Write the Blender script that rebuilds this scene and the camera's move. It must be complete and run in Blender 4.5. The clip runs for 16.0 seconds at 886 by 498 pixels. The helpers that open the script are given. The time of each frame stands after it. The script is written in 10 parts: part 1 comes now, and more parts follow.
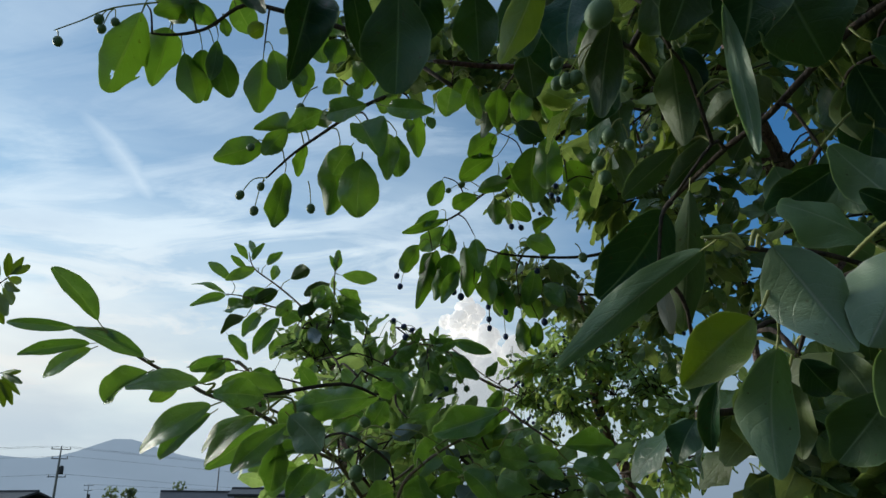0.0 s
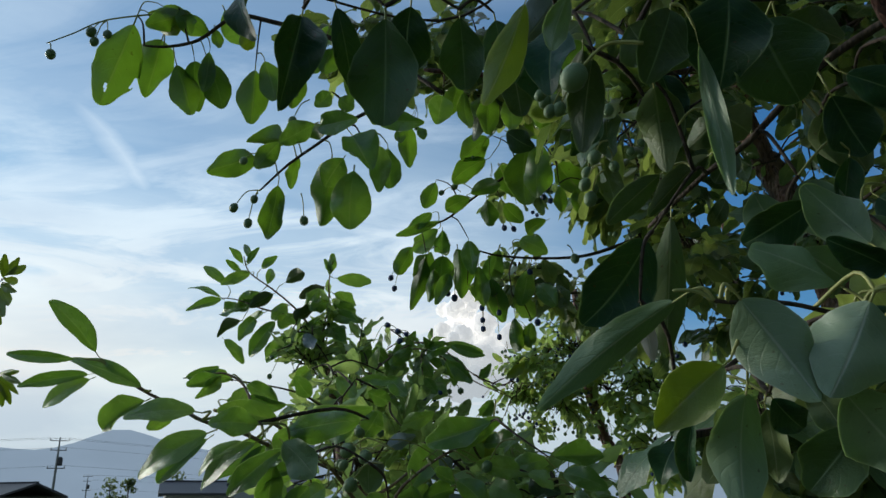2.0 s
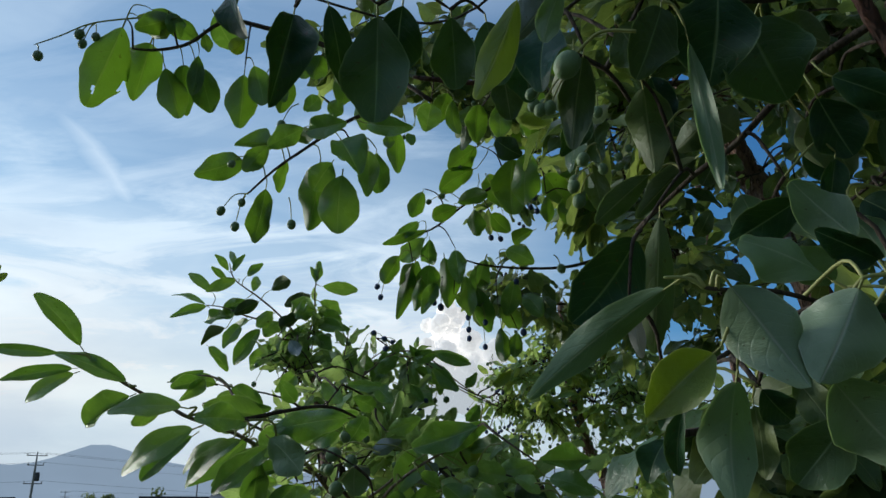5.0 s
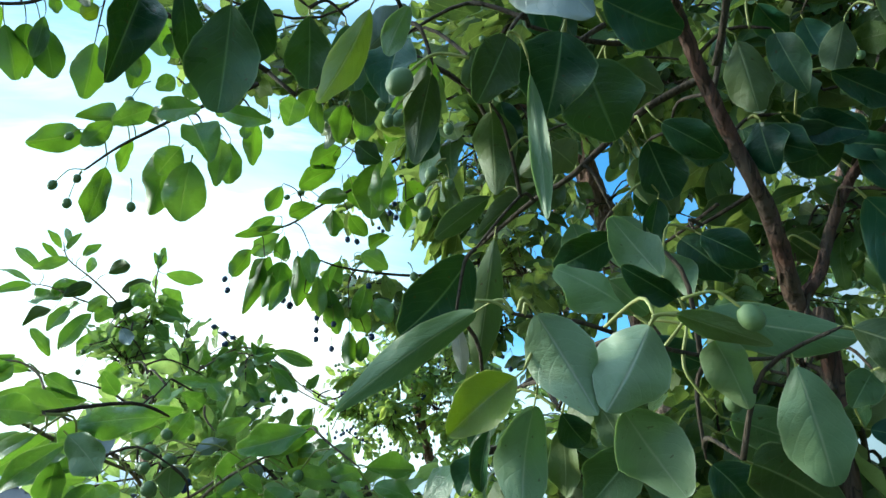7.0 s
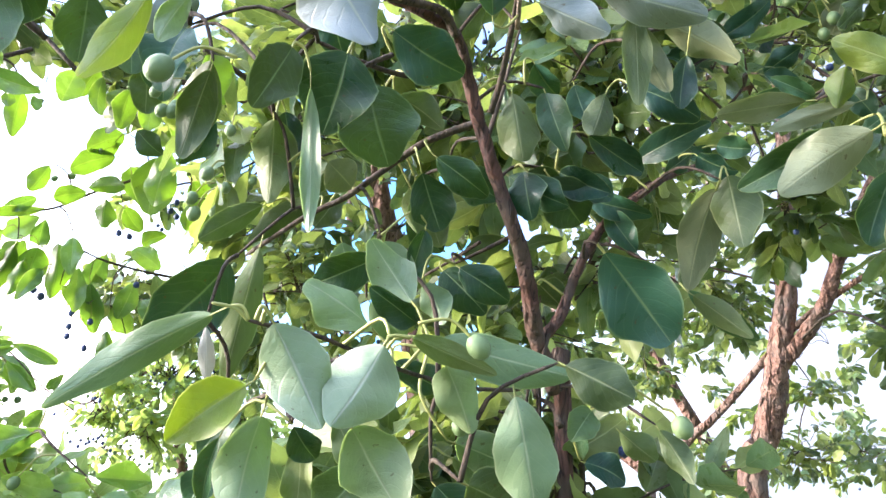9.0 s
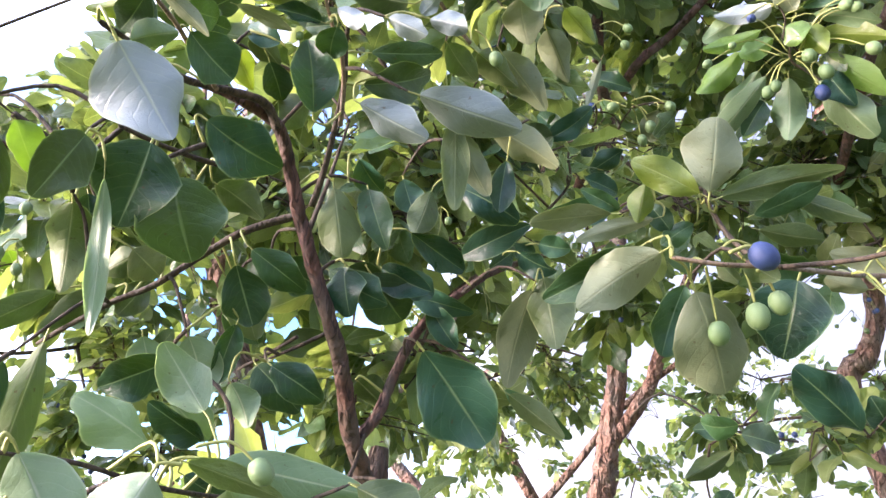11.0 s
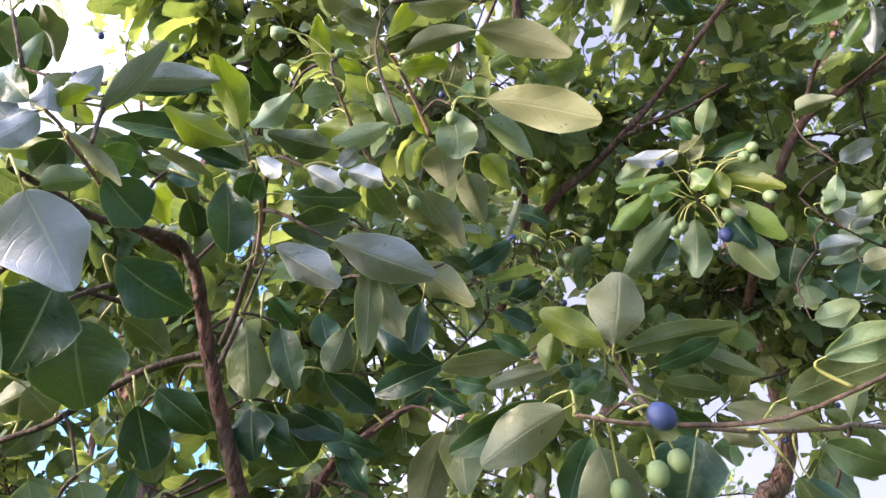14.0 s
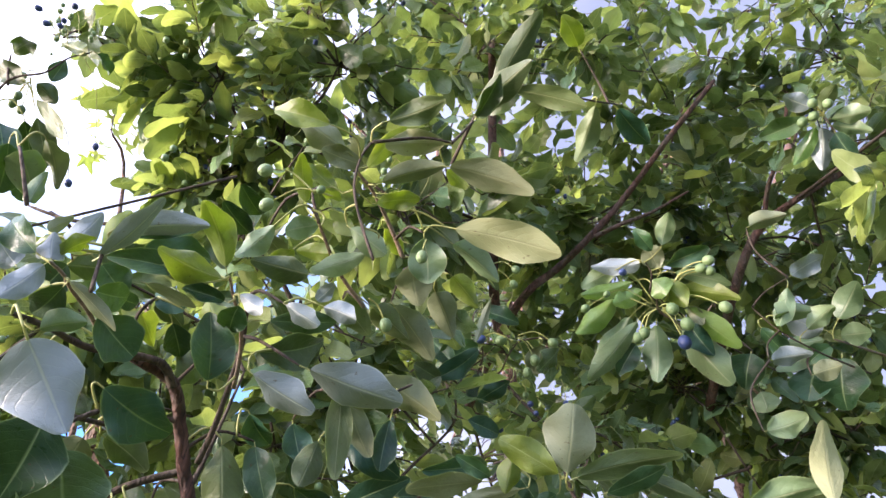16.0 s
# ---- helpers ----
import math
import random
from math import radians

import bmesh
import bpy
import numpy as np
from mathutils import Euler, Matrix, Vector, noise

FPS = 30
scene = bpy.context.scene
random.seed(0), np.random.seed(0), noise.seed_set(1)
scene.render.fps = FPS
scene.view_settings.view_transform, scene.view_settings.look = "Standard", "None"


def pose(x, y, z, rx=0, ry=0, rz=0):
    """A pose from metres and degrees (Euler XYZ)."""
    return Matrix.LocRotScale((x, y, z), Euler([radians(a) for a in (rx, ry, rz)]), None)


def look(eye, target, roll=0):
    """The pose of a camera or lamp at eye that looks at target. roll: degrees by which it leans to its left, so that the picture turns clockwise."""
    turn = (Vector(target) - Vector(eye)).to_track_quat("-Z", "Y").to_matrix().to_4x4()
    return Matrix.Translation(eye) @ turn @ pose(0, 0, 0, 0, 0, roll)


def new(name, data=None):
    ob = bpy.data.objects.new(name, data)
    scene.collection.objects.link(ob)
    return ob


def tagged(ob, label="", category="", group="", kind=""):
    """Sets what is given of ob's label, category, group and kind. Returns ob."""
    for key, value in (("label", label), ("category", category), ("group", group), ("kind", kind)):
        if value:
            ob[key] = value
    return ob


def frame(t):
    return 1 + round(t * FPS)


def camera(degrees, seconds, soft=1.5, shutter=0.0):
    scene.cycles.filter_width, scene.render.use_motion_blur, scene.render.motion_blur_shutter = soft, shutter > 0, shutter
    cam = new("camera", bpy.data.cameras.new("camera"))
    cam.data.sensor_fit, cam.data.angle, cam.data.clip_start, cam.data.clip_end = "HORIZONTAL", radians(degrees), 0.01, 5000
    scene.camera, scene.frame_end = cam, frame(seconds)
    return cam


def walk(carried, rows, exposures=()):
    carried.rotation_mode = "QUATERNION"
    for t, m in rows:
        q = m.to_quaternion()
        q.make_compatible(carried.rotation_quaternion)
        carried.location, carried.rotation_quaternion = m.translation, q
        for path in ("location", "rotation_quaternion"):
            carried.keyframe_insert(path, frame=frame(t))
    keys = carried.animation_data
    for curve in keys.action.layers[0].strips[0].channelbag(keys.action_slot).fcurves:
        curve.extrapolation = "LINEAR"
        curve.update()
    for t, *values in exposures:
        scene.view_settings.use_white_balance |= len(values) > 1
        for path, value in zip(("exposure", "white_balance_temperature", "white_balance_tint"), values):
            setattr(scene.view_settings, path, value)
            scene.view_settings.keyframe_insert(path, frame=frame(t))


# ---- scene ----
# ---- camera ----
cam = camera(60.34, 16.0)
PATH = [
    (0.0, (-0.0002, 0.0006, 1.5498), (0.0008, 0.9429, 1.8844), 0.05),
    (0.5, (0.0019, 0.0016, 1.5500), (0.0063, 0.9454, 1.8806), -0.01),
    (1.0, (0.0020, -0.0015, 1.5502), (0.0063, 0.9435, 1.8773), -0.09),
    (1.5, (0.0034, -0.0051, 1.5541), (0.0094, 0.9386, 1.8848), -0.13),
    (2.0, (0.0052, -0.0200, 1.5705), (0.0110, 0.9274, 1.8904), -0.56),
    (2.5, (-0.0006, -0.0133, 1.5672), (0.0157, 0.9305, 1.8973), -0.93),
    (3.0, (-0.0017, -0.0201, 1.5626), (0.0172, 0.9211, 1.8998), -1.05),
    (5.5, (0.0047, -0.0154, 1.5580), (0.0376, 0.9248, 1.8971), 0.08),
    (6.0, (0.0110, -0.0280, 1.5567), (0.0875, 0.9112, 1.8915), -0.36),
    (6.5, (0.0229, -0.0198, 1.5628), (0.1534, 0.9126, 1.8999), 1.03),
    (7.0, (0.0214, -0.0182, 1.5636), (0.2205, 0.9000, 1.9062), 1.19),
    (7.5, (0.0155, -0.0281, 1.5597), (0.2847, 0.8693, 1.9092), 1.74),
    (8.0, (0.0163, -0.0350, 1.5599), (0.3359, 0.8444, 1.9126), 2.02),
    (8.5, (0.0235, -0.0335, 1.5585), (0.4062, 0.8147, 1.9250), 2.33),
    (9.0, (0.0391, -0.0269, 1.5599), (0.4819, 0.7865, 1.9372), 2.44),
    (9.5, (0.0538, -0.0205, 1.5635), (0.5548, 0.7529, 1.9519), 2.12),
    (10.0, (0.0558, -0.0239, 1.5734), (0.5944, 0.7100, 1.9874), 1.43),
    (12.5, (0.0696, -0.0618, 1.5895), (0.6656, 0.5557, 2.1027), -2.07),
    (13.0, (0.0608, -0.0609, 1.5943), (0.6643, 0.5337, 2.1255), -1.92),
    (13.5, (0.0562, -0.0621, 1.5987), (0.6568, 0.5166, 2.1505), -1.83),
    (14.0, (0.0581, -0.0628, 1.6030), (0.6513, 0.4979, 2.1806), -2.00),
    (14.5, (0.0502, -0.0704, 1.6092), (0.6362, 0.4691, 2.2136), -1.91),
    (15.0, (0.0365, -0.0954, 1.6075), (0.6198, 0.4310, 2.2261), -2.15),
    (15.5, (0.0299, -0.1050, 1.6097), (0.6117, 0.4093, 2.2397), -2.15),
    (16.0, (0.0183, -0.1097, 1.6125), (0.5934, 0.3899, 2.2603), -2.05),
]
walk(cam, [(t, look(eye, target, roll)) for t, eye, target, roll in PATH],
     [(0.0, -0.33, 6250, 3), (5.6, -0.28, 6100, 4), (6.2, 0.04, 6050, 1), (6.6, 0.45, 5950, -5), (7.0, 1.2, 5950, -9), (7.6, 2.36, 6300, 8), (8.3, 2.66, 6650, 16), (9.5, 2.96, 6600, 24),
      (10.2, 3.0, 6700, 27), (12.3, 2.36, 7050, 33), (14.0, 2.38, 7000, 32), (16.0, 2.28, 6850, 29)])

# ---- light ----
SUN_ELEVATION, SUN_ROTATION = radians(12), radians(300)
world = bpy.data.worlds.new("sky")
scene.world = world
world.use_nodes = True


def node(tree, kind, links=None, four_d=False):
    """A node with its inputs set or linked by name or number."""
    n = tree.nodes.new(kind)
    if four_d:
        n.noise_dimensions = "4D"
    for key, value in (links or {}).items():
        if hasattr(value, "is_output"):
            tree.links.new(value, n.inputs[key])
        else:
            n.inputs[key].default_value = value
    return n


def ramp(tree, fac, stops):
    n = tree.nodes.new("ShaderNodeValToRGB")
    tree.links.new(fac, n.inputs[0])
    while len(n.color_ramp.elements) < len(stops):
        n.color_ramp.elements.new(0.5)
    for e, (p, c) in zip(n.color_ramp.elements, stops):
        e.position, e.color = p, (*c, 1) if len(c) == 3 else c
    return n.outputs[0]


def math_node(tree, op, a, b=0.0, clamp=False):
    n = node(tree, "ShaderNodeMath", {0: a, 1: b})
    n.operation = op
    n.use_clamp = clamp
    return n.outputs[0]


def mix_colour(tree, fac, a, b, blend="MIX"):
    n = tree.nodes.new("ShaderNodeMix")
    n.data_type, n.blend_type = "RGBA", blend
    for key, value in ((0, fac), (6, a), (7, b)):
        if hasattr(value, "is_output"):
            tree.links.new(value, n.inputs[key])
        else:
            n.inputs[key].default_value = (*value, 1) if isinstance(value, tuple) else value
    return n.outputs[2]


def build_sky():
    wt = world.node_tree
    wt.nodes.clear()
    sky = node(wt, "ShaderNodeTexSky")
    sky.sky_type, sky.sun_disc = "NISHITA", False
    sky.sun_elevation, sky.sun_rotation = SUN_ELEVATION, SUN_ROTATION
    sky.altitude, sky.air_density, sky.dust_density, sky.ozone_density = 100, 1.2, 0.8, 2.5
    coord = node(wt, "ShaderNodeTexCoord").outputs["Generated"]
    sep = node(wt, "ShaderNodeSeparateXYZ", {0: coord})
    up = math_node(wt, "MAXIMUM", sep.outputs[2], 0.0)
    flat = math_node(wt, "ADD", up, 0.16)
    px = math_node(wt, "DIVIDE", sep.outputs[0], flat)
    py = math_node(wt, "DIVIDE", sep.outputs[1], flat)
    plane = node(wt, "ShaderNodeCombineXYZ", {0: px, 1: py}).outputs[0]
    turned = node(wt, "ShaderNodeMapping", {0: plane, 1: (0.7, 0.2, 0), 2: (0, 0, radians(72)), 3: (0.5, 1.25, 1)}).outputs[0]
    veil = node(wt, "ShaderNodeTexNoise", {"Vector": turned, "Scale": 0.9, "Detail": 7.0, "Roughness": 0.55, "Distortion": 0.7}).outputs[0]
    wisp = node(wt, "ShaderNodeTexNoise", {"Vector": turned, "Scale": 2.6, "Detail": 9.0, "Roughness": 0.62, "Distortion": 1.6}).outputs[0]
    veil = ramp(wt, veil, [(0.4, (0, 0, 0)), (0.66, (1, 1, 1))])
    wisp = ramp(wt, wisp, [(0.45, (0, 0, 0)), (0.72, (1, 1, 1))])
    cover = math_node(wt, "ADD", math_node(wt, "MULTIPLY", veil, 0.85), math_node(wt, "MULTIPLY", wisp, 0.7), True)
    haze = ramp(wt, up, [(0.0, (1, 1, 1)), (0.1, (0.88, 0.88, 0.88)), (0.24, (0.66, 0.66, 0.66)), (0.40, (0.2, 0.2, 0.2))])
    sunward = math_node(wt, "ADD", math_node(wt, "MULTIPLY", sep.outputs[0], math.sin(SUN_ROTATION)), math_node(wt, "MULTIPLY", sep.outputs[1], math.cos(SUN_ROTATION)))
    sunward = math_node(wt, "ADD", math_node(wt, "MULTIPLY", sunward, 0.5), 0.5)
    # cirrus and haze thin out away from the low sun, but for the haze on the horizon
    thick = ramp(wt, sunward, [(0.3, (1, 1, 1)), (0.42, (0.1, 0.1, 0.1)), (0.62, (0.1, 0.1, 0.1)), (0.74, (1, 1, 1))])
    low = ramp(wt, up, [(0.0, (1, 1, 1)), (0.10, (0.75, 0.75, 0.75)), (0.24, (0, 0, 0))])
    thick = math_node(wt, "MAXIMUM", thick, ramp(wt, up, [(0.5, (0, 0, 0)), (0.64, (1, 1, 1))]))
    deck = ramp(wt, math_node(wt, "SUBTRACT", 1.0, sunward), [(0.5, (0, 0, 0)), (0.62, (0.9, 0.9, 0.9))])
    deck = math_node(wt, "MAXIMUM", deck, ramp(wt, up, [(0.56, (0, 0, 0)), (0.7, (0.8, 0.8, 0.8))]))
    cover = math_node(wt, "MULTIPLY", cover, ramp(wt, up, [(0.26, (1, 1, 1)), (0.44, (0.45, 0.45, 0.45))]))
    cover = math_node(wt, "MULTIPLY", math_node(wt, "MAXIMUM", cover, haze), thick)
    cover = math_node(wt, "MAXIMUM", cover, deck)
    cover = math_node(wt, "MAXIMUM", cover, low)
    blue = mix_colour(wt, 1.0, sky.outputs[0], SKY_TINT, "MULTIPLY")
    # clear air, bluest at a right angle to the sun
    clear = ramp(wt, sunward, [(0.40, (1, 1, 1)), (0.47, (0.6, 0.86, 1.08)), (0.60, (0.6, 0.86, 1.08)), (0.69, (1, 1, 1))])
    blue = mix_colour(wt, 1.0, blue, clear, "MULTIPLY")
    bright = ramp(wt, up, [(0.0, (0.42, 0.45, 0.51)), (0.10, (0.47, 0.49, 0.54)), (0.165, (0.62, 0.60, 0.59)), (0.25, (0.60, 0.62, 0.65)), (0.38, (0.60, 0.65, 0.72)), (0.6, (0.46, 0.53, 0.64))])
    bright = mix_colour(wt, 1.0, bright, (10.0, 10.0, 10.0), "MULTIPLY")
    # the veil of cloud is brightest towards the low sun and dims away from it
    lit = ramp(wt, sunward, [(0.0, (0.13, 0.14, 0.165)), (0.32, (0.17, 0.18, 0.21)), (0.5, (0.46, 0.47, 0.50)), (0.68, (1.2, 1.2, 1.2))])
    bright = mix_colour(wt, 1.0, bright, lit, "MULTIPLY")
    # long low banks of cloud
    banks = node(wt, "ShaderNodeMapping", {0: coord, 3: (3.0, 3.0, 11.0)}).outputs[0]
    banks = node(wt, "ShaderNodeTexNoise", {"Vector": banks, "Scale": 1.3, "Detail": 6.0, "Roughness": 0.55, "Distortion": 0.3}).outputs[0]
    banks = ramp(wt, banks, [(0.36, (0.88, 0.90, 0.93)), (0.64, (1.10, 1.09, 1.06))])
    bright = mix_colour(wt, 1.0, bright, banks, "MULTIPLY")
    # northern sky: a slanting bank of white cloud, and one curved wisp of cirrus above it
    ahead = math_node(wt, "MAXIMUM", sep.outputs[1], 0.05)
    east = math_node(wt, "DIVIDE", sep.outputs[0], ahead)
    rise = math_node(wt, "DIVIDE", sep.outputs[2], ahead)
    flat_way = node(wt, "ShaderNodeCombineXYZ", {0: math_node(wt, "ADD", math_node(wt, "MULTIPLY", east, 0.6), math_node(wt, "MULTIPLY", rise, 0.9)), 1: math_node(wt, "MULTIPLY", rise, 2.4)}).outputs[0]
    fray = node(wt, "ShaderNodeTexNoise", {"Vector": flat_way, "Scale": 3.2, "Detail": 8.0, "Roughness": 0.6, "Distortion": 0.8}).outputs[0]
    fray = math_node(wt, "SUBTRACT", fray, 0.5)
    top_of_bank = math_node(wt, "SUBTRACT", 0.255, math_node(wt, "MULTIPLY", east, 0.243))
    under = math_node(wt, "SUBTRACT", math_node(wt, "ADD", top_of_bank, math_node(wt, "MULTIPLY", fray, 0.34)), rise)
    bank = ramp(wt, math_node(wt, "ADD", math_node(wt, "MULTIPLY", under, 4.0), 0.5), [(0.3, (0, 0, 0)), (0.85, (1, 1, 1))])
    bank = math_node(wt, "MULTIPLY", bank, ramp(wt, math_node(wt, "ADD", east, 0.5), [(0.0, (1, 1, 1)), (0.42, (0.55, 0.55, 0.55)), (0.66, (0.15, 0.15, 0.15))]))
    # distance from the wisp's line, frayed on its upper side
    along = math_node(wt, "SUBTRACT", rise, 0.495)
    line = math_node(wt, "ADD", math_node(wt, "ADD", east, 0.458), math_node(wt, "ADD", math_node(wt, "MULTIPLY", along, 0.81), math_node(wt, "MULTIPLY", math_node(wt, "MULTIPLY", along, along), 2.0)))
    line = math_node(wt, "ADD", line, math_node(wt, "MULTIPLY", fray, 0.05))
    wisp_at = ramp(wt, math_node(wt, "ADD", math_node(wt, "MULTIPLY", line, 4.0), 0.6), [(0.1, (0, 0, 0)), (0.45, (0.4, 0.4, 0.4)), (0.58, (1, 1, 1)), (0.74, (0, 0, 0))])
    wisp_at = math_node(wt, "MULTIPLY", wisp_at, ramp(wt, rise, [(0.40, (0, 0, 0)), (0.45, (1, 1, 1)), (0.54, (0.8, 0.8, 0.8)), (0.64, (0, 0, 0))]))
    north = ramp(wt, sep.outputs[1], [(0.2, (0, 0, 0)), (0.5, (1, 1, 1))])
    extra = math_node(wt, "MULTIPLY", math_node(wt, "MAXIMUM", math_node(wt, "MULTIPLY", bank, 0.92), math_node(wt, "MULTIPLY", wisp_at, 0.72)), north)
    cover = math_node(wt, "MAXIMUM", cover, extra)
    colour = mix_colour(wt, cover, blue, bright)
    back = node(wt, "ShaderNodeBackground", {0: colour, 1: SKY_STRENGTH})
    out = node(wt, "ShaderNodeOutputWorld", {0: back.outputs[0]})


SKY_STRENGTH, SKY_TINT = 0.15, (0.67, 0.97, 1.19)
build_sky()

sun = new("sun", bpy.data.lights.new("sun", "SUN"))
sun.data.energy, sun.data.angle, sun.data.color = 2.7, radians(24), (1.0, 0.92, 0.80)
sun.matrix_world = look((0, 0, 50), Vector((0, 0, 50)) - Vector((math.sin(SUN_ROTATION) * math.cos(SUN_ELEVATION), math.cos(SUN_ROTATION) * math.cos(SUN_ELEVATION), math.sin(SUN_ELEVATION))))


# ---- materials ----
def material(name):
    m = bpy.data.materials.new(name)
    m.use_nodes = True
    m.node_tree.nodes.clear()
    return m, m.node_tree


def finish(m, tree, shader):
    node(tree, "ShaderNodeOutputMaterial", {0: shader})
    return m


def leaf_material(name, dark, light, through_colour, rough, share, vein, shine=0.6, cool=0.0):
    """Leaf blade: u across (0.5 is the midrib), v along; pinnate veins, quilted tissue, blotches, pale rim. cool: share of blue-green leaves."""
    m, nt = material(name)
    uv = node(nt, "ShaderNodeUVMap").outputs[0]
    sep = node(nt, "ShaderNodeSeparateXYZ", {0: uv})
    side = math_node(nt, "ABSOLUTE", math_node(nt, "SUBTRACT", sep.outputs[0], 0.5))
    info = node(nt, "ShaderNodeObjectInfo").outputs["Random"]
    island = node(nt, "ShaderNodeNewGeometry").outputs["Random Per Island"]
    chance = math_node(nt, "FRACT", math_node(nt, "ADD", math_node(nt, "MULTIPLY", info, 3.7), island))
    chance_two = math_node(nt, "FRACT", math_node(nt, "MULTIPLY", chance, 7.31))
    chance_three = math_node(nt, "FRACT", math_node(nt, "MULTIPLY", chance, 23.7))
    where = node(nt, "ShaderNodeMapping", {0: uv, 3: (1.0, 2.0, 1.0)}).outputs[0]
    drift = node(nt, "ShaderNodeTexNoise", {"Vector": where, "Scale": 2.5, "Detail": 2.0, "W": chance_two}, four_d=True).outputs[0]
    bow = math_node(nt, "MULTIPLY", math_node(nt, "POWER", side, 1.6), 7.5)
    slant = math_node(nt, "SUBTRACT", math_node(nt, "MULTIPLY", sep.outputs[1], 7.5), bow)
    slant = math_node(nt, "ADD", slant, math_node(nt, "MULTIPLY", drift, 0.9))
    saw = math_node(nt, "ABSOLUTE", math_node(nt, "SUBTRACT", math_node(nt, "FRACT", slant), 0.5))
    rib = ramp(nt, saw, [(0.0, (1, 1, 1)), (0.08, (0, 0, 0))])
    mid = ramp(nt, side, [(0.0, (1, 1, 1)), (0.009, (0.9, 0.9, 0.9)), (0.026, (0, 0, 0))])
    rim = ramp(nt, side, [(0.468, (0, 0, 0)), (0.49, (1, 1, 1))])
    veins = math_node(nt, "MAXIMUM", math_node(nt, "MULTIPLY", rib, 0.17), mid)
    pale_lines = math_node(nt, "MAXIMUM", veins, math_node(nt, "MULTIPLY", rim, 0.75))
    blot = node(nt, "ShaderNodeTexNoise", {"Vector": where, "Scale": 2.3, "Detail": 4.0, "W": chance}, four_d=True).outputs[0]
    grain = node(nt, "ShaderNodeTexNoise", {"Vector": where, "Scale": 38.0, "Detail": 3.0}).outputs[0]
    pale = ramp(nt, chance, [(0.0, (0, 0, 0)), (0.55, (0.28, 0.28, 0.28)), (1.0, (1, 1, 1))])
    tone = math_node(nt, "ADD", math_node(nt, "MULTIPLY", pale, 0.8), math_node(nt, "MULTIPLY", math_node(nt, "SUBTRACT", blot, 0.4), 0.9), True)
    colour = mix_colour(nt, tone, dark, light)
    bluish = math_node(nt, "MULTIPLY", ramp(nt, chance_three, [(0.35, (0, 0, 0)), (0.75, (1, 1, 1))]), cool)
    colour = mix_colour(nt, bluish, colour, mix_colour(nt, tone, (0.005, 0.030, 0.027), (0.022, 0.085, 0.068)))
    colour = mix_colour(nt, math_node(nt, "MULTIPLY", grain, 0.25), colour, light)
    old = math_node(nt, "MULTIPLY", ramp(nt, chance_two, [(0.7, (0, 0, 0)), (0.97, (1, 1, 1))]), 0.6)
    colour = mix_colour(nt, math_node(nt, "MULTIPLY", old, 0.35), colour, (0.19, 0.2, 0.06))
    # a few leaves carry brown specks
    speck = node(nt, "ShaderNodeTexNoise", {"Vector": where, "Scale": 9.0, "Detail": 2.0, "W": chance_two}, four_d=True).outputs[0]
    speck = ramp(nt, speck, [(0.68, (0, 0, 0)), (0.72, (1, 1, 1))])
    spotted = ramp(nt, chance_two, [(0.35, (0, 0, 0)), (0.5, (0.7, 0.7, 0.7))])
    colour = mix_colour(nt, math_node(nt, "MULTIPLY", speck, spotted), colour, (0.10, 0.06, 0.025))
    colour = mix_colour(nt, math_node(nt, "MULTIPLY", pale_lines, 0.75), colour, vein)
    quilt = math_node(nt, "MULTIPLY", math_node(nt, "POWER", saw, 0.7), 0.03)
    swell = node(nt, "ShaderNodeTexNoise", {"Vector": where, "Scale": 3.4, "Detail": 3.0, "W": chance_three}, four_d=True).outputs[0]
    height = math_node(nt, "ADD", math_node(nt, "MULTIPLY", veins, -0.5), math_node(nt, "MULTIPLY", grain, 0.1))
    height = math_node(nt, "ADD", height, math_node(nt, "ADD", quilt, math_node(nt, "MULTIPLY", swell, 0.7)))
    bump = node(nt, "ShaderNodeBump", {"Strength": 0.22, "Distance": 0.012, "Height": height}).outputs[0]
    gloss = math_node(nt, "ADD", rough - 0.07, math_node(nt, "MULTIPLY", blot, 0.16))
    skin = node(nt, "ShaderNodeBsdfPrincipled", {"Base Color": colour, "Roughness": gloss, "Normal": bump, "Specular IOR Level": shine})
    inner = mix_colour(nt, tone, through_colour, tuple(min(1, c * 1.5) for c in through_colour))
    inner = mix_colour(nt, math_node(nt, "MULTIPLY", math_node(nt, "MULTIPLY", speck, spotted), 0.6), inner, (0.16, 0.12, 0.03))
    inner = mix_colour(nt, math_node(nt, "MULTIPLY", pale_lines, 0.5), inner, tuple(min(1, c * 1.5 + 0.1) for c in through_colour))
    thin = node(nt, "ShaderNodeBsdfTranslucent", {0: inner, "Normal": bump})
    both = node(nt, "ShaderNodeMixShader", {0: share, 1: skin.outputs[0], 2: thin.outputs[0]})
    return finish(m, nt, both.outputs[0])


# near leaves have two skins, each of which lets some light on to the other
LEAF_UPPER = leaf_material("leaf_upper", (0.006, 0.028, 0.014), (0.046, 0.118, 0.044), (0.37, 0.62, 0.10), 0.29, 0.09, (0.19, 0.27, 0.12), 0.28, 0.9)
LEAF_LOWER = leaf_material("leaf_lower", (0.032, 0.058, 0.022), (0.132, 0.18, 0.066), (0.43, 0.67, 0.13), 0.46, 0.16, (0.30, 0.33, 0.16), 0.4)
LEAF_THIN = leaf_material("leaf_thin", (0.03, 0.074, 0.03), (0.10, 0.165, 0.055), (0.48, 0.68, 0.15), 0.42, 0.44, (0.22, 0.27, 0.1), 0.5)
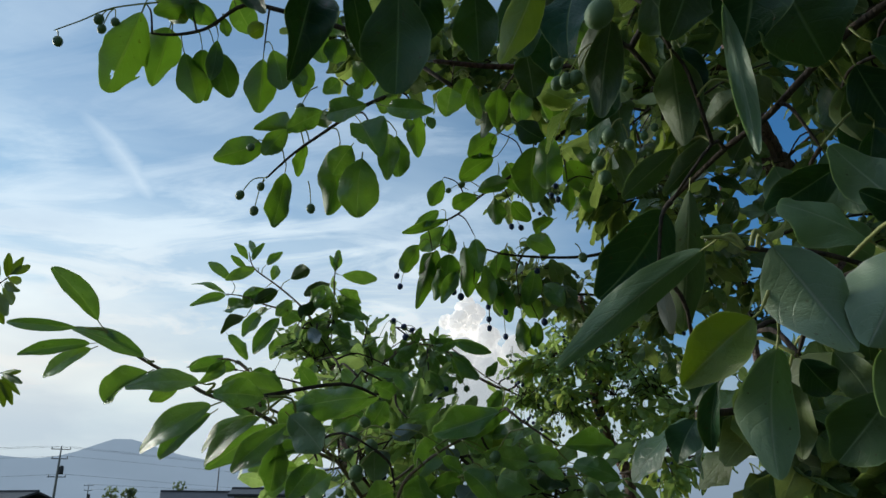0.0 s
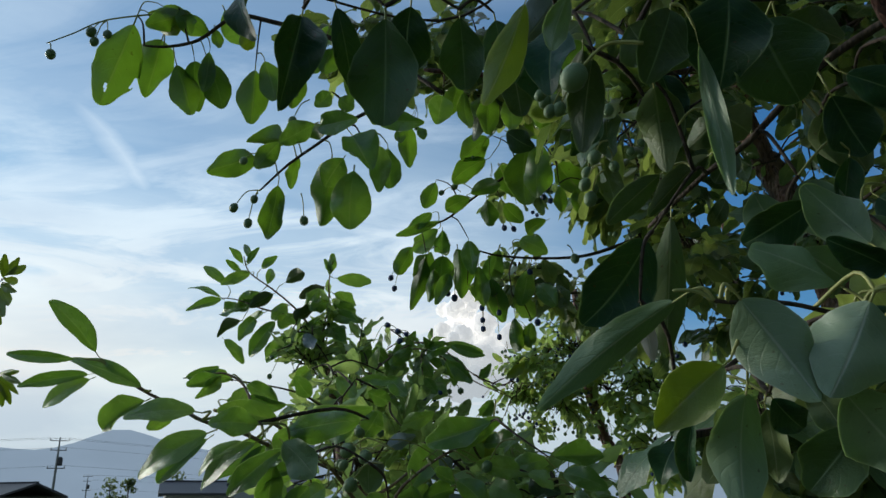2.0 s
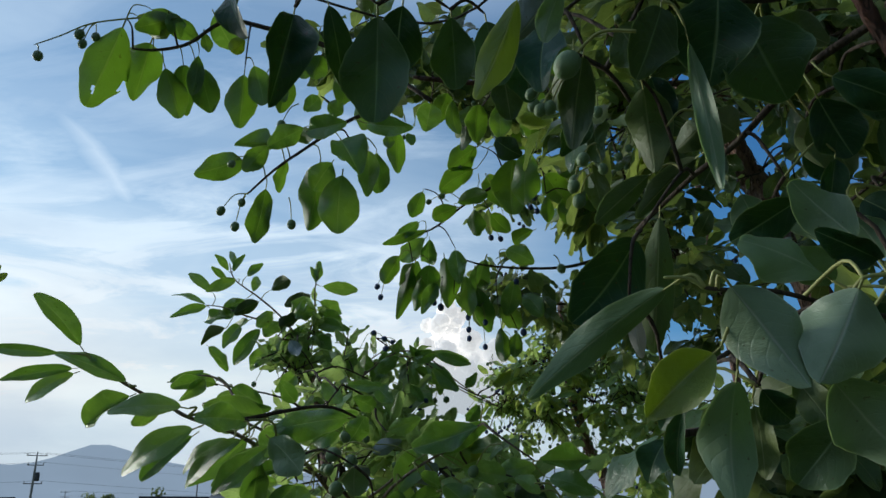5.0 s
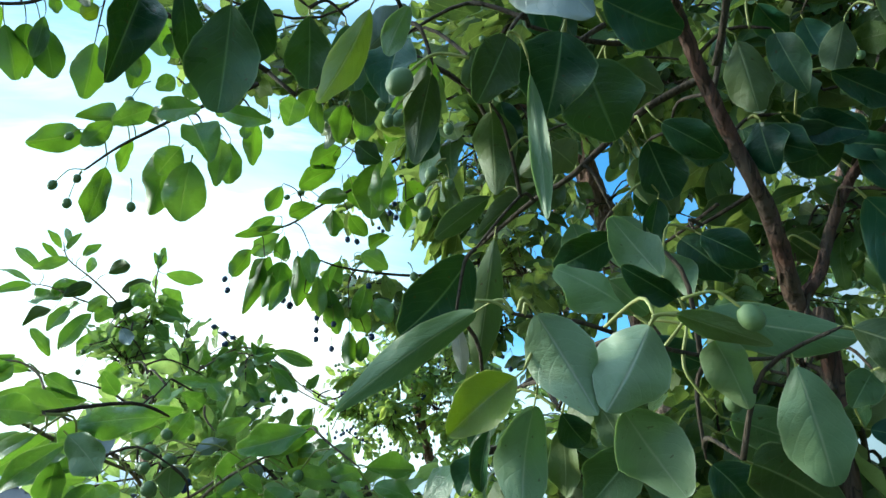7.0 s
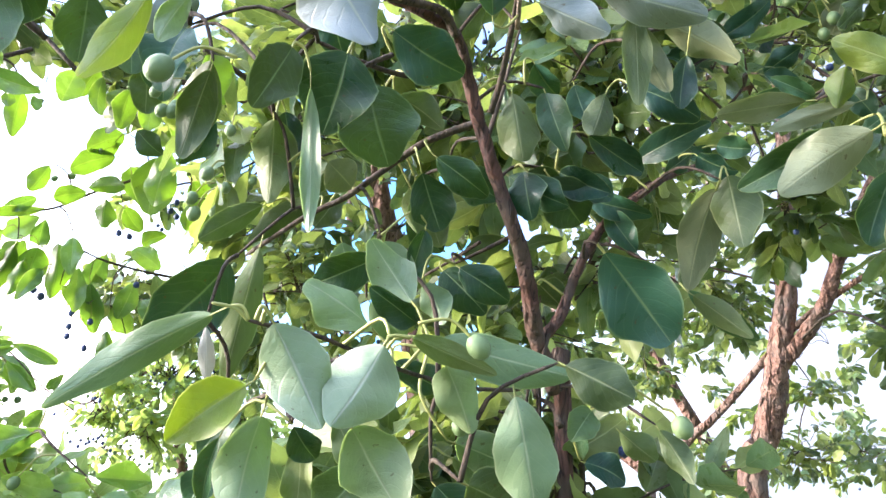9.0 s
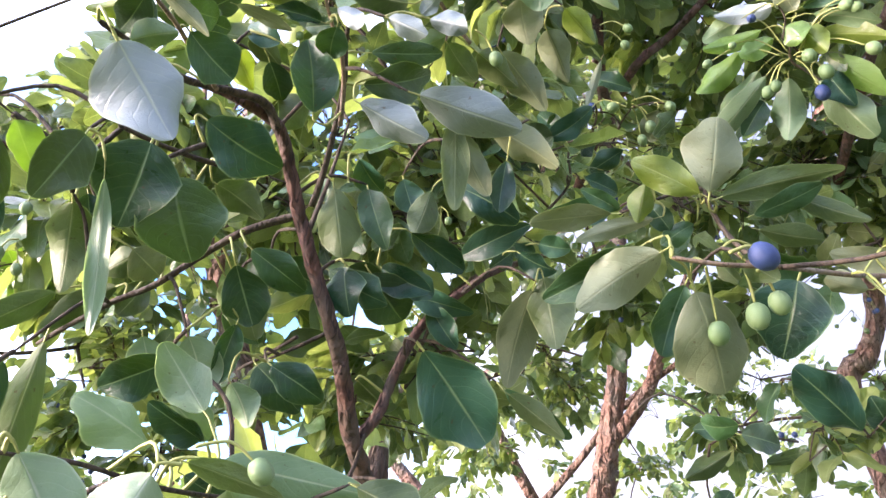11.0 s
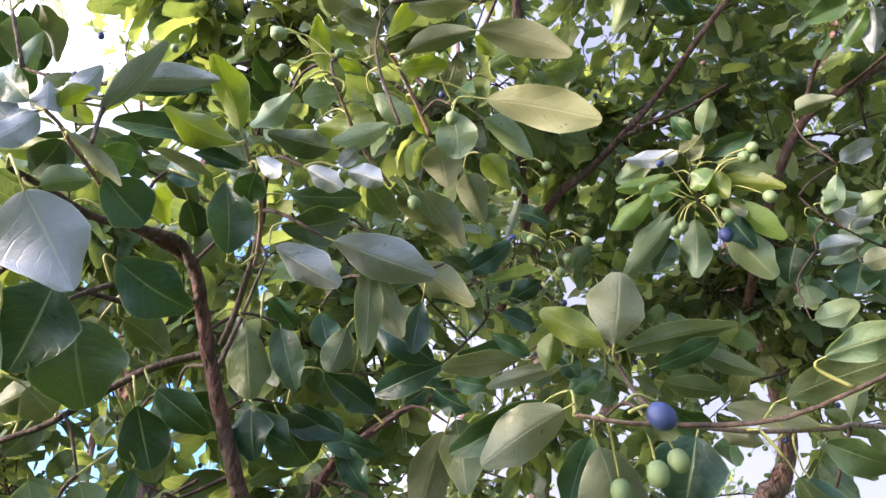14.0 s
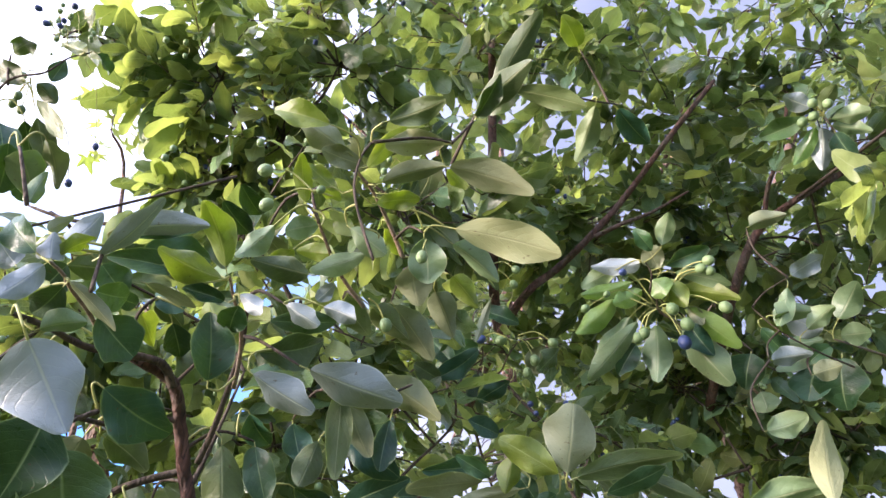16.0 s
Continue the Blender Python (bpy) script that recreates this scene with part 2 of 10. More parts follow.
LEAF_FRESH = leaf_material("leaf_fresh", (0.085, 0.13, 0.02), (0.19, 0.245, 0.05), (0.56, 0.74, 0.12), 0.40, 0.33, (0.32, 0.36, 0.14))
LEAF_CREAM = leaf_material("leaf_cream", (0.27, 0.30, 0.15), (0.40, 0.42, 0.24), (0.58, 0.63, 0.25), 0.43, 0.2, (0.45, 0.46, 0.27), 0.4)
LEAF_OLIVE = leaf_material("leaf_olive", (0.13, 0.16, 0.085), (0.25, 0.275, 0.165), (0.52, 0.61, 0.19), 0.44, 0.17, (0.35, 0.36, 0.21), 0.45)
LEAF_PALE = leaf_material("leaf_pale", (0.115, 0.20, 0.10), (0.29, 0.39, 0.22), (0.44, 0.68, 0.17), 0.36, 0.28, (0.44, 0.47, 0.30), 0.6)
# lighter copy of the pale skin, for undersides turned to the light
LEAF_LIT = leaf_material("leaf_lit", (0.22, 0.32, 0.19), (0.43, 0.53, 0.37), (0.50, 0.74, 0.26), 0.32, 0.3, (0.55, 0.58, 0.46), 0.6)
LEAF_DRY = leaf_material("leaf_dry", (0.42, 0.41, 0.38), (0.66, 0.65, 0.61), (0.6, 0.58, 0.5), 0.6, 0.2, (0.7, 0.68, 0.62), 0.3)
# reflected sky painted into the base colour as a blue-grey sheen
LEAF_SKY_SHEEN = leaf_material("leaf_sky_sheen", (0.15, 0.20, 0.205), (0.29, 0.34, 0.365), (0.44, 0.6, 0.24), 0.34, 0.12, (0.46, 0.5, 0.4), 0.75)
LEAF_YOUNG = leaf_material("leaf_young", (0.045, 0.125, 0.045), (0.19, 0.30, 0.10), (0.52, 0.76, 0.2), 0.25, 0.44, (0.23, 0.32, 0.13), 0.75)
# fine leaves further off have one
YOUNG_FINE = leaf_material("young_fine_leaf", (0.03, 0.09, 0.03), (0.22, 0.33, 0.12), (0.52, 0.72, 0.18), 0.28, 0.42, (0.2, 0.28, 0.1), 0.7)
FINE_FRESH = leaf_material("fresh_fine_leaf", (0.07, 0.115, 0.025), (0.25, 0.32, 0.085), (0.62, 0.80, 0.16), 0.34, 0.48, (0.26, 0.3, 0.1), 0.5)
FINE_UPPER = leaf_material("fine_leaf_upper", (0.006, 0.025, 0.014), (0.12, 0.205, 0.09), (0.42, 0.58, 0.10), 0.28, 0.15, (0.16, 0.2, 0.1), 0.4, 0.6)
FINE_LOWER = leaf_material("fine_leaf_lower", (0.040, 0.058, 0.022), (0.27, 0.325, 0.135), (0.50, 0.63, 0.13), 0.44, 0.31, (0.26, 0.29, 0.14), 0.45)


def bark_material(name, dark, light, scale, strips=6.0, relief=0.012):
    """Bark that peels in long upright flakes: dark clefts, pale curled edges, grey weathered patches."""
    m, nt = material(name)
    where = node(nt, "ShaderNodeTexCoord").outputs["Object"]
    long = node(nt, "ShaderNodeMapping", {0: where, 3: (1, 1, 1.0 / strips)}).outputs[0]
    flakes = node(nt, "ShaderNodeTexNoise", {"Vector": long, "Scale": scale, "Detail": 9.0, "Roughness": 0.6, "Distortion": 0.4}).outputs[0]
    steps = node(nt, "ShaderNodeTexNoise", {"Vector": long, "Scale": scale * 0.45, "Detail": 3.0, "Distortion": 0.35}).outputs[0]
    edge = math_node(nt, "ABSOLUTE", math_node(nt, "SUBTRACT", math_node(nt, "FRACT", math_node(nt, "MULTIPLY", steps, 7.0)), 0.5))
    cleft = ramp(nt, edge, [(0.0, (0, 0, 0)), (0.1, (1, 1, 1))])
    patch = node(nt, "ShaderNodeTexNoise", {"Vector": where, "Scale": scale * 0.2, "Detail": 4.0}).outputs[0]
    middle = tuple((a + b) / 2 for a, b in zip(dark, light))
    colour = ramp(nt, flakes, [(0.33, dark), (0.5, middle), (0.66, light)])
    grey = math_node(nt, "MULTIPLY", ramp(nt, patch, [(0.45, (0, 0, 0)), (0.62, (1, 1, 1))]), 0.55)
    colour = mix_colour(nt, grey, colour, tuple(0.7 * sum(light) / 3 + 0.02 * k for k in (2, 1, 0)))
    colour = mix_colour(nt, cleft, tuple(c * 0.45 for c in dark), colour)
    height = math_node(nt, "ADD", math_node(nt, "MULTIPLY", flakes, 0.7), math_node(nt, "FRACT", math_node(nt, "MULTIPLY", steps, 7.0)))
    bump = node(nt, "ShaderNodeBump", {"Strength": 1.0, "Distance": relief, "Height": height}).outputs[0]
    skin = node(nt, "ShaderNodeBsdfPrincipled", {"Base Color": colour, "Roughness": 0.85, "Normal": bump})
    return finish(m, nt, skin.outputs[0])


BARK = bark_material("flaking_bark", (0.085, 0.034, 0.022), (0.32, 0.185, 0.145), 75, 2.2, 0.009)
DARK_BARK = bark_material("dark_bark", (0.035, 0.015, 0.010), (0.13, 0.055, 0.038), 130, 4.0, 0.003)
YOUNG_BARK = bark_material("young_twig_bark", (0.13, 0.085, 0.055), (0.3, 0.2, 0.13), 200, 4.0, 0.0005)
TWIG_BARK = bark_material("twig_bark", (0.022, 0.015, 0.011), (0.085, 0.055, 0.036), 200, 4.0, 0.001)


def skin_material(name, dark, light, rough, scale=60.0, sheen=0.0):
    """A plain natural surface in two tones with fine grain."""
    m, nt = material(name)
    where = node(nt, "ShaderNodeTexCoord").outputs["Object"]
    broad = node(nt, "ShaderNodeTexNoise", {"Vector": where, "Scale": scale * 0.1, "Detail": 4.0}).outputs[0]
    fine = node(nt, "ShaderNodeTexNoise", {"Vector": where, "Scale": scale, "Detail": 5.0}).outputs[0]
    chance = node(nt, "ShaderNodeObjectInfo").outputs["Random"]
    tone = math_node(nt, "ADD", math_node(nt, "MULTIPLY", broad, 0.6), math_node(nt, "MULTIPLY", fine, 0.3))
    tone = math_node(nt, "ADD", tone, math_node(nt, "MULTIPLY", math_node(nt, "SUBTRACT", chance, 0.5), 0.5), True)
    bump = node(nt, "ShaderNodeBump", {"Strength": 0.25, "Distance": 0.3 / scale, "Height": fine}).outputs[0]
    skin = node(nt, "ShaderNodeBsdfPrincipled", {"Base Color": mix_colour(nt, tone, dark, light), "Roughness": rough, "Normal": bump})
    return finish(m, nt, skin.outputs[0])


STALK = skin_material("stalk", (0.2, 0.23, 0.06), (0.42, 0.41, 0.13), 0.5, 300)
FRUIT_GREEN = skin_material("green_fruit", (0.09, 0.16, 0.06), (0.22, 0.31, 0.14), 0.45, 200)
FRUIT_BLUE = skin_material("blue_fruit", (0.01, 0.02, 0.08), (0.045, 0.085, 0.23), 0.5, 200)
GRASS = skin_material("grass_ground", (0.035, 0.06, 0.015), (0.1, 0.12, 0.04), 0.95, 3)
CONCRETE = skin_material("concrete", (0.25, 0.25, 0.24), (0.4, 0.4, 0.38), 0.85, 6)
METAL = skin_material("dark_metal", (0.06, 0.065, 0.07), (0.14, 0.14, 0.15), 0.5, 10)
ROOF_TILE = skin_material("roof_tile", (0.04, 0.042, 0.05), (0.1, 0.1, 0.11), 0.6, 4)
PLASTER = skin_material("plaster", (0.5, 0.5, 0.48), (0.68, 0.67, 0.64), 0.9, 5)


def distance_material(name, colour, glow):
    """Far land or cloud; the bright air before it is painted as emission."""
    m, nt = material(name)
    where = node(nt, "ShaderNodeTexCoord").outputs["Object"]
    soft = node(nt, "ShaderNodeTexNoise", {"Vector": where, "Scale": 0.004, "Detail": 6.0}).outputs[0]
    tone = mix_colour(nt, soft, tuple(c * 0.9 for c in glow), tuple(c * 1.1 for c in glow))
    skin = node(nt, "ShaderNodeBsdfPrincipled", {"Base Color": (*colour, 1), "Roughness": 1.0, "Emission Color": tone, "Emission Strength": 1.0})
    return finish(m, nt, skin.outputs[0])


# near-black land; its blue haze is put into the emission colour
MOUNTAIN = distance_material("haze_glow_mountain", (0.03, 0.04, 0.04), (0.30, 0.37, 0.48))


def cloud_material():
    """Cumulus; part of its sunlight and the haze over its foot are painted as emission."""
    m, nt = material("glowing_cloud")
    where = node(nt, "ShaderNodeTexCoord").outputs["Object"]
    soft = node(nt, "ShaderNodeTexNoise", {"Vector": where, "Scale": 0.012, "Detail": 5.0}).outputs[0]
    height = node(nt, "ShaderNodeSeparateXYZ", {0: where}).outputs[2]
    clear = ramp(nt, math_node(nt, "DIVIDE", math_node(nt, "ADD", height, math_node(nt, "MULTIPLY", soft, 120.0)), 360.0), [(0.15, (0, 0, 0)), (0.95, (1, 1, 1))])
    glow = mix_colour(nt, clear, (0.62, 0.64, 0.68), mix_colour(nt, soft, (0.58, 0.55, 0.56), (0.88, 0.81, 0.76)))
    body = mix_colour(nt, clear, (0.02, 0.02, 0.02), (0.85, 0.82, 0.78))
    lumps = node(nt, "ShaderNodeTexNoise", {"Vector": where, "Scale": 0.03, "Detail": 8.0, "Roughness": 0.62}).outputs[0]
    bump = node(nt, "ShaderNodeBump", {"Strength": 1.0, "Distance": 22.0, "Height": lumps}).outputs[0]
    skin = node(nt, "ShaderNodeBsdfPrincipled", {"Base Color": body, "Roughness": 1.0, "Normal": bump, "Emission Color": glow, "Emission Strength": 1.0})
    return finish(m, nt, skin.outputs[0])


CLOUD = cloud_material()


# ---- building blocks ----
def mesh_of(name, verts, faces, materials, slots=None, uvs=None, smooth=True):
    me = bpy.data.meshes.new(name)
    me.from_pydata(verts, [], faces)
    for mt in materials:
        me.materials.append(mt)
    if slots is not None:
        me.polygons.foreach_set("material_index", slots)
    if uvs is not None:
        layer = me.uv_layers.new(name="UVMap")
        loops = np.empty(len(me.loops), dtype=np.int32)
        me.loops.foreach_get("vertex_index", loops)
        layer.data.foreach_set("uv", np.asarray(uvs, dtype=np.float32)[loops].ravel())
    if smooth:
        me.polygons.foreach_set("use_smooth", np.ones(len(me.polygons), dtype=bool))
    me.update()
    return me


def part(name, data, parent, label=""):
    """Links mesh data (or a bmesh) as one object under a thing or under a part."""
    ob = new(name, data)
    ob.parent = parent
    return tagged(ob, label)


def blade(rows, across, droop, fold, wave, shape, seed, two_sided=True, holes=(), twisted=1.0):
    """A leaf of length 1 along +y and width about 1 along x, upper side +z, with its stalk. shape: where it is widest."""
    rng = random.Random(seed)
    verts, faces, slots, uvs = [], [], [], []
    stalk = 0.10
    phase = rng.uniform(0, 6.3)
    skew = rng.uniform(-0.05, 0.05)
    tip_draw = rng.uniform(0.08, 0.4)
    twist, curl = twisted * rng.uniform(-0.5, 0.5), twisted * rng.uniform(-0.25, 0.3)

    def bend(v):
        a = droop * v
        return (math.sin(a) / droop if abs(droop) > 1e-3 else v), -(1 - math.cos(a)) / droop if abs(droop) > 1e-3 else 0.0

    def surface(lift, flip, slot):
        start = len(verts)
        for i in range(rows + 1):
            v = 0.5 - 0.5 * math.cos(math.pi * i / rows)
            half = 0.5 * math.sin(math.pi * v ** shape) ** (0.61 - 0.09 * v) if 0 < i < rows else 0.004
            if v > 0.6:
                q = (v - 0.6) / 0.4
                half *= 1 - 0.9 * tip_draw * q ** 2 * (1 - q) * 6.75 * (0.55 + 0.45 * q)
            half *= 1 + 0.015 * math.sin(19 * v + phase)
            y, z = bend(stalk + (1 - stalk) * v)
            for j in range(across + 1):
                u = -1 + 2 * j / across
                lobe = 1 + 0.03 * math.sin(11 * v + phase * (1 if u > 0 else 2.3)) + 0.018 * math.sin(31 * v + 3 * phase * (1 if u > 0 else 1.7))
                x = u * half * lobe + skew * math.sin(math.pi * v)
                ripple = wave * half * abs(u) ** 1.5 * math.sin(9 * v + phase + (2.1 if u > 0 else 0))
                turn = twist * (v - 0.45) * u * half + curl * u * u * half
                verts.append((x, y, z + fold * abs(u) * half + ripple + turn + lift))
                uvs.append((0.5 + 0.5 * u, v))
        for i in range(rows):
            for j in range(across):
                a = start + i * (across + 1) + j
                spot = (-1 + 2 * (j + 0.5) / across, (i + 0.5) / rows)
                if any(((spot[0] - h[0]) / h[2]) ** 2 + ((spot[1] - h[1]) / h[3]) ** 2 < 1 for h in holes):
                    continue
                for q in ((a, a + 1, a + across + 2), (a, a + across + 2, a + across + 1)):
                    faces.append(q if not flip else q[::-1])
                    slots.append(slot)

    surface(0.0, False, 0)
    if two_sided:
        surface(-0.006, True, 1)
    # the stalk, a thin bent rod
    n = 5 if two_sided else 3
    start = len(verts)
    for i in range(3):
        y, z = bend(stalk * 1.05 * i / 2)
        for k in range(n):
            a = 2 * math.pi * k / n
            verts.append((0.02 * math.cos(a), y, z - 0.006 + 0.012 * math.sin(a)))
            uvs.append((0.5, 0.02))
    for i in range(2):
        for k in range(n):
            faces.append((start + i * n + k, start + i * n + (k + 1) % n, start + (i + 1) * n + (k + 1) % n, start + (i + 1) * n + k))
            slots.append(2)
    # bring the tip to (0, 1, 0)
    y, z = bend(1.0)
    a, size = math.atan2(z, y), math.hypot(y, z)
    verts = [(p[0], (p[1] * math.cos(a) + p[2] * math.sin(a)) / size, (p[2] * math.cos(a) - p[1] * math.sin(a)) / size) for p in verts]
    return verts, faces, slots, uvs


SKINS = {"": (LEAF_UPPER, LEAF_LOWER), "dry": (LEAF_DRY, LEAF_DRY), "fresh": (LEAF_FRESH, LEAF_FRESH), "thin": (LEAF_THIN, LEAF_THIN), "pale": (LEAF_UPPER, LEAF_PALE), "lit_underside": (LEAF_UPPER, LEAF_LIT),
         "young": (LEAF_YOUNG, LEAF_YOUNG), "cream": (LEAF_UPPER, LEAF_CREAM), "olive": (LEAF_UPPER, LEAF_OLIVE), "sky_sheen": (LEAF_UPPER, LEAF_SKY_SHEEN), "eaten": (LEAF_THIN, LEAF_THIN)}
BLADES = {}
for n, (droop, fold, wave, shape) in enumerate([(0.7, 0.14, 0.18, 1.05), (0.85, 0.2, 0.22, 1.12), (0.4, 0.12, 0.26, 0.98), (-0.6, 0.16, 0.2, 1.12),
                                                (0.9, 0.24, 0.18, 0.98), (0.6, 0.28, 0.24, 1.08), (0.3, 0.14, 0.3, 1.15), (0.8, 0.16, 0.16, 0.95)]):
    for look_of, (top_skin, under_skin) in SKINS.items():
        for narrow in (False, True):
            wavy = 0.25 if narrow else 0.75
            if look_of == "eaten":
                made = blade(64, 36, 0.4, 0.1, 0.1, 1.08, 3, True, [(-0.12, 0.68, 0.09, 0.03), (-0.05, 0.715, 0.05, 0.022), (0.98, 0.56, 0.15, 0.035), (0.9, 0.6, 0.08, 0.02)])
            else:
                made = blade(18, 10, droop, fold * (0.5 if narrow else 1.0), wave * wavy, shape * (0.84 if look_of == "sky_sheen" else 1.0), n, True, (), 0.3 if narrow else 1.0)
            v, f, s, u = made
            BLADES[look_of, narrow, n] = mesh_of("leaf", v, f, [top_skin, under_skin, STALK], s, u)


def aim(base, tip, width, normal):
    """The pose of a unit leaf from its foot and tip, its width in metres, and the way its upper side faces."""
    b, along = Vector(base), Vector(tip) - Vector(base)
    length = along.length
    y = along / length
    x = y.cross(Vector(normal)).normalized()
    z = x.cross(y)
    m = Matrix((x, y, z)).transposed().to_4x4()
    return Matrix.Translation(b) @ m @ Matrix.Diagonal((width, length, length, 1))


def leaf(branch, base, tip, width, normal, look_of="", name="leaf"):
    narrow = width < 0.36 * (Vector(tip) - Vector(base)).length
    pick = BLADES[look_of, narrow, int(abs(base[0] * 7 + base[1] * 13 + tip[2] * 29) * 1000) % 8]
    ob = part(name, pick, branch)
    ob.matrix_world = aim(base, tip, width, normal)
    join_to_branch(branch, Vector(base), Vector(tip))
    return ob


BRANCH_POINTS, STALK_FEET = {}, []


def note_line(tree, line):
    """Remembers points along a branch, so that leaves and twigs can be joined to it."""
    pts = BRANCH_POINTS.setdefault(tree.name, [])
    for a, b in zip(line, line[1:]):
        for k in range(6):
            pts.append(Vector(a).lerp(Vector(b), k / 6))
    pts.append(Vector(line[-1]))


def nearest_on_branch(tree, p):
    pts = BRANCH_POINTS.get(tree.name, [])
    return min(pts, key=lambda q: (q - p).length_squared) if pts else None


def join_to_branch(holder, base, tip):
    """The leaf's yellow-green stalk, or a thin twig where the branch is further off."""
    tree = holder.parent
    q = nearest_on_branch(tree, base)
    gap = (q - base).length if q else 9.0
    if gap < 0.004 or gap > 0.15 or sum((q - k).length < 0.012 for k in STALK_FEET) > 1:
        return
    STALK_FEET.append(q)
    back = (base - tip).normalized()
    if gap < 0.04:
        mid = q.lerp(base, 0.6) + back * gap * 0.25 + Vector((0, 0, gap * 0.12))
        v, f = tube([q, mid, base], 0.001, 0.0007, 6, 4)
        part("leaf_stalk", mesh_of("leaf_stalk", v, f, [STALK]), holder)
    else:
        mid = q.lerp(base, 0.5) + back * gap * 0.15 + Vector((0, 0, gap * 0.08))
        v, f = tube([q, mid, base], 0.0016, 0.0009, 6, 4, 0.06)
        part("twig", mesh_of("twig", v, f, [TWIG_BARK]), holder)
        note_line(tree, [q, mid, base])


def tube(points, r0, r1, sides=8, steps=5, rough=0.0, seed=0):
    """A rounded, tapered rod along a smooth line through the points."""
    rng = random.Random(seed)
    pts = [Vector(p) for p in points]
    line = []
    for i in range(len(pts) - 1):
        a, b, c, d = pts[max(i - 1, 0)], pts[i], pts[i + 1], pts[min(i + 2, len(pts) - 1)]
        for k in range(steps):
            t = k / steps
            line.append(0.5 * (2 * b + (c - a) * t + (2 * a - 5 * b + 4 * c - d) * t * t + (3 * b - a - 3 * c + d) * t ** 3))
    line.append(pts[-1])
    verts, faces = [], []
    ref = Vector((0.31, 0.77, 0.55))
    for i, p in enumerate(line):
        way = (line[min(i + 1, len(line) - 1)] - line[max(i - 1, 0)]).normalized()
        e1 = way.cross(ref).normalized()
        e2 = way.cross(e1)
        r = r0 + (r1 - r0) * i / (len(line) - 1)
        if i == len(line) - 1:
            r *= 0.6
        for k in range(sides):
            a = 2 * math.pi * k / sides
            w = r * (1 + rough * rng.uniform(-1, 1))
            verts.append(p + w * (math.cos(a) * e1 + math.sin(a) * e2))
    for i in range(len(line) - 1):
        for k in range(sides):
            faces.append((i * sides + k, i * sides + (k + 1) % sides, (i + 1) * sides + (k + 1) % sides, (i + 1) * sides + k))
    faces.append(tuple(range(sides))[::-1])
    faces.append(tuple((len(line) - 1) * sides + k for k in range(sides)))
    return verts, faces


def flakes(verts, faces, sides, low, high, count, seed):
    """Adds thin strips of peeling bark, lifted along one edge, to a tube's surface between two heights."""
    rng = random.Random(seed)
    rings = len(verts) // sides
    middle = [sum((Vector(v) for v in verts[i * sides:(i + 1) * sides]), Vector()) / sides for i in range(rings)]
    spots = [i for i in range(rings - 1) if low < middle[i].z < high]
    for _ in range(count if spots else 0):
        i = rng.choice(spots)
        p = middle[i].lerp(middle[i + 1], rng.random())
        way = (middle[i + 1] - middle[i]).normalized()
        r = (Vector(verts[i * sides]) - middle[i]).length * 1.02
        out0 = way.orthogonal().normalized()
        a0, wide, tall = rng.uniform(0, 6.28), rng.uniform(0.15, 0.4), rng.uniform(0.25, 1.3) * r
        lift, start = rng.uniform(0.04, 0.16) * r, len(verts)
        for k in range(4):
            for side in (-1, 1):
                t = k / 3 - 0.5
                a = a0 + side * wide * (0.5 - 0.25 * abs(t)) + 0.2 * t
                out = Matrix.Rotation(a, 3, way) @ out0
                verts.append(p + way * tall * t + out * (r + (lift if side > 0 else 0.0) * (0.4 + abs(t))))
            if k:
                n = start + 2 * k
                faces.append((n - 2, n - 1, n + 1, n))


def branch(tree, points, r0, r1, bark=None, name="branch", sides=8, rough=0.06, peel=0):
    v, f = tube(points, r0, r1, sides, 6, rough, len(bpy.data.objects))
    note_line(tree, points)
    if peel:
        flakes(v, f, sides, 1.5, 3.8, peel, len(bpy.data.objects))
    return part(name, mesh_of(name, v, f, [bark or TWIG_BARK]), tree)


def leaf_stalk(parent, points, r0, r1):
    v, f = tube(points, r0, r1, 6, 5)
    return part("leaf_stalk", mesh_of("leaf_stalk", v, f, [STALK]), parent)


def ovoid(material_of, rings=8, sides=12):
    verts = [(0, 0, -1.18)]
    for i in range(1, rings):
        a = math.pi * i / rings
        for k in range(sides):
            b = 2 * math.pi * k / sides
            verts.append((math.sin(a) * math.cos(b), math.sin(a) * math.sin(b), -1.18 * math.cos(a)))
    verts.append((0, 0, 1.12))
    faces = [(0, 1 + (k + 1) % sides, 1 + k) for k in range(sides)]
    for i in range(rings - 2):
        for k in range(sides):
            a, b = 1 + i * sides + k, 1 + i * sides + (k + 1) % sides
            faces.append((a, b, b + sides, a + sides))
    last = 1 + (rings - 2) * sides
    faces += [(last + k, last + (k + 1) % sides, len(verts) - 1) for k in range(sides)]
    return mesh_of("fruit", verts, faces, [material_of])


OVOIDS = {"green": ovoid(FRUIT_GREEN), "blue": ovoid(FRUIT_BLUE)}


def fruit(branch_of, place, radius, stalk_from=None, colour="green"):
    """A drupe hanging on a bent green stalk."""
    p = Vector(place)
    ob = part("fruit", OVOIDS[colour], branch_of)
    top = Vector((0, 0, 1))
    if stalk_from is not None:
        s = Vector(stalk_from)
        way = (s - p).normalized()
        top = (way + Vector((0, 0, 0.8))).normalized()
        mid = (s + p) / 2 + Vector((0, 0, 0.25 * (s - p).length))
        v, f = tube([s, mid, p + top * radius * 1.05], radius * 0.16, radius * 0.12, 5, 5)
        part("fruit_stalk", mesh_of("fruit_stalk", v, f, [STALK]), branch_of)
    ob.matrix_world = Matrix.Translation(p) @ top.to_track_quat("Z", "Y").to_matrix().to_4x4() @ Matrix.Scale(radius, 4)
    return ob


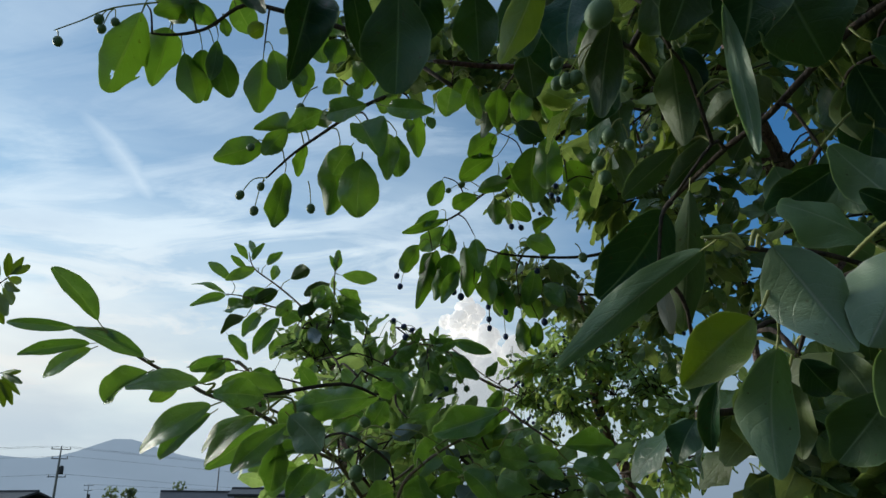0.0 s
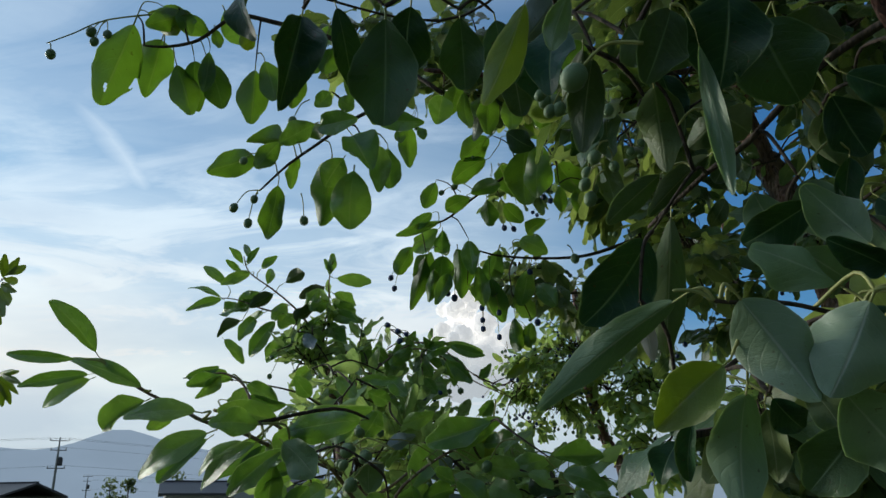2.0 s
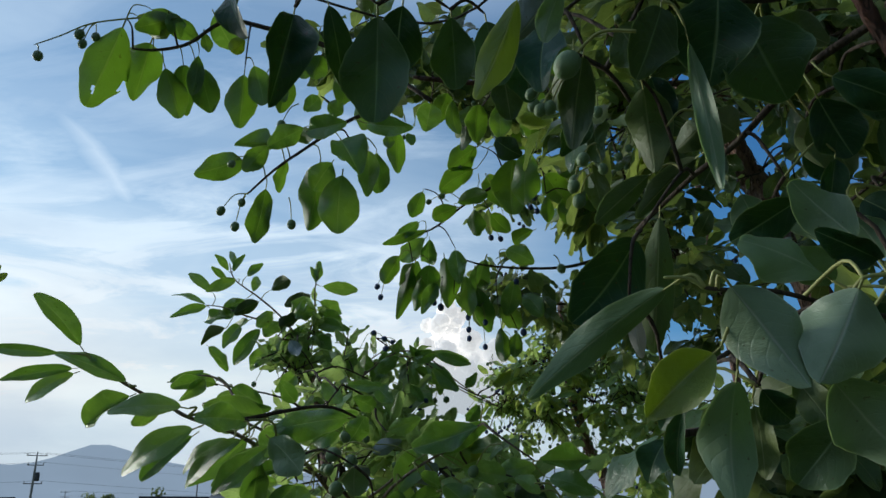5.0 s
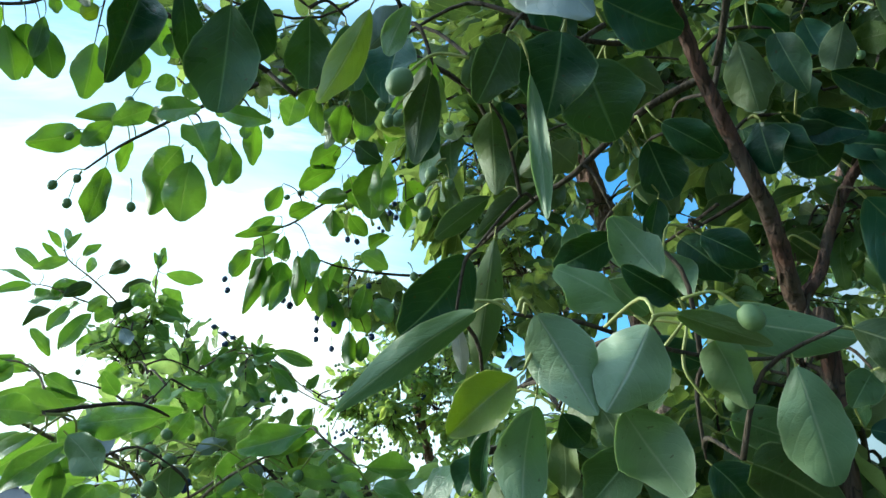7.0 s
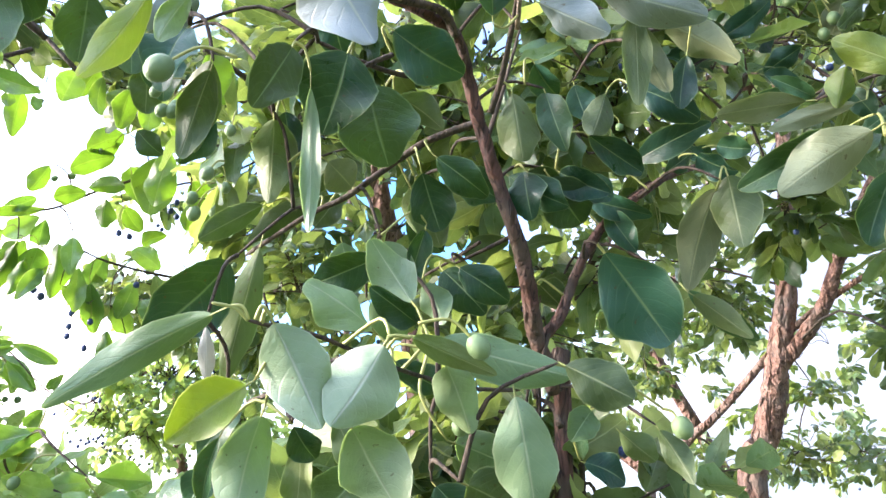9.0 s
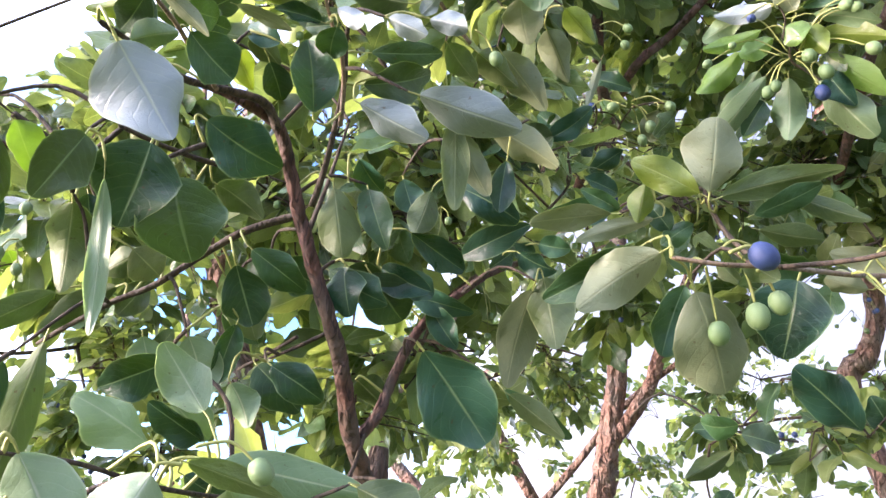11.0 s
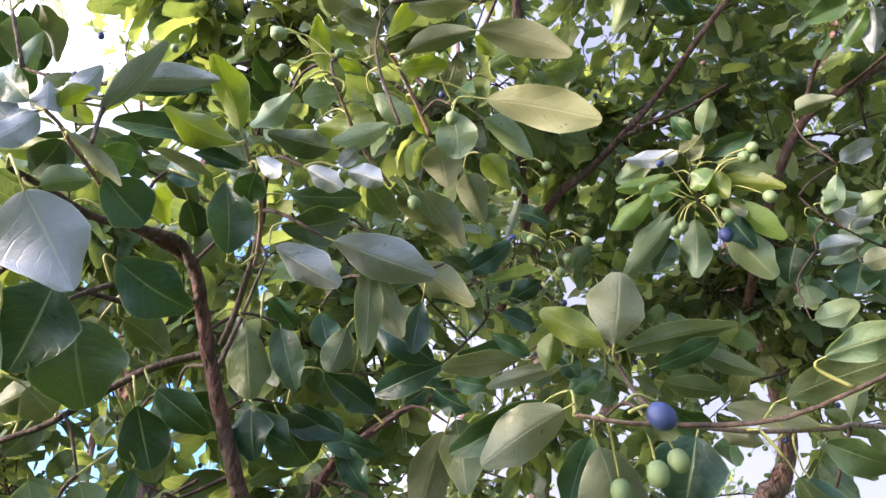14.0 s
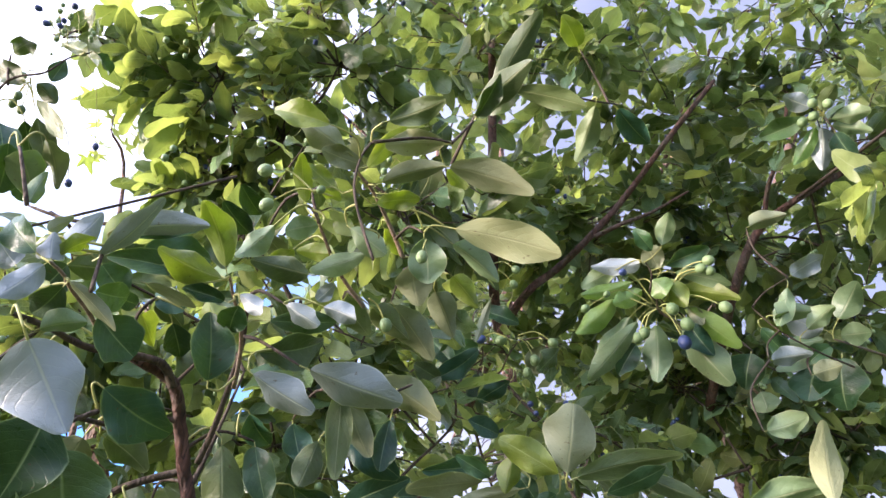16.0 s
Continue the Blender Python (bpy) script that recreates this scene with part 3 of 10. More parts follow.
def tree_thing(name, label):
    return tagged(new(name), label, "tree", "fruit trees")


# Joined foliage too fine to pick apart: twigs with leaves on both sides, and bunches of fruit.
LOW = [blade(7, 4, d, f, w, s, n + 20, False) for n, (d, f, w, s) in enumerate([(0.5, 0.14, 0.12, 1.05), (0.9, 0.2, 0.14, 1.12), (0.3, 0.1, 0.2, 0.98), (-0.4, 0.16, 0.12, 1.08)])]
LOW_MESHES = [{m.name: mesh_of("small_leaf", v, f, [m, m, STALK], s, u) for m in (FINE_UPPER, FINE_LOWER, YOUNG_FINE, FINE_FRESH)} for v, f, s, u in LOW]
LOW = [(np.array(v), f, np.array(s), u) for v, f, s, u in LOW]


class Foliage:
    """Gathers leaves, twigs and fruits of one part of a crown into one mesh."""

    def __init__(self, tree, single=0, skins=(FINE_UPPER, FINE_LOWER), slim=1.0, hang=0.9):
        self.skins, self.slim, self.hang = skins, slim, hang
        self.v, self.f, self.s, self.u, self.n = [], [], [], [], 0
        self.tree, self.single, self.holder = tree, single, None

    def add(self, verts, faces, slots, uvs):
        self.v.append(np.asarray(verts, dtype=float))
        self.f += [tuple(i + self.n for i in q) for q in faces]
        self.s += list(slots)
        self.u += list(uvs)
        self.n += len(verts)

    def leaf(self, rng, base, tip, width, normal):
        pick, side = rng.randrange(4), 0 if rng.random() < 0.66 else 1
        if self.holder:
            ob = part("leaf", LOW_MESHES[pick][self.skins[side].name], self.holder)
            ob.matrix_world = aim(base, tip, width, normal)
            self.single -= 1
            return
        v, f, s, u = LOW[pick]
        m = np.array(aim(base, tip, width, normal))
        shade = np.where(s == 0, side, 2)
        self.add(v @ m[:3, :3].T + m[:3, 3], f, shade, u)

    def twig(self, rng, points, r0, r1):
        v, f = tube(points, r0, r1, 4, 3)
        self.add([tuple(p) for p in v], f, [3] * len(f), [(0.5, 0.5)] * len(v))

    def fruit(self, rng, p, radius, blue):
        verts = [(0, 0, -1.1), (0, 0, 1.1)] + [(math.cos(a * 1.0472) * 0.87, math.sin(a * 1.0472) * 0.87, z) for z in (-0.5, 0.5) for a in range(6)]
        faces = [(0, 2 + (k + 1) % 6, 2 + k) for k in range(6)] + [(1, 8 + k, 8 + (k + 1) % 6) for k in range(6)]
        faces += [(2 + k, 2 + (k + 1) % 6, 8 + (k + 1) % 6, 8 + k) for k in range(6)]
        self.add(np.array(verts) * radius + np.array(p), faces, [5 if blue else 4] * 18, [(0.5, 0.5)] * 14)

    def spray(self, seed, foot, tip, count, size, spread=1.0, fruits=0, blue=0.4, hang=0.5):
        """A leafy twig from foot to tip with leaves of about that size, pointing outwards and hanging a little."""
        rng = random.Random(seed)
        a, b = Vector(foot), Vector(tip)
        way = (b - a)
        length = way.length
        way /= length
        side0 = way.cross(Vector((rng.uniform(-0.4, 0.4), rng.uniform(-0.4, 0.4), 1))).normalized()
        mid = (a + b) / 2 + side0 * length * rng.uniform(-0.1, 0.1) + Vector((0, 0, length * rng.uniform(0, 0.1)))
        if self.single >= count:
            v, f = tube([a, mid, b], 0.0012 + 0.004 * length, 0.0008, 5, 3)
            self.holder = part("twig", mesh_of("twig", v, f, [TWIG_BARK]), self.tree)
        else:
            self.twig(rng, [a, mid, b], 0.0012 + 0.004 * length, 0.0008)
        for i in range(count):
            t = 1 - (i / max(count, 1)) ** 1.2 * 0.9
            p = a * (1 - t) ** 2 + mid * 2 * t * (1 - t) + b * t * t
            turn = math.pi * (i % 2) + rng.uniform(-0.9, 0.9) + (i // 2 % 2) * 1.1
            out = (Matrix.Rotation(turn, 3, way) @ side0)
            go = (out * spread + way * rng.uniform(0.4, 1.0) + Vector((0, 0, -hang * rng.uniform(0.2, 1.2)))).normalized()
            s = size * rng.uniform(0.6, 1.15)
            normal = Vector((way.x * 0.9 + rng.gauss(0, 0.45), way.y * 0.9 + rng.gauss(0, 0.45), 0.75))
            self.leaf(rng, p, p + go * s, s * rng.uniform(0.38, 0.52) * self.slim, normal)
        self.holder = None
        for i in range(fruits):
            t = rng.uniform(0.2, 1)
            p = a + (b - a) * t + Vector((rng.gauss(0, 0.4), rng.gauss(0, 0.4), -rng.uniform(0.3, 1.2))) * size * 0.6
            self.fruit(rng, p, rng.uniform(0.0042, 0.006), rng.random() < blue)

    def clump(self, seed, centre, wide, high, count, size, fruits=0):
        """Sprays that radiate from a centre and fill a flattened ball, with loose bunches of fruit."""
        rng = random.Random(seed)
        c = Vector(centre)
        q = nearest_on_branch(self.tree, c)
        if q and 0.02 < (q - c).length < 0.8:
            mid = q.lerp(c, 0.5) + Vector((rng.uniform(-0.1, 0.1), rng.uniform(-0.1, 0.1), 0.08)) * (q - c).length
            self.twig(rng, [q, mid, c], 0.0035, 0.002)
            note_line(self.tree, [q, mid, c])
        for i in range(count):
            while True:
                q = Vector((rng.uniform(-1, 1), rng.uniform(-1, 1), rng.uniform(-1, 1)))
                if 0.15 < q.length < 1:
                    break
            p = c + Vector((q.x * wide, q.y * wide, q.z * high))
            way = (p - c).normalized()
            foot = p - way * rng.uniform(0.06, 0.12) - Vector((0, 0, rng.uniform(0, 0.03)))
            if i % 2 == 0 and (p - c).length < 0.3:
                self.twig(rng, [c, (c + foot) / 2 + Vector((0, 0, 0.02)), foot], 0.002, 0.0013)
            self.spray(seed * 1000 + i, foot, p, rng.randint(7, 12), size, 1.0, 0, 0.4, self.hang)
        for i in range(fruits):
            q = Vector((rng.uniform(-1, 1), rng.uniform(-1, 1), rng.uniform(-1, 1))) * 0.8
            p = c + Vector((q.x * wide, q.y * wide, q.z * high))
            blue = rng.random() < 0.25
            for k in range(rng.randint(1, 3)):
                drop = p + Vector((rng.gauss(0, 0.014), rng.gauss(0, 0.014), -rng.uniform(0.015, 0.05)))
                v, f = tube([p, (p + drop) / 2 + Vector((0.004, 0, 0.003)), drop], 0.0007, 0.0006, 3, 2)
                self.add([tuple(a) for a in v], f, [2] * len(f), [(0.5, 0.5)] * len(v))
                self.fruit(rng, drop, rng.uniform(0.0042, 0.0058), blue)

    def link(self, parent, name="foliage", label=""):
        if not self.n:
            return None
        me = mesh_of(name, [tuple(p) for p in np.concatenate(self.v)], self.f, [*self.skins, STALK, TWIG_BARK, FRUIT_GREEN, FRUIT_BLUE], self.s, self.u)
        return tagged(part(name, me, parent, label), kind="stuff")


# ---- ground and distance ----
def build_ground():
    bm = bmesh.new()
    bmesh.ops.create_grid(bm, x_segments=60, y_segments=60, size=4500)
    me = bpy.data.meshes.new("ground")
    bm.to_mesh(me)
    bm.free()
    me.materials.append(GRASS)
    tagged(new("ground", me), "flat ground covered with short green grass", "ground", kind="structure")


build_ground()


def ridge(name, distance, stretch, height_at, mt, label):
    """A long mountain ridge with folded flanks."""
    verts, faces, n, k = [], [], 160, 8
    for i in range(n + 1):
        a = radians(stretch[0] + (stretch[1] - stretch[0]) * i / n)
        h = height_at(math.degrees(a)) + 14 * noise.noise((i * 0.13, 3.1, 0)) + 6 * noise.noise((i * 0.5, 7.7, 0))
        for j in range(k + 1):
            q = j / k
            d = distance - 700 * q + 90 * noise.noise((i * 0.25, q * 3, 1))
            verts.append((d * math.sin(a), d * math.cos(a), h * (1 - q) ** 1.3 - 2 * (q == 1)))
    for i in range(n):
        for j in range(k):
            a = i * (k + 1) + j
            faces.append((a, a + k + 1, a + k + 2, a + 1))
    ob = new(name, mesh_of(name, verts, faces, [mt]))
    return tagged(ob, label, "mountain", kind="structure")


def hump(a, centre, width, top):
    return top * math.exp(-((a - centre) / width) ** 2)


ridge("mountain", 4200, (-70, 110), lambda a: 250 + hump(a, -22.6, 2.6, 72) + hump(a, -20.5, 5, 70) + hump(a, -31, 3, 30) + hump(a, 30, 20, 60), MOUNTAIN, "mountain ridge with blue haze painted as glow, under the evening sky")


# ---- the trees ----
near_tree = tree_thing("near_tree", "slender fruit tree with glossy green leaves and drooping twigs")
near_tree_leaves = Foliage(near_tree, 20)
twig = branch(near_tree, [(0.47, 0.52, -0.02), (0.43, 0.49, 0.8), (0.43, 0.474, 1.65), (0.401, 0.448, 1.687), (0.368, 0.426, 1.72), (0.351, 0.41, 1.747), (0.328, 0.394, 1.78), (0.312, 0.39, 1.809), (0.287, 0.382, 1.855), (0.275, 0.377, 1.881), (0.255, 0.364, 1.906), (0.225, 0.357, 1.909), (0.198, 0.361, 1.914)], 0.008, 0.0036, DARK_BARK, name="limb", sides=12, rough=0.12, peel=90)
twig = branch(near_tree, [(0.378, 0.432, 1.72), (0.391, 0.426, 1.737), (0.405, 0.424, 1.772), (0.424, 0.411, 1.816), (0.474, 0.402, 1.864), (0.517, 0.408, 1.894), (0.608, 0.421, 1.945)], 0.005, 0.0025, DARK_BARK, name="limb", sides=10, rough=0.12, peel=40)
twig = branch(near_tree, [(0.286, 0.384, 1.855), (0.26, 0.409, 1.844), (0.24, 0.434, 1.827), (0.22, 0.46, 1.808), (0.202, 0.491, 1.8), (0.176, 0.561, 1.784)], 0.003, 0.0018)
leaf(twig, (0.1418, 0.4375, 1.7358), (0.0991, 0.4675, 1.6819), 0.044, (-0.16, -0.7, -0.69))
leaf(twig, (0.1591, 0.4469, 1.7585), (0.155, 0.4793, 1.664), 0.023, (0.26, 0.95, 0.18))
leaf(twig, (0.1269, 0.4266, 1.6871), (0.1374, 0.4476, 1.6544), 0.010, (0.23, 0.94, 0.24), "dry")
leaf(twig, (0.1678, 0.4745, 1.7958), (0.1231, 0.4799, 1.757), 0.020, (0.25, 0.73, 0.64))
leaf(twig, (0.1496, 0.4283, 1.8418), (0.1629, 0.4612, 1.7876), 0.032, (0.4, 0.63, 0.67))
leaf(twig, (0.1601, 0.4423, 1.8563), (0.177, 0.4572, 1.8233), 0.022, (-0.13, -0.86, -0.5))
leaf(twig, (0.2279, 0.4922, 1.8291), (0.2131, 0.5058, 1.7985), 0.023, (0.23, 0.83, 0.5))
leaf(twig, (0.2058, 0.4795, 1.8128), (0.1699, 0.5385, 1.7851), 0.021, (0.09, 0.78, 0.62))
leaf(twig, (0.2639, 0.4468, 1.827), (0.3068, 0.4665, 1.79), 0.035, (0.37, 0.74, 0.57))
twig = branch(near_tree, [(0.321, 0.432, 1.786), (0.312, 0.464, 1.778), (0.305, 0.492, 1.773)], 0.0016, 0.0012)
leaf(twig, (0.3033, 0.4624, 1.7714), (0.3367, 0.4467, 1.7352), 0.033, (-0.13, -0.77, -0.63))
leaf(twig, (0.319, 0.3981, 1.8301), (0.3524, 0.3632, 1.798), 0.027, (-0.29, -0.59, -0.76))
leaf(twig, (0.3582, 0.3854, 1.8386), (0.3873, 0.3568, 1.8149), 0.026, (-0.54, -0.56, -0.63))
leaf(twig, (0.2688, 0.4454, 1.8321), (0.3037, 0.4642, 1.7892), 0.034, (0.11, 0.89, 0.44))
leaf(twig, (0.2168, 0.4719, 1.8418), (0.1981, 0.509, 1.8295), 0.022, (0.4, 0.86, 0.32))
leaf(twig, (0.2152, 0.4508, 1.7713), (0.2299, 0.4498, 1.7311), 0.029, (0.2, 0.98, 0.05), "pale")
leaf(twig, (0.2374, 0.4298, 1.7704), (0.2577, 0.4346, 1.7277), 0.033, (0.52, 0.79, 0.31), "pale")
leaf(twig, (0.2686, 0.4207, 1.7839), (0.2653, 0.4385, 1.7395), 0.018, (-0.23, -0.73, -0.64))
leaf(twig, (0.2417, 0.4575, 1.7322), (0.2798, 0.469, 1.7113), 0.028, (0.42, 0.83, 0.37), "pale")
leaf(twig, (0.3002, 0.3606, 1.8777), (0.3129, 0.3631, 1.822), 0.030, (0.49, 0.73, 0.47))
leaf(twig, (0.3232, 0.3521, 1.8805), (0.3382, 0.346, 1.8301), 0.024, (-0.42, -0.66, -0.62))
leaf(twig, (0.3653, 0.3594, 1.8614), (0.4212, 0.358, 1.8427), 0.024, (-0.57, -0.69, -0.45))
leaf(twig, (0.4626, 0.3207, 1.8329), (0.4901, 0.3852, 1.769), 0.034, (0.57, 0.64, 0.52), "olive")
leaf(twig, (0.3926, 0.3807, 1.7843), (0.4532, 0.3723, 1.7154), 0.058, (-0.37, -0.6, -0.71))
leaf(twig, (0.4671, 0.3724, 1.7654), (0.5365, 0.3606, 1.7293), 0.019, (-0.29, -0.63, -0.72))
leaf(twig, (0.4193, 0.3995, 1.828), (0.4406, 0.3891, 1.7918), 0.022, (-0.52, -0.75, -0.42))
leaf(twig, (0.4412, 0.3905, 1.8719), (0.4652, 0.3251, 1.8859), 0.025, (-0.61, -0.66, -0.43))
leaf(twig, (0.403, 0.4085, 1.8364), (0.4503, 0.3794, 1.8222), 0.021, (-0.61, -0.58, -0.54))
twig = branch(near_tree, [(0.363, 0.291, 1.907), (0.386, 0.279, 1.915), (0.406, 0.265, 1.928)], 0.0015, 0.001)
leaf(twig, (0.3523, 0.2844, 1.9082), (0.3915, 0.2974, 1.8715), 0.022, (0.47, 0.73, 0.49), "olive")
leaf(twig, (0.4148, 0.2973, 1.9172), (0.412, 0.3075, 1.8699), 0.021, (-0.46, -0.64, -0.62))
leaf(twig, (0.4041, 0.3464, 1.9098), (0.4455, 0.3185, 1.8789), 0.029, (-0.53, -0.7, -0.48))
leaf(twig, (0.4259, 0.3352, 1.9759), (0.4897, 0.3112, 1.9445), 0.031, (0.73, 0.42, 0.54), "olive")
leaf(twig, (0.5089, 0.3834, 1.8987), (0.5324, 0.3577, 1.8767), 0.025, (-0.61, -0.17, -0.77))
leaf(twig, (0.4939, 0.4095, 1.885), (0.5247, 0.3991, 1.9128), 0.020, (-0.36, -0.69, -0.63))
twig = branch(near_tree, [(0.272, 0.373, 1.886), (0.259, 0.377, 1.884), (0.221, 0.371, 1.864), (0.182, 0.361, 1.855), (0.151, 0.349, 1.849)], 0.0025, 0.0012)
leaf(twig, (0.1293, 0.3204, 1.8213), (0.1133, 0.327, 1.7772), 0.030, (-0.12, -0.45, -0.89))
leaf(twig, (0.0802, 0.3753, 1.8492), (0.0723, 0.3757, 1.7992), 0.033, (-0.52, -0.82, -0.24))
leaf(twig, (0.056, 0.3304, 1.8377), (0.0301, 0.3456, 1.7758), 0.020, (0.22, 0.81, 0.54), "fresh")
leaf(twig, (0.0694, 0.2855, 1.8044), (0.0589, 0.2899, 1.7735), 0.013, (0.01, 0.8, 0.6), "pale")
leaf(twig, (0.0936, 0.3526, 1.8148), (0.0899, 0.3867, 1.7671), 0.022, (0.22, 0.75, 0.63))
leaf(twig, (0.1412, 0.3229, 1.8078), (0.1548, 0.3367, 1.7185), 0.012, (0.35, 0.77, 0.53), "pale")
twig = branch(near_tree, [(0.305, 0.399, 1.856), (0.313, 0.396, 1.888), (0.32, 0.393, 1.921), (0.327, 0.388, 1.959)], 0.0022, 0.001)
leaf(twig, (0.3261, 0.3961, 1.8808), (0.316, 0.4036, 1.9084), 0.017, (-0.22, -0.41, -0.89))
leaf(twig, (0.3979, 0.4093, 1.9479), (0.4095, 0.4066, 1.9115), 0.028, (-0.24, -0.71, -0.66))
leaf(twig, (0.398, 0.3667, 1.9161), (0.3821, 0.3699, 1.8681), 0.025, (0.51, 0.56, 0.65))
leaf(twig, (0.3444, 0.3787, 1.8296), (0.3896, 0.3945, 1.8045), 0.041, (-0.66, -0.73, -0.18))
leaf(twig, (0.3275, 0.3826, 1.8293), (0.3342, 0.3824, 1.7896), 0.032, (-0.47, -0.28, -0.84))
leaf(twig, (0.3601, 0.3978, 1.8565), (0.3885, 0.3971, 1.8891), 0.017, (0.59, 0.58, 0.55))
twig = branch(near_tree, [(0.344, 0.415, 1.793), (0.324, 0.435, 1.78), (0.31, 0.452, 1.772)], 0.002, 0.001)
leaf(twig, (0.2914, 0.4182, 1.7568), (0.3335, 0.4107, 1.7349), 0.027, (-0.22, -0.8, -0.55))
leaf(twig, (0.3139, 0.4489, 1.7778), (0.3533, 0.4415, 1.7971), 0.022, (0.41, 0.67, 0.62))
leaf(twig, (0.3611, 0.4338, 1.7901), (0.4045, 0.4366, 1.8101), 0.013, (0.44, 0.55, 0.71))
leaf(twig, (0.373, 0.4304, 1.7634), (0.4113, 0.4411, 1.749), 0.026, (0.48, 0.63, 0.6))
leaf(twig, (0.2623, 0.4104, 1.7369), (0.28, 0.4115, 1.7078), 0.023, (0.65, 0.7, 0.29), "pale")
leaf(twig, (0.3347, 0.2665, 1.9111), (0.3415, 0.2771, 1.8317), 0.020, (0.34, 0.75, 0.57))
leaf(twig, (0.3298, 0.3873, 1.8325), (0.3716, 0.389, 1.8125), 0.027, (-0.4, -0.92, -0.03))
leaf(twig, (0.3673, 0.3748, 1.8338), (0.3953, 0.365, 1.816), 0.023, (-0.49, -0.83, -0.25))
leaf(twig, (0.3173, 0.3581, 1.907), (0.3486, 0.3694, 1.893), 0.023, (-0.57, -0.44, -0.7))
leaf(twig, (0.2766, 0.3549, 1.9411), (0.2582, 0.3681, 1.9084), 0.026, (0.2, 0.5, 0.84))
leaf(twig, (0.1661, 0.3794, 1.9086), (0.1868, 0.4032, 1.8855), 0.030, (-0.06, -0.54, -0.84))
leaf(twig, (0.1272, 0.4, 1.8671), (0.1459, 0.3988, 1.8362), 0.034, (0.3, 0.78, 0.55))
leaf(twig, (0.0987, 0.3998, 1.8535), (0.1032, 0.4285, 1.7944), 0.025, (0.03, 0.89, 0.45))
leaf(twig, (0.1168, 0.4475, 1.8382), (0.1009, 0.4791, 1.8092), 0.020, (0.24, -0.97, -0.11))
twig = branch(near_tree, [(0.29, 0.371, 1.858), (0.288, 0.353, 1.881), (0.284, 0.336, 1.907), (0.275, 0.313, 1.926), (0.264, 0.296, 1.939), (0.252, 0.274, 1.941)], 0.0024, 0.0014)
leaf(twig, (0.2949, 0.2673, 1.8983), (0.3678, 0.2383, 1.8858), 0.031, (0.66, 0.46, 0.59), "sky_sheen")
leaf(twig, (0.271, 0.2932, 1.8953), (0.309, 0.2648, 1.8659), 0.024, (0.37, 0.54, 0.76), "sky_sheen")
twig = branch(near_tree, [(0.251, 0.357, 1.9), (0.235, 0.349, 1.909), (0.208, 0.347, 1.904), (0.177, 0.339, 1.892), (0.144, 0.316, 1.88), (0.114, 0.282, 1.858)], 0.0035, 0.0016)
leaf(twig, (0.1171, 0.2618, 1.8398), (0.1556, 0.2673, 1.7972), 0.043, (0.04, 0.9, 0.43), "sky_sheen")
twig = branch(near_tree, [(0.309, 0.211, 1.97), (0.299, 0.216, 2.005), (0.293, 0.219, 2.039), (0.295, 0.216, 2.071), (0.299, 0.208, 2.088)], 0.0013, 0.0009)
leaf(twig, (0.2617, 0.2077, 2.0757), (0.227, 0.245, 2.097), 0.022, (-0.48, -0.62, -0.62), "fresh")
leaf(twig, (0.2935, 0.1889, 2.0925), (0.3131, 0.1379, 2.0951), 0.022, (0.59, 0.34, 0.73))
twig = branch(near_tree, [(0.442, 0.242, 2.197), (0.425, 0.193, 2.219), (0.424, 0.166, 2.224), (0.436, 0.133, 2.224), (0.504, 0.108, 2.244), (0.563, 0.096, 2.278)], 0.002, 0.001)
leaf(twig, (0.4094, 0.1626, 2.2094), (0.4031, 0.0851, 2.2703), 0.025, (0.52, 0.15, 0.84))
leaf(twig, (0.4045, 0.1844, 2.1971), (0.4084, 0.1089, 2.2174), 0.028, (0.66, 0.32, 0.68))
leaf(twig, (0.4166, 0.1467, 2.215), (0.4633, 0.0898, 2.1812), 0.024, (0.34, 0.21, 0.92))
leaf(twig, (0.5122, 0.0987, 2.2434), (0.5324, 0.1473, 2.1999), 0.025, (0.66, 0.1, 0.75))
leaf(twig, (0.5588, 0.1003, 2.2777), (0.6153, 0.095, 2.255), 0.027, (-0.36, -0.16, -0.92))
leaf(twig, (0.5039, 0.1008, 2.326), (0.4618, 0.0931, 2.3361), 0.026, (-0.63, -0.37, -0.68), "fresh")
leaf(twig, (0.431, 0.1355, 2.2261), (0.4279, 0.1774, 2.2096), 0.022, (-0.62, -0.27, -0.73))
twig = branch(near_tree, [(0.106, 0.623, 2.206), (0.087, 0.557, 2.273), (0.111, 0.515, 2.283), (0.123, 0.506, 2.311), (0.139, 0.5, 2.332)], 0.0016, 0.0008)
leaf(twig, (0.1169, 0.5526, 2.2502), (0.1613, 0.5967, 2.2202), 0.033, (-0.39, -0.89, -0.22))
leaf(twig, (0.124, 0.5415, 2.2522), (0.159, 0.5612, 2.2106), 0.026, (-0.07, 0.76, 0.64))
leaf(twig, (0.1007, 0.5738, 2.2484), (0.1323, 0.5744, 2.1825), 0.036, (0.09, -0.76, -0.64))
leaf(twig, (0.114, 0.5355, 2.2657), (0.1525, 0.5147, 2.2121), 0.020, (0.07, 0.41, 0.91))
leaf(twig, (0.1323, 0.5722, 2.1908), (0.1612, 0.5942, 2.1844), 0.025, (-0.11, -0.96, -0.25))
leaf(twig, (0.1101, 0.544, 2.2934), (0.1387, 0.542, 2.2801), 0.021, (-0.01, 0.56, 0.83))
leaf(twig, (0.1311, 0.4894, 2.3163), (0.1133, 0.5211, 2.3449), 0.017, (0.15, 0.56, 0.82))
leaf(twig, (0.1225, 0.5062, 2.3111), (0.1202, 0.5193, 2.2813), 0.019, (-0.18, -0.69, -0.7))
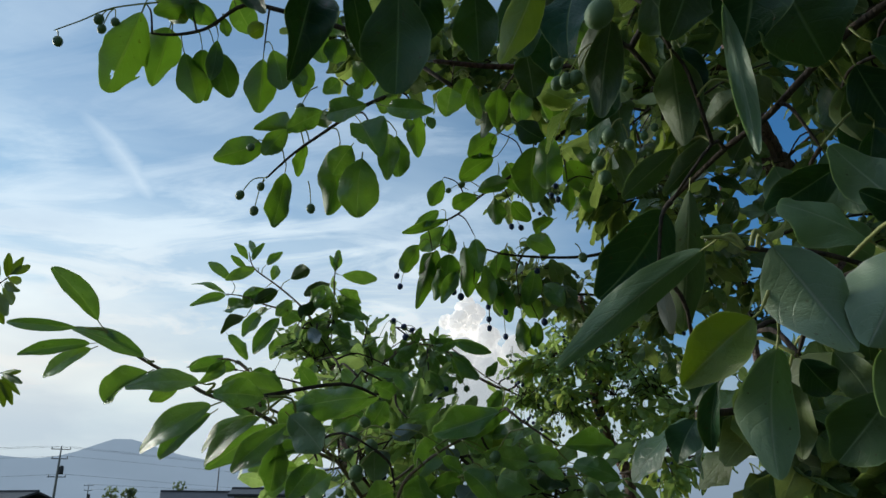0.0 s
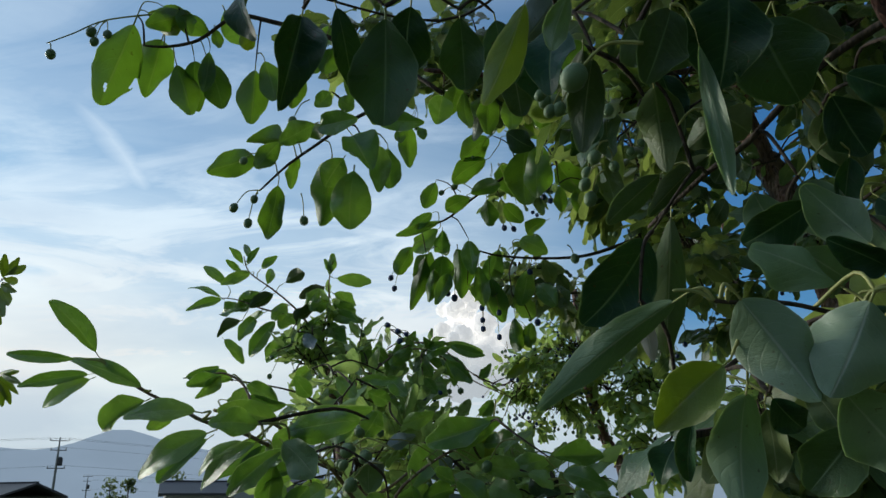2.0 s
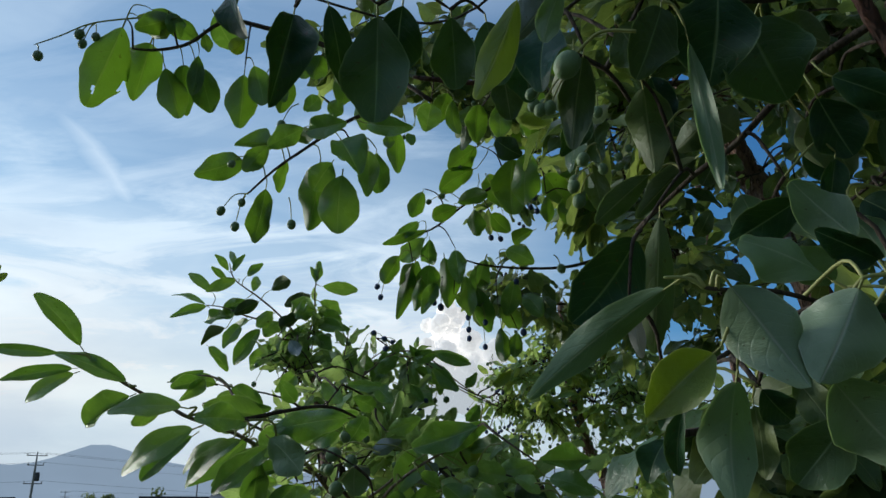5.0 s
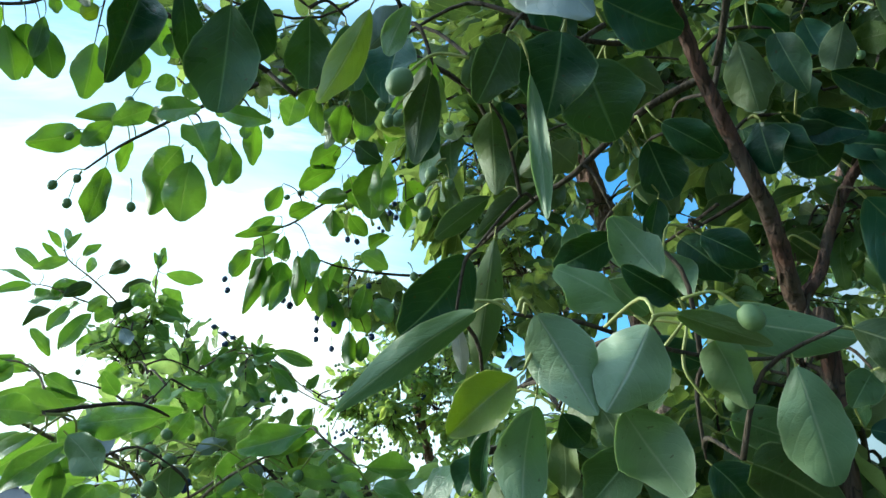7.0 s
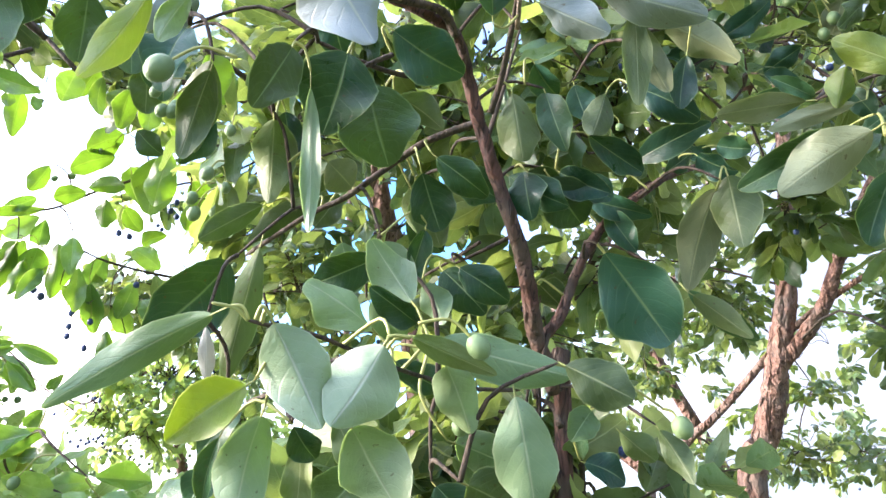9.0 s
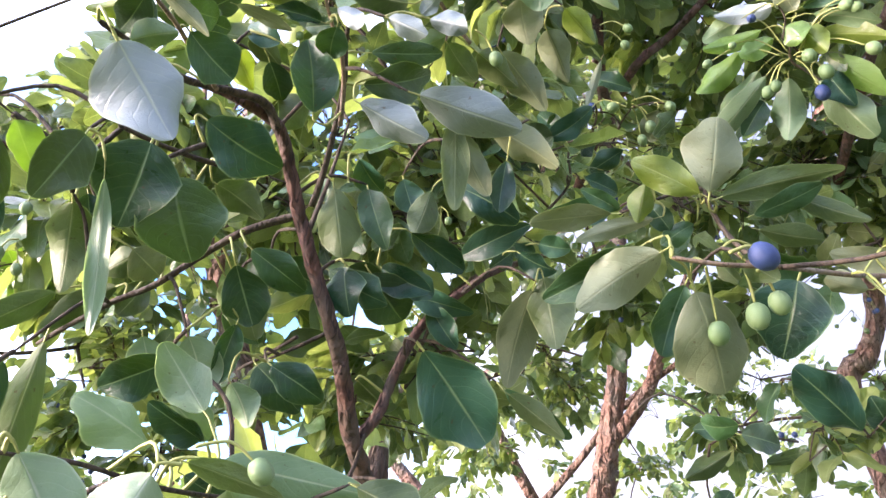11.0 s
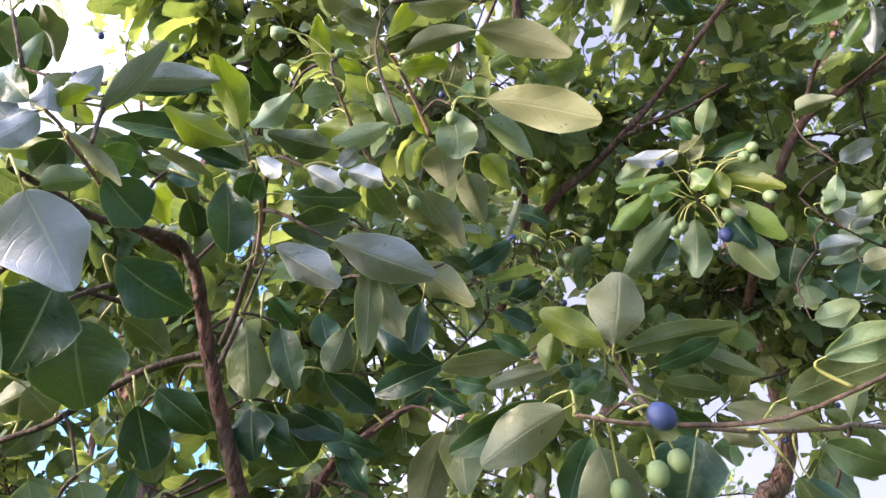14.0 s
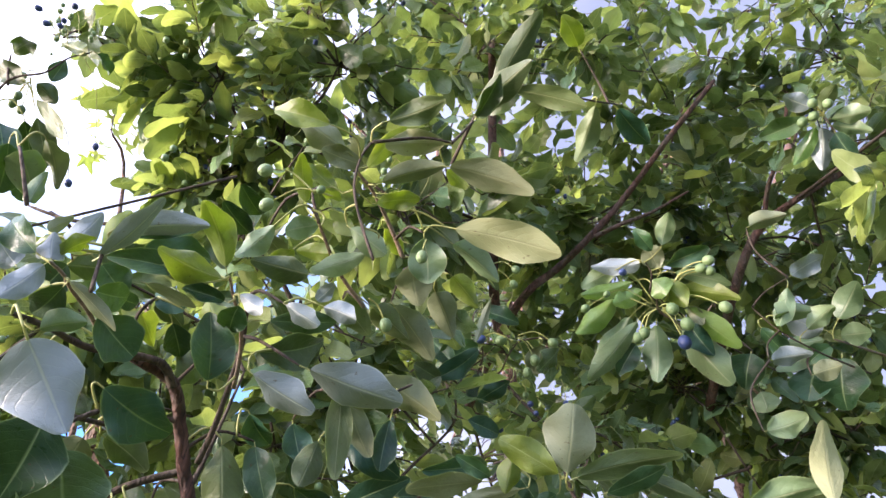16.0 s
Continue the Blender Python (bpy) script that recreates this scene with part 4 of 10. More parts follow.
leaf(twig, (0.0796, 0.5488, 2.3168), (0.0868, 0.5001, 2.2972), 0.025, (-0.02, 0.42, 0.91))
leaf(twig, (0.1038, 0.5325, 2.2769), (0.0736, 0.5695, 2.3097), 0.025, (0.19, 0.62, 0.76))
leaf(twig, (0.1427, 0.4952, 2.3323), (0.1698, 0.5144, 2.3362), 0.020, (-0.09, -0.99, -0.14))
fruit(twig, (0.1076, 0.5807, 2.2986), 0.0050, (0.1097, 0.5744, 2.3202))
fruit(twig, (0.1073, 0.5889, 2.2926), 0.0050, (0.1059, 0.5643, 2.3074))
fruit(twig, (0.117, 0.5852, 2.2868), 0.0050, (0.11, 0.5764, 2.3223))
fruit(twig, (0.1005, 0.5674, 2.315), 0.0050, (0.1082, 0.5662, 2.3319))
fruit(twig, (0.1313, 0.552, 2.2993), 0.0043, (0.1183, 0.5596, 2.3309))
fruit(twig, (0.1898, 0.5832, 2.2237), 0.0043, (0.1454, 0.5513, 2.2748), "blue")
fruit(twig, (0.1913, 0.5425, 2.2532), 0.0037, (0.1363, 0.5011, 2.3207), "blue")
fruit(twig, (0.078, 0.5198, 2.371), 0.0037, (0.105, 0.5187, 2.3463), "blue")
fruit(twig, (0.0914, 0.5211, 2.3582), 0.0037, (0.1127, 0.5211, 2.3464), "blue")
fruit(twig, (0.1033, 0.5052, 2.3597), 0.0031, (0.1196, 0.5174, 2.3395), "blue")
fruit(twig, (0.1031, 0.5109, 2.3556), 0.0031, (0.1185, 0.5112, 2.3323), "blue")
fruit(twig, (0.1041, 0.489, 2.3712), 0.0037, (0.1255, 0.5093, 2.3487), "blue")
twig = branch(near_tree, [(0.14, 0.254, 1.872), (0.145, 0.269, 1.917), (0.16, 0.285, 1.954), (0.18, 0.277, 1.973)], 0.0012, 0.0008)
twig = branch(near_tree, [(0.385, 0.429, 1.73), (0.354, 0.412, 1.679), (0.292, 0.378, 1.66), (0.239, 0.339, 1.651), (0.185, 0.298, 1.645), (0.147, 0.279, 1.647), (0.125, 0.273, 1.646), (0.113, 0.27, 1.646)], 0.0016, 0.0008)
leaf_stalk(twig, [(0.113, 0.27, 1.646), (0.107, 0.27, 1.65), (0.098, 0.272, 1.651)], 0.001, 0.0007)
leaf(twig, (0.1045, 0.2707, 1.6504), (0.0482, 0.3204, 1.6101), 0.016, (-0.06, 0.98, 0.21), "pale")
leaf_stalk(twig, [(0.116, 0.27, 1.647), (0.117, 0.267, 1.652), (0.121, 0.268, 1.649)], 0.001, 0.0007)
leaf(twig, (0.1201, 0.2673, 1.6502), (0.1474, 0.267, 1.6064), 0.029, (0.27, 0.94, 0.22), "lit_underside")
leaf_stalk(twig, [(0.179, 0.256, 1.647), (0.173, 0.257, 1.647), (0.169, 0.258, 1.646)], 0.001, 0.0007)
leaf(twig, (0.1701, 0.2576, 1.6464), (0.1505, 0.2659, 1.6075), 0.033, (0.53, 0.76, 0.37), "lit_underside")
leaf(twig, (0.1233, 0.2867, 1.6261), (0.0946, 0.3027, 1.5997), 0.022, (-0.49, -0.84, -0.24), "fresh")
leaf(twig, (0.1296, 0.2886, 1.6173), (0.1262, 0.2987, 1.564), 0.024, (0.02, 0.99, -0.1), "pale")
leaf(twig, (0.1674, 0.2919, 1.6155), (0.1965, 0.2906, 1.5773), 0.032, (0.61, 0.78, 0.13), "pale")
leaf(twig, (0.1993, 0.2803, 1.6559), (0.2813, 0.2759, 1.6484), 0.025, (0.6, 0.79, -0.08), "pale")
leaf(twig, (0.1808, 0.2647, 1.6504), (0.2309, 0.2682, 1.6406), 0.012, (0.45, 0.82, 0.36))
leaf(twig, (0.1888, 0.3129, 1.6627), (0.148, 0.3113, 1.6816), 0.025, (-0.05, 0.97, -0.24), "pale")
leaf(twig, (0.2054, 0.2969, 1.6662), (0.1738, 0.2924, 1.6792), 0.015, (-0.2, -0.67, -0.72))
leaf(twig, (0.2184, 0.3297, 1.6872), (0.192, 0.3386, 1.7246), 0.026, (0.35, 0.93, -0.08), "pale")
leaf(twig, (0.2104, 0.3601, 1.7269), (0.1791, 0.3916, 1.7106), 0.027, (-0.4, -0.61, -0.69))
leaf(twig, (0.2099, 0.2811, 1.6478), (0.234, 0.2952, 1.6168), 0.022, (0.49, 0.87, -0.04), "pale")
leaf(twig, (0.2348, 0.3201, 1.6167), (0.2867, 0.3131, 1.5993), 0.025, (0.49, 0.79, 0.36), "pale")
leaf(twig, (0.2457, 0.2763, 1.6394), (0.2613, 0.2801, 1.5833), 0.031, (0.54, 0.8, -0.28), "pale")
leaf(twig, (0.2095, 0.3511, 1.6076), (0.1885, 0.3759, 1.5759), 0.030, (-0.31, -0.94, 0.11))
leaf(twig, (0.2469, 0.3567, 1.5996), (0.2712, 0.3576, 1.5735), 0.029, (-0.36, -0.89, 0.27))
leaf(twig, (0.2354, 0.3062, 1.5954), (0.291, 0.3136, 1.5742), 0.033, (0.77, 0.63, 0.08))
leaf(twig, (0.1541, 0.327, 1.6171), (0.1711, 0.3356, 1.6026), 0.017, (-0.59, -0.8, 0.05))
leaf(twig, (0.1294, 0.3553, 1.6145), (0.1309, 0.3818, 1.581), 0.012, (-0.3, -0.78, 0.56))
leaf(twig, (0.1425, 0.3679, 1.6313), (0.1265, 0.3879, 1.604), 0.016, (-0.2, -0.93, 0.3))
leaf(twig, (0.2624, 0.3689, 1.6161), (0.3055, 0.378, 1.6034), 0.020, (0.42, 0.9, -0.09))
leaf(twig, (0.1943, 0.3777, 1.6326), (0.2093, 0.372, 1.6025), 0.019, (0.53, 0.83, 0.17))
leaf(twig, (0.2184, 0.3601, 1.6649), (0.2568, 0.3637, 1.6523), 0.020, (-0.36, -0.77, -0.52))
leaf(twig, (0.1592, 0.4812, 1.6108), (0.146, 0.4887, 1.5826), 0.023, (-0.33, -0.83, 0.44))
leaf(twig, (0.1886, 0.4146, 1.625), (0.1983, 0.4353, 1.5818), 0.021, (0.58, 0.78, 0.25))
fruit(twig, (0.2118, 0.2534, 1.6477), 0.0053, (0.1857, 0.2622, 1.656))
fruit(twig, (0.0585, 0.2403, 1.7285), 0.0053, (0.0852, 0.234, 1.74))
fruit(twig, (0.2405, 0.3162, 1.6237), 0.0046, (0.2334, 0.3126, 1.6377))
fruit(twig, (0.0785, 0.4219, 1.8139), 0.0041, (0.1021, 0.411, 1.8364))
fruit(twig, (0.0845, 0.4203, 1.8146), 0.0044, (0.1027, 0.4141, 1.8384))
fruit(twig, (0.1365, 0.5013, 1.8586), 0.0044, (0.1388, 0.5024, 1.8778))
fruit(twig, (0.1303, 0.5339, 1.834), 0.0055, (0.1425, 0.5365, 1.8502))
fruit(twig, (0.1233, 0.543, 1.8142), 0.0050, (0.139, 0.5412, 1.8314))
fruit(twig, (0.1275, 0.5463, 1.8031), 0.0055, (0.1392, 0.5416, 1.8265))
fruit(twig, (0.1458, 0.5336, 1.8256), 0.0041, (0.1405, 0.5276, 1.8404))
fruit(twig, (0.0724, 0.4193, 1.8242), 0.0037, (0.0879, 0.4157, 1.8371))
leaf(twig, (0.2572, 0.2552, 1.6481), (0.284, 0.2346, 1.6311), 0.024, (0.26, 0.92, 0.29))
leaf(twig, (0.4058, 0.4077, 1.6664), (0.3847, 0.4072, 1.6404), 0.024, (-0.32, -0.93, 0.16))
leaf(twig, (0.418, 0.4003, 1.665), (0.417, 0.4214, 1.6553), 0.017, (-0.64, -0.62, 0.45))
leaf(twig, (0.4066, 0.4252, 1.6306), (0.4397, 0.4144, 1.6169), 0.026, (-0.63, -0.67, 0.38))
leaf(twig, (0.3885, 0.3646, 1.6454), (0.4193, 0.361, 1.6265), 0.020, (0.63, 0.65, 0.44))
leaf(twig, (0.3733, 0.3128, 1.6393), (0.3874, 0.3, 1.6056), 0.016, (0.67, 0.66, 0.34))
leaf_stalk(twig, [(0.262, 0.264, 1.65), (0.284, 0.263, 1.648), (0.309, 0.262, 1.644), (0.331, 0.264, 1.637)], 0.0009, 0.0007)
fruit(twig, (0.3415, 0.2615, 1.628), 0.0055, (0.3342, 0.2683, 1.638))
twig = branch(near_tree, [(0.9, -0.3, -0.02), (0.92, -0.3, 0.9), (0.93, -0.25, 1.5), (1.029, -0.031, 1.826), (0.826, 0.036, 1.827), (0.657, 0.084, 1.811), (0.62, 0.095, 1.802), (0.522, 0.112, 1.779), (0.45, 0.127, 1.768), (0.418, 0.144, 1.766), (0.396, 0.161, 1.77)], 0.0026, 0.0012, YOUNG_BARK)
leaf(twig, (0.3939, 0.1592, 1.7754), (0.3616, 0.2014, 1.7436), 0.029, (0.63, 0.65, 0.43), "olive")
leaf(twig, (0.4068, 0.1822, 1.7912), (0.3706, 0.233, 1.7617), 0.026, (-0.6, -0.46, -0.65))
leaf_stalk(twig, [(0.396, 0.161, 1.77), (0.407, 0.16, 1.768), (0.417, 0.164, 1.763)], 0.0009, 0.0007)
leaf_stalk(twig, [(0.522, 0.112, 1.779), (0.533, 0.109, 1.79), (0.545, 0.104, 1.802)], 0.0009, 0.0007)
leaf_stalk(twig, [(0.524, 0.111, 1.779), (0.523, 0.105, 1.768), (0.521, 0.099, 1.757)], 0.0009, 0.0007)
leaf(twig, (0.4246, 0.1683, 1.7675), (0.4656, 0.1823, 1.7121), 0.045, (0.49, 0.67, 0.55), "olive")
leaf(twig, (0.4643, 0.1924, 1.7898), (0.4558, 0.2146, 1.7414), 0.030, (-0.49, -0.47, -0.73))
leaf(twig, (0.4768, 0.1287, 1.7734), (0.4832, 0.1528, 1.7287), 0.045, (-0.95, -0.3, 0.1))
leaf(twig, (0.4307, 0.1397, 1.7752), (0.4477, 0.1291, 1.7602), 0.016, (0.87, 0.45, 0.2))
leaf(twig, (0.4715, 0.1479, 1.7956), (0.5145, 0.135, 1.7866), 0.019, (-0.63, -0.25, -0.73))
leaf(twig, (0.5758, 0.0848, 1.7883), (0.5299, 0.1298, 1.8039), 0.018, (0.65, 0.49, 0.58), "olive")
leaf(twig, (0.544, 0.1043, 1.802), (0.5785, 0.0331, 1.8194), 0.029, (0.76, 0.29, 0.58))
leaf(twig, (0.5106, 0.0955, 1.7541), (0.5961, 0.0947, 1.6804), 0.026, (0.89, 0.36, 0.27))
leaf(twig, (0.5706, 0.1083, 1.766), (0.615, 0.0966, 1.7083), 0.031, (-0.64, -0.31, -0.7))
leaf(twig, (0.6868, 0.1942, 1.722), (0.6227, 0.2107, 1.7678), 0.038, (-0.76, -0.33, -0.56))
leaf(twig, (0.6438, 0.23, 1.7685), (0.6618, 0.261, 1.7404), 0.020, (-0.74, -0.44, 0.51))
leaf(twig, (0.6618, 0.2805, 1.7453), (0.6583, 0.3166, 1.753), 0.026, (-0.59, -0.44, -0.68))
leaf(twig, (0.6994, 0.1818, 1.7222), (0.6818, 0.184, 1.7508), 0.024, (-0.89, -0.21, 0.4))
leaf(twig, (0.5929, 0.0998, 1.7893), (0.624, 0.0608, 1.7647), 0.024, (-0.69, -0.13, -0.71))
leaf(twig, (0.5496, 0.1177, 1.7794), (0.5268, 0.1355, 1.7871), 0.016, (0.74, 0.24, 0.63), "olive")
leaf(twig, (0.6383, 0.0893, 1.8072), (0.6443, 0.0723, 1.8438), 0.017, (0.86, 0.43, 0.28))
leaf(twig, (0.5497, 0.1377, 1.7943), (0.5735, 0.1536, 1.7808), 0.021, (-0.98, -0.2, -0.01))
fruit(twig, (0.4232, 0.1231, 1.7647), 0.0074, (0.4078, 0.1337, 1.766), "blue")
fruit(twig, (0.438, 0.1643, 1.7371), 0.0062, (0.4215, 0.1559, 1.7705))
fruit(twig, (0.4501, 0.146, 1.7448), 0.0068, (0.4419, 0.144, 1.7712))
fruit(twig, (0.4561, 0.1351, 1.7509), 0.0062, (0.4409, 0.1366, 1.7672))
twig = branch(near_tree, [(0.463, 0.141, 1.775), (0.474, 0.165, 1.811), (0.472, 0.174, 1.841), (0.477, 0.176, 1.873)], 0.0018, 0.0012)
leaf(twig, (0.4567, 0.1653, 1.8312), (0.4488, 0.1452, 1.8809), 0.038, (0.64, 0.59, 0.49), "olive")
leaf(twig, (0.4554, 0.1649, 1.8331), (0.4206, 0.1934, 1.8605), 0.023, (-0.81, -0.39, -0.44), "fresh")
leaf(twig, (0.4577, 0.1643, 1.8312), (0.5189, 0.1034, 1.8505), 0.019, (0.62, 0.43, 0.66))
leaf(twig, (0.4945, 0.1614, 1.8307), (0.5172, 0.118, 1.8452), 0.018, (-0.5, -0.47, -0.73))
leaf(twig, (0.5069, 0.1376, 1.8447), (0.5512, 0.1068, 1.8256), 0.015, (0.64, 0.65, 0.41))
leaf(twig, (0.4989, 0.1618, 1.825), (0.5475, 0.137, 1.8226), 0.017, (0.7, 0.31, 0.65))
leaf(twig, (0.4557, 0.2309, 1.8511), (0.4005, 0.2669, 1.8394), 0.021, (0.48, 0.32, 0.82), "olive")
leaf(twig, (0.4641, 0.2345, 1.8566), (0.4368, 0.2488, 1.8717), 0.013, (-0.56, -0.6, -0.57))
leaf(twig, (0.4534, 0.2054, 1.865), (0.4552, 0.2179, 1.8373), 0.018, (0.57, 0.39, 0.73), "fresh")
leaf(twig, (0.4703, 0.2069, 1.8434), (0.4229, 0.2462, 1.8245), 0.013, (0.76, 0.39, 0.52), "olive")
leaf(twig, (0.4781, 0.182, 1.8446), (0.455, 0.1702, 1.8709), 0.016, (0.64, 0.33, 0.69))
leaf(twig, (0.4872, 0.2116, 1.8375), (0.4741, 0.2186, 1.859), 0.017, (-0.48, -0.45, -0.76))
leaf(twig, (0.4963, 0.1973, 1.844), (0.4818, 0.2189, 1.8295), 0.017, (-0.82, -0.56, -0.15))
fruit(twig, (0.3841, 0.2748, 1.9801), 0.0053, (0.3642, 0.2754, 1.9979))
fruit(twig, (0.3276, 0.1795, 1.9656), 0.0044, (0.3297, 0.1763, 1.9813))
fruit(twig, (0.2401, 0.2648, 2.0515), 0.0053, (0.2762, 0.2457, 2.0384))
fruit(twig, (0.2533, 0.2764, 2.031), 0.0053, (0.2842, 0.2342, 2.0334))
fruit(twig, (0.2764, 0.2393, 2.0386), 0.0035, (0.2933, 0.2319, 2.0415))
twig = branch(near_tree, [(0.901, 0.349, 1.778), (0.793, 0.358, 1.772), (0.78, 0.384, 1.764)], 0.0016, 0.001)
leaf(twig, (0.7942, 0.3575, 1.7718), (0.7673, 0.3928, 1.7791), 0.025, (-0.9, -0.42, 0.12))
leaf(twig, (0.7949, 0.3637, 1.7585), (0.7527, 0.4006, 1.7283), 0.023, (0.78, 0.61, 0.15))
leaf(twig, (0.7628, 0.343, 1.7644), (0.7962, 0.3182, 1.7532), 0.035, (-0.89, -0.36, 0.29))
leaf(twig, (0.8422, 0.426, 1.7018), (0.8648, 0.4183, 1.7314), 0.025, (-0.74, -0.67, 0.01))
leaf(twig, (0.8688, 0.4121, 1.6945), (0.8429, 0.3849, 1.7169), 0.025, (-0.88, -0.47, 0.08))
twig = branch(near_tree, [(0.569, 0.489, 1.936), (0.597, 0.448, 1.981), (0.622, 0.408, 2.026), (0.629, 0.404, 2.077), (0.695, 0.386, 2.103)], 0.002, 0.001)
leaf(twig, (0.6261, 0.3626, 2.1118), (0.591, 0.4072, 2.0716), 0.029, (-0.43, -0.35, -0.83))
leaf(twig, (0.5419, 0.4459, 2.0573), (0.602, 0.4291, 2.0419), 0.029, (-0.84, -0.55, 0.03))
leaf(twig, (0.5206, 0.2784, 1.9012), (0.4544, 0.301, 1.8816), 0.023, (-0.77, -0.34, -0.54))
leaf(twig, (0.5124, 0.4105, 1.9081), (0.5528, 0.4002, 1.9172), 0.018, (-0.82, -0.57, 0))
leaf(twig, (0.5398, 0.387, 1.9187), (0.5589, 0.3617, 1.909), 0.022, (-0.82, -0.46, -0.34))
leaf(twig, (0.4664, 0.3177, 1.8427), (0.476, 0.3168, 1.7792), 0.037, (0.84, 0.41, 0.37))
leaf(twig, (0.4641, 0.363, 1.7559), (0.5036, 0.3402, 1.7211), 0.019, (0.67, 0.56, 0.48))
leaf(twig, (0.635, 0.372, 2.0814), (0.6157, 0.3819, 2.0503), 0.025, (-0.37, -0.31, -0.88))
leaf(twig, (0.5952, 0.3705, 2.0077), (0.6442, 0.362, 2.0031), 0.024, (-0.86, -0.48, -0.13))
leaf(twig, (0.5988, 0.4022, 2.0692), (0.5659, 0.4172, 2.0851), 0.025, (-0.55, -0.42, -0.72))
twig = branch(near_tree, [(1.166, 0.192, 2.238), (1.028, 0.215, 2.235), (0.923, 0.221, 2.233), (0.875, 0.23, 2.24), (0.857, 0.237, 2.253)], 0.0016, 0.0009)
twig = branch(near_tree, [(0.808, 0.582, 2.188), (0.769, 0.521, 2.21), (0.798, 0.473, 2.194), (0.787, 0.442, 2.206), (0.784, 0.418, 2.219)], 0.002, 0.001)
leaf(twig, (0.749, 0.4546, 2.2155), (0.7294, 0.5306, 2.1995), 0.037, (-0.73, -0.67, -0.13))
leaf(twig, (0.7971, 0.4431, 2.173), (0.7684, 0.4871, 2.1438), 0.031, (-0.49, -0.37, -0.79))
leaf(twig, (0.8308, 0.3777, 2.2122), (0.7901, 0.3954, 2.1614), 0.029, (-0.49, -0.2, -0.85))
leaf(twig, (0.809, 0.3938, 2.2183), (0.8258, 0.4262, 2.1865), 0.040, (0.77, 0.5, 0.38), "olive")
leaf(twig, (0.7371, 0.4942, 2.182), (0.7174, 0.5249, 2.2377), 0.030, (-0.35, -0.62, -0.71))
leaf(twig, (0.7571, 0.4692, 2.2862), (0.7978, 0.4231, 2.2594), 0.031, (-0.63, -0.75, -0.19))
leaf(twig, (0.7005, 0.3942, 2.2473), (0.6913, 0.4235, 2.1767), 0.012, (0.61, 0.49, 0.63), "olive")
fruit(twig, (0.7442, 0.4549, 2.221), 0.0062, (0.766, 0.4233, 2.2185), "blue")
fruit(twig, (0.7653, 0.4355, 2.2194), 0.0077, (0.7738, 0.4202, 2.2158))
fruit(twig, (0.8107, 0.4113, 2.1953), 0.0077, (0.7781, 0.4134, 2.2189))
fruit(twig, (0.823, 0.4067, 2.1863), 0.0077, (0.7965, 0.4256, 2.2352))
fruit(twig, (0.8087, 0.4257, 2.1803), 0.0070, (0.778, 0.4139, 2.2144))
fruit(twig, (0.8205, 0.3835, 2.2172), 0.0070, (0.7863, 0.4182, 2.2306))
fruit(twig, (0.7449, 0.3817, 2.308), 0.0062, (0.7272, 0.4122, 2.3256))
fruit(twig, (0.7499, 0.3923, 2.2895), 0.0062, (0.716, 0.4053, 2.3036))
leaf(twig, (0.2376, 0.4445, 1.8671), (0.2366, 0.4667, 1.8524), 0.017, (-0.24, -0.48, -0.84))
leaf(twig, (0.3081, 0.4638, 1.8605), (0.354, 0.4599, 1.8439), 0.033, (-0.48, -0.69, -0.54))
leaf(twig, (0.2932, 0.4996, 1.8393), (0.3286, 0.5084, 1.8042), 0.033, (-0.18, -0.73, -0.66))
twig = branch(near_tree, [(1.101, 0.057, 2.147), (0.994, 0.085, 2.144), (0.944, 0.113, 2.169), (0.926, 0.131, 2.206)], 0.0016, 0.0008)
leaf(twig, (0.9124, 0.1061, 2.1742), (0.9739, 0.0622, 2.1917), 0.029, (0.7, 0.28, 0.66), "pale")
leaf(twig, (0.9295, 0.1344, 2.1257), (0.9671, 0.0889, 2.1331), 0.026, (0.83, 0.08, 0.56), "sky_sheen")
leaf(twig, (0.8794, 0.1536, 2.0152), (0.9111, 0.1084, 2.0302), 0.032, (0.93, 0.1, 0.34), "pale")
leaf(twig, (0.9746, 0.1024, 2.1101), (0.9905, 0.0665, 2.1161), 0.029, (0.79, 0.47, 0.4), "olive")
leaf(twig, (0.9304, 0.1322, 2.1815), (0.9704, 0.118, 2.1415), 0.027, (-0.73, 0.06, -0.69))
leaf(twig, (0.9363, 0.0764, 2.2336), (0.9771, 0.0326, 2.2688), 0.030, (0.69, 0, 0.72), "sky_sheen")
leaf(twig, (0.939, 0.0793, 2.2277), (0.9229, 0.1068, 2.1629), 0.027, (0.76, -0.1, 0.65), "pale")
leaf(twig, (0.9065, 0.0973, 2.3169), (0.9383, 0.0464, 2.3328), 0.027, (0.6, 0.22, 0.77), "olive")
leaf(twig, (0.9683, 0.0883, 2.168), (0.9646, 0.042, 2.1833), 0.029, (0.72, 0.28, 0.64), "pale")
twig = branch(near_tree, [(0.194, 0.327, 1.885), (0.17, 0.304, 1.883), (0.153, 0.289, 1.884), (0.137, 0.279, 1.886), (0.127, 0.268, 1.885), (0.116, 0.259, 1.882)], 0.0016, 0.0009, YOUNG_BARK)
leaf(twig, (0.1316, 0.2695, 1.8819), (0.1287, 0.3013, 1.875), 0.019, (-0.27, -0.23, -0.94))
leaf(twig, (0.1157, 0.2589, 1.8824), (0.099, 0.2615, 1.8505), 0.016, (0.14, 0.99, 0.01), "sky_sheen")
leaf(twig, (0.1131, 0.2675, 1.8885), (0.0959, 0.2855, 1.9163), 0.021, (-0.88, -0.35, -0.32))
leaf(twig, (0.1184, 0.2666, 1.8884), (0.1149, 0.269, 1.9092), 0.015, (0.35, 0.94, -0.05), "sky_sheen")
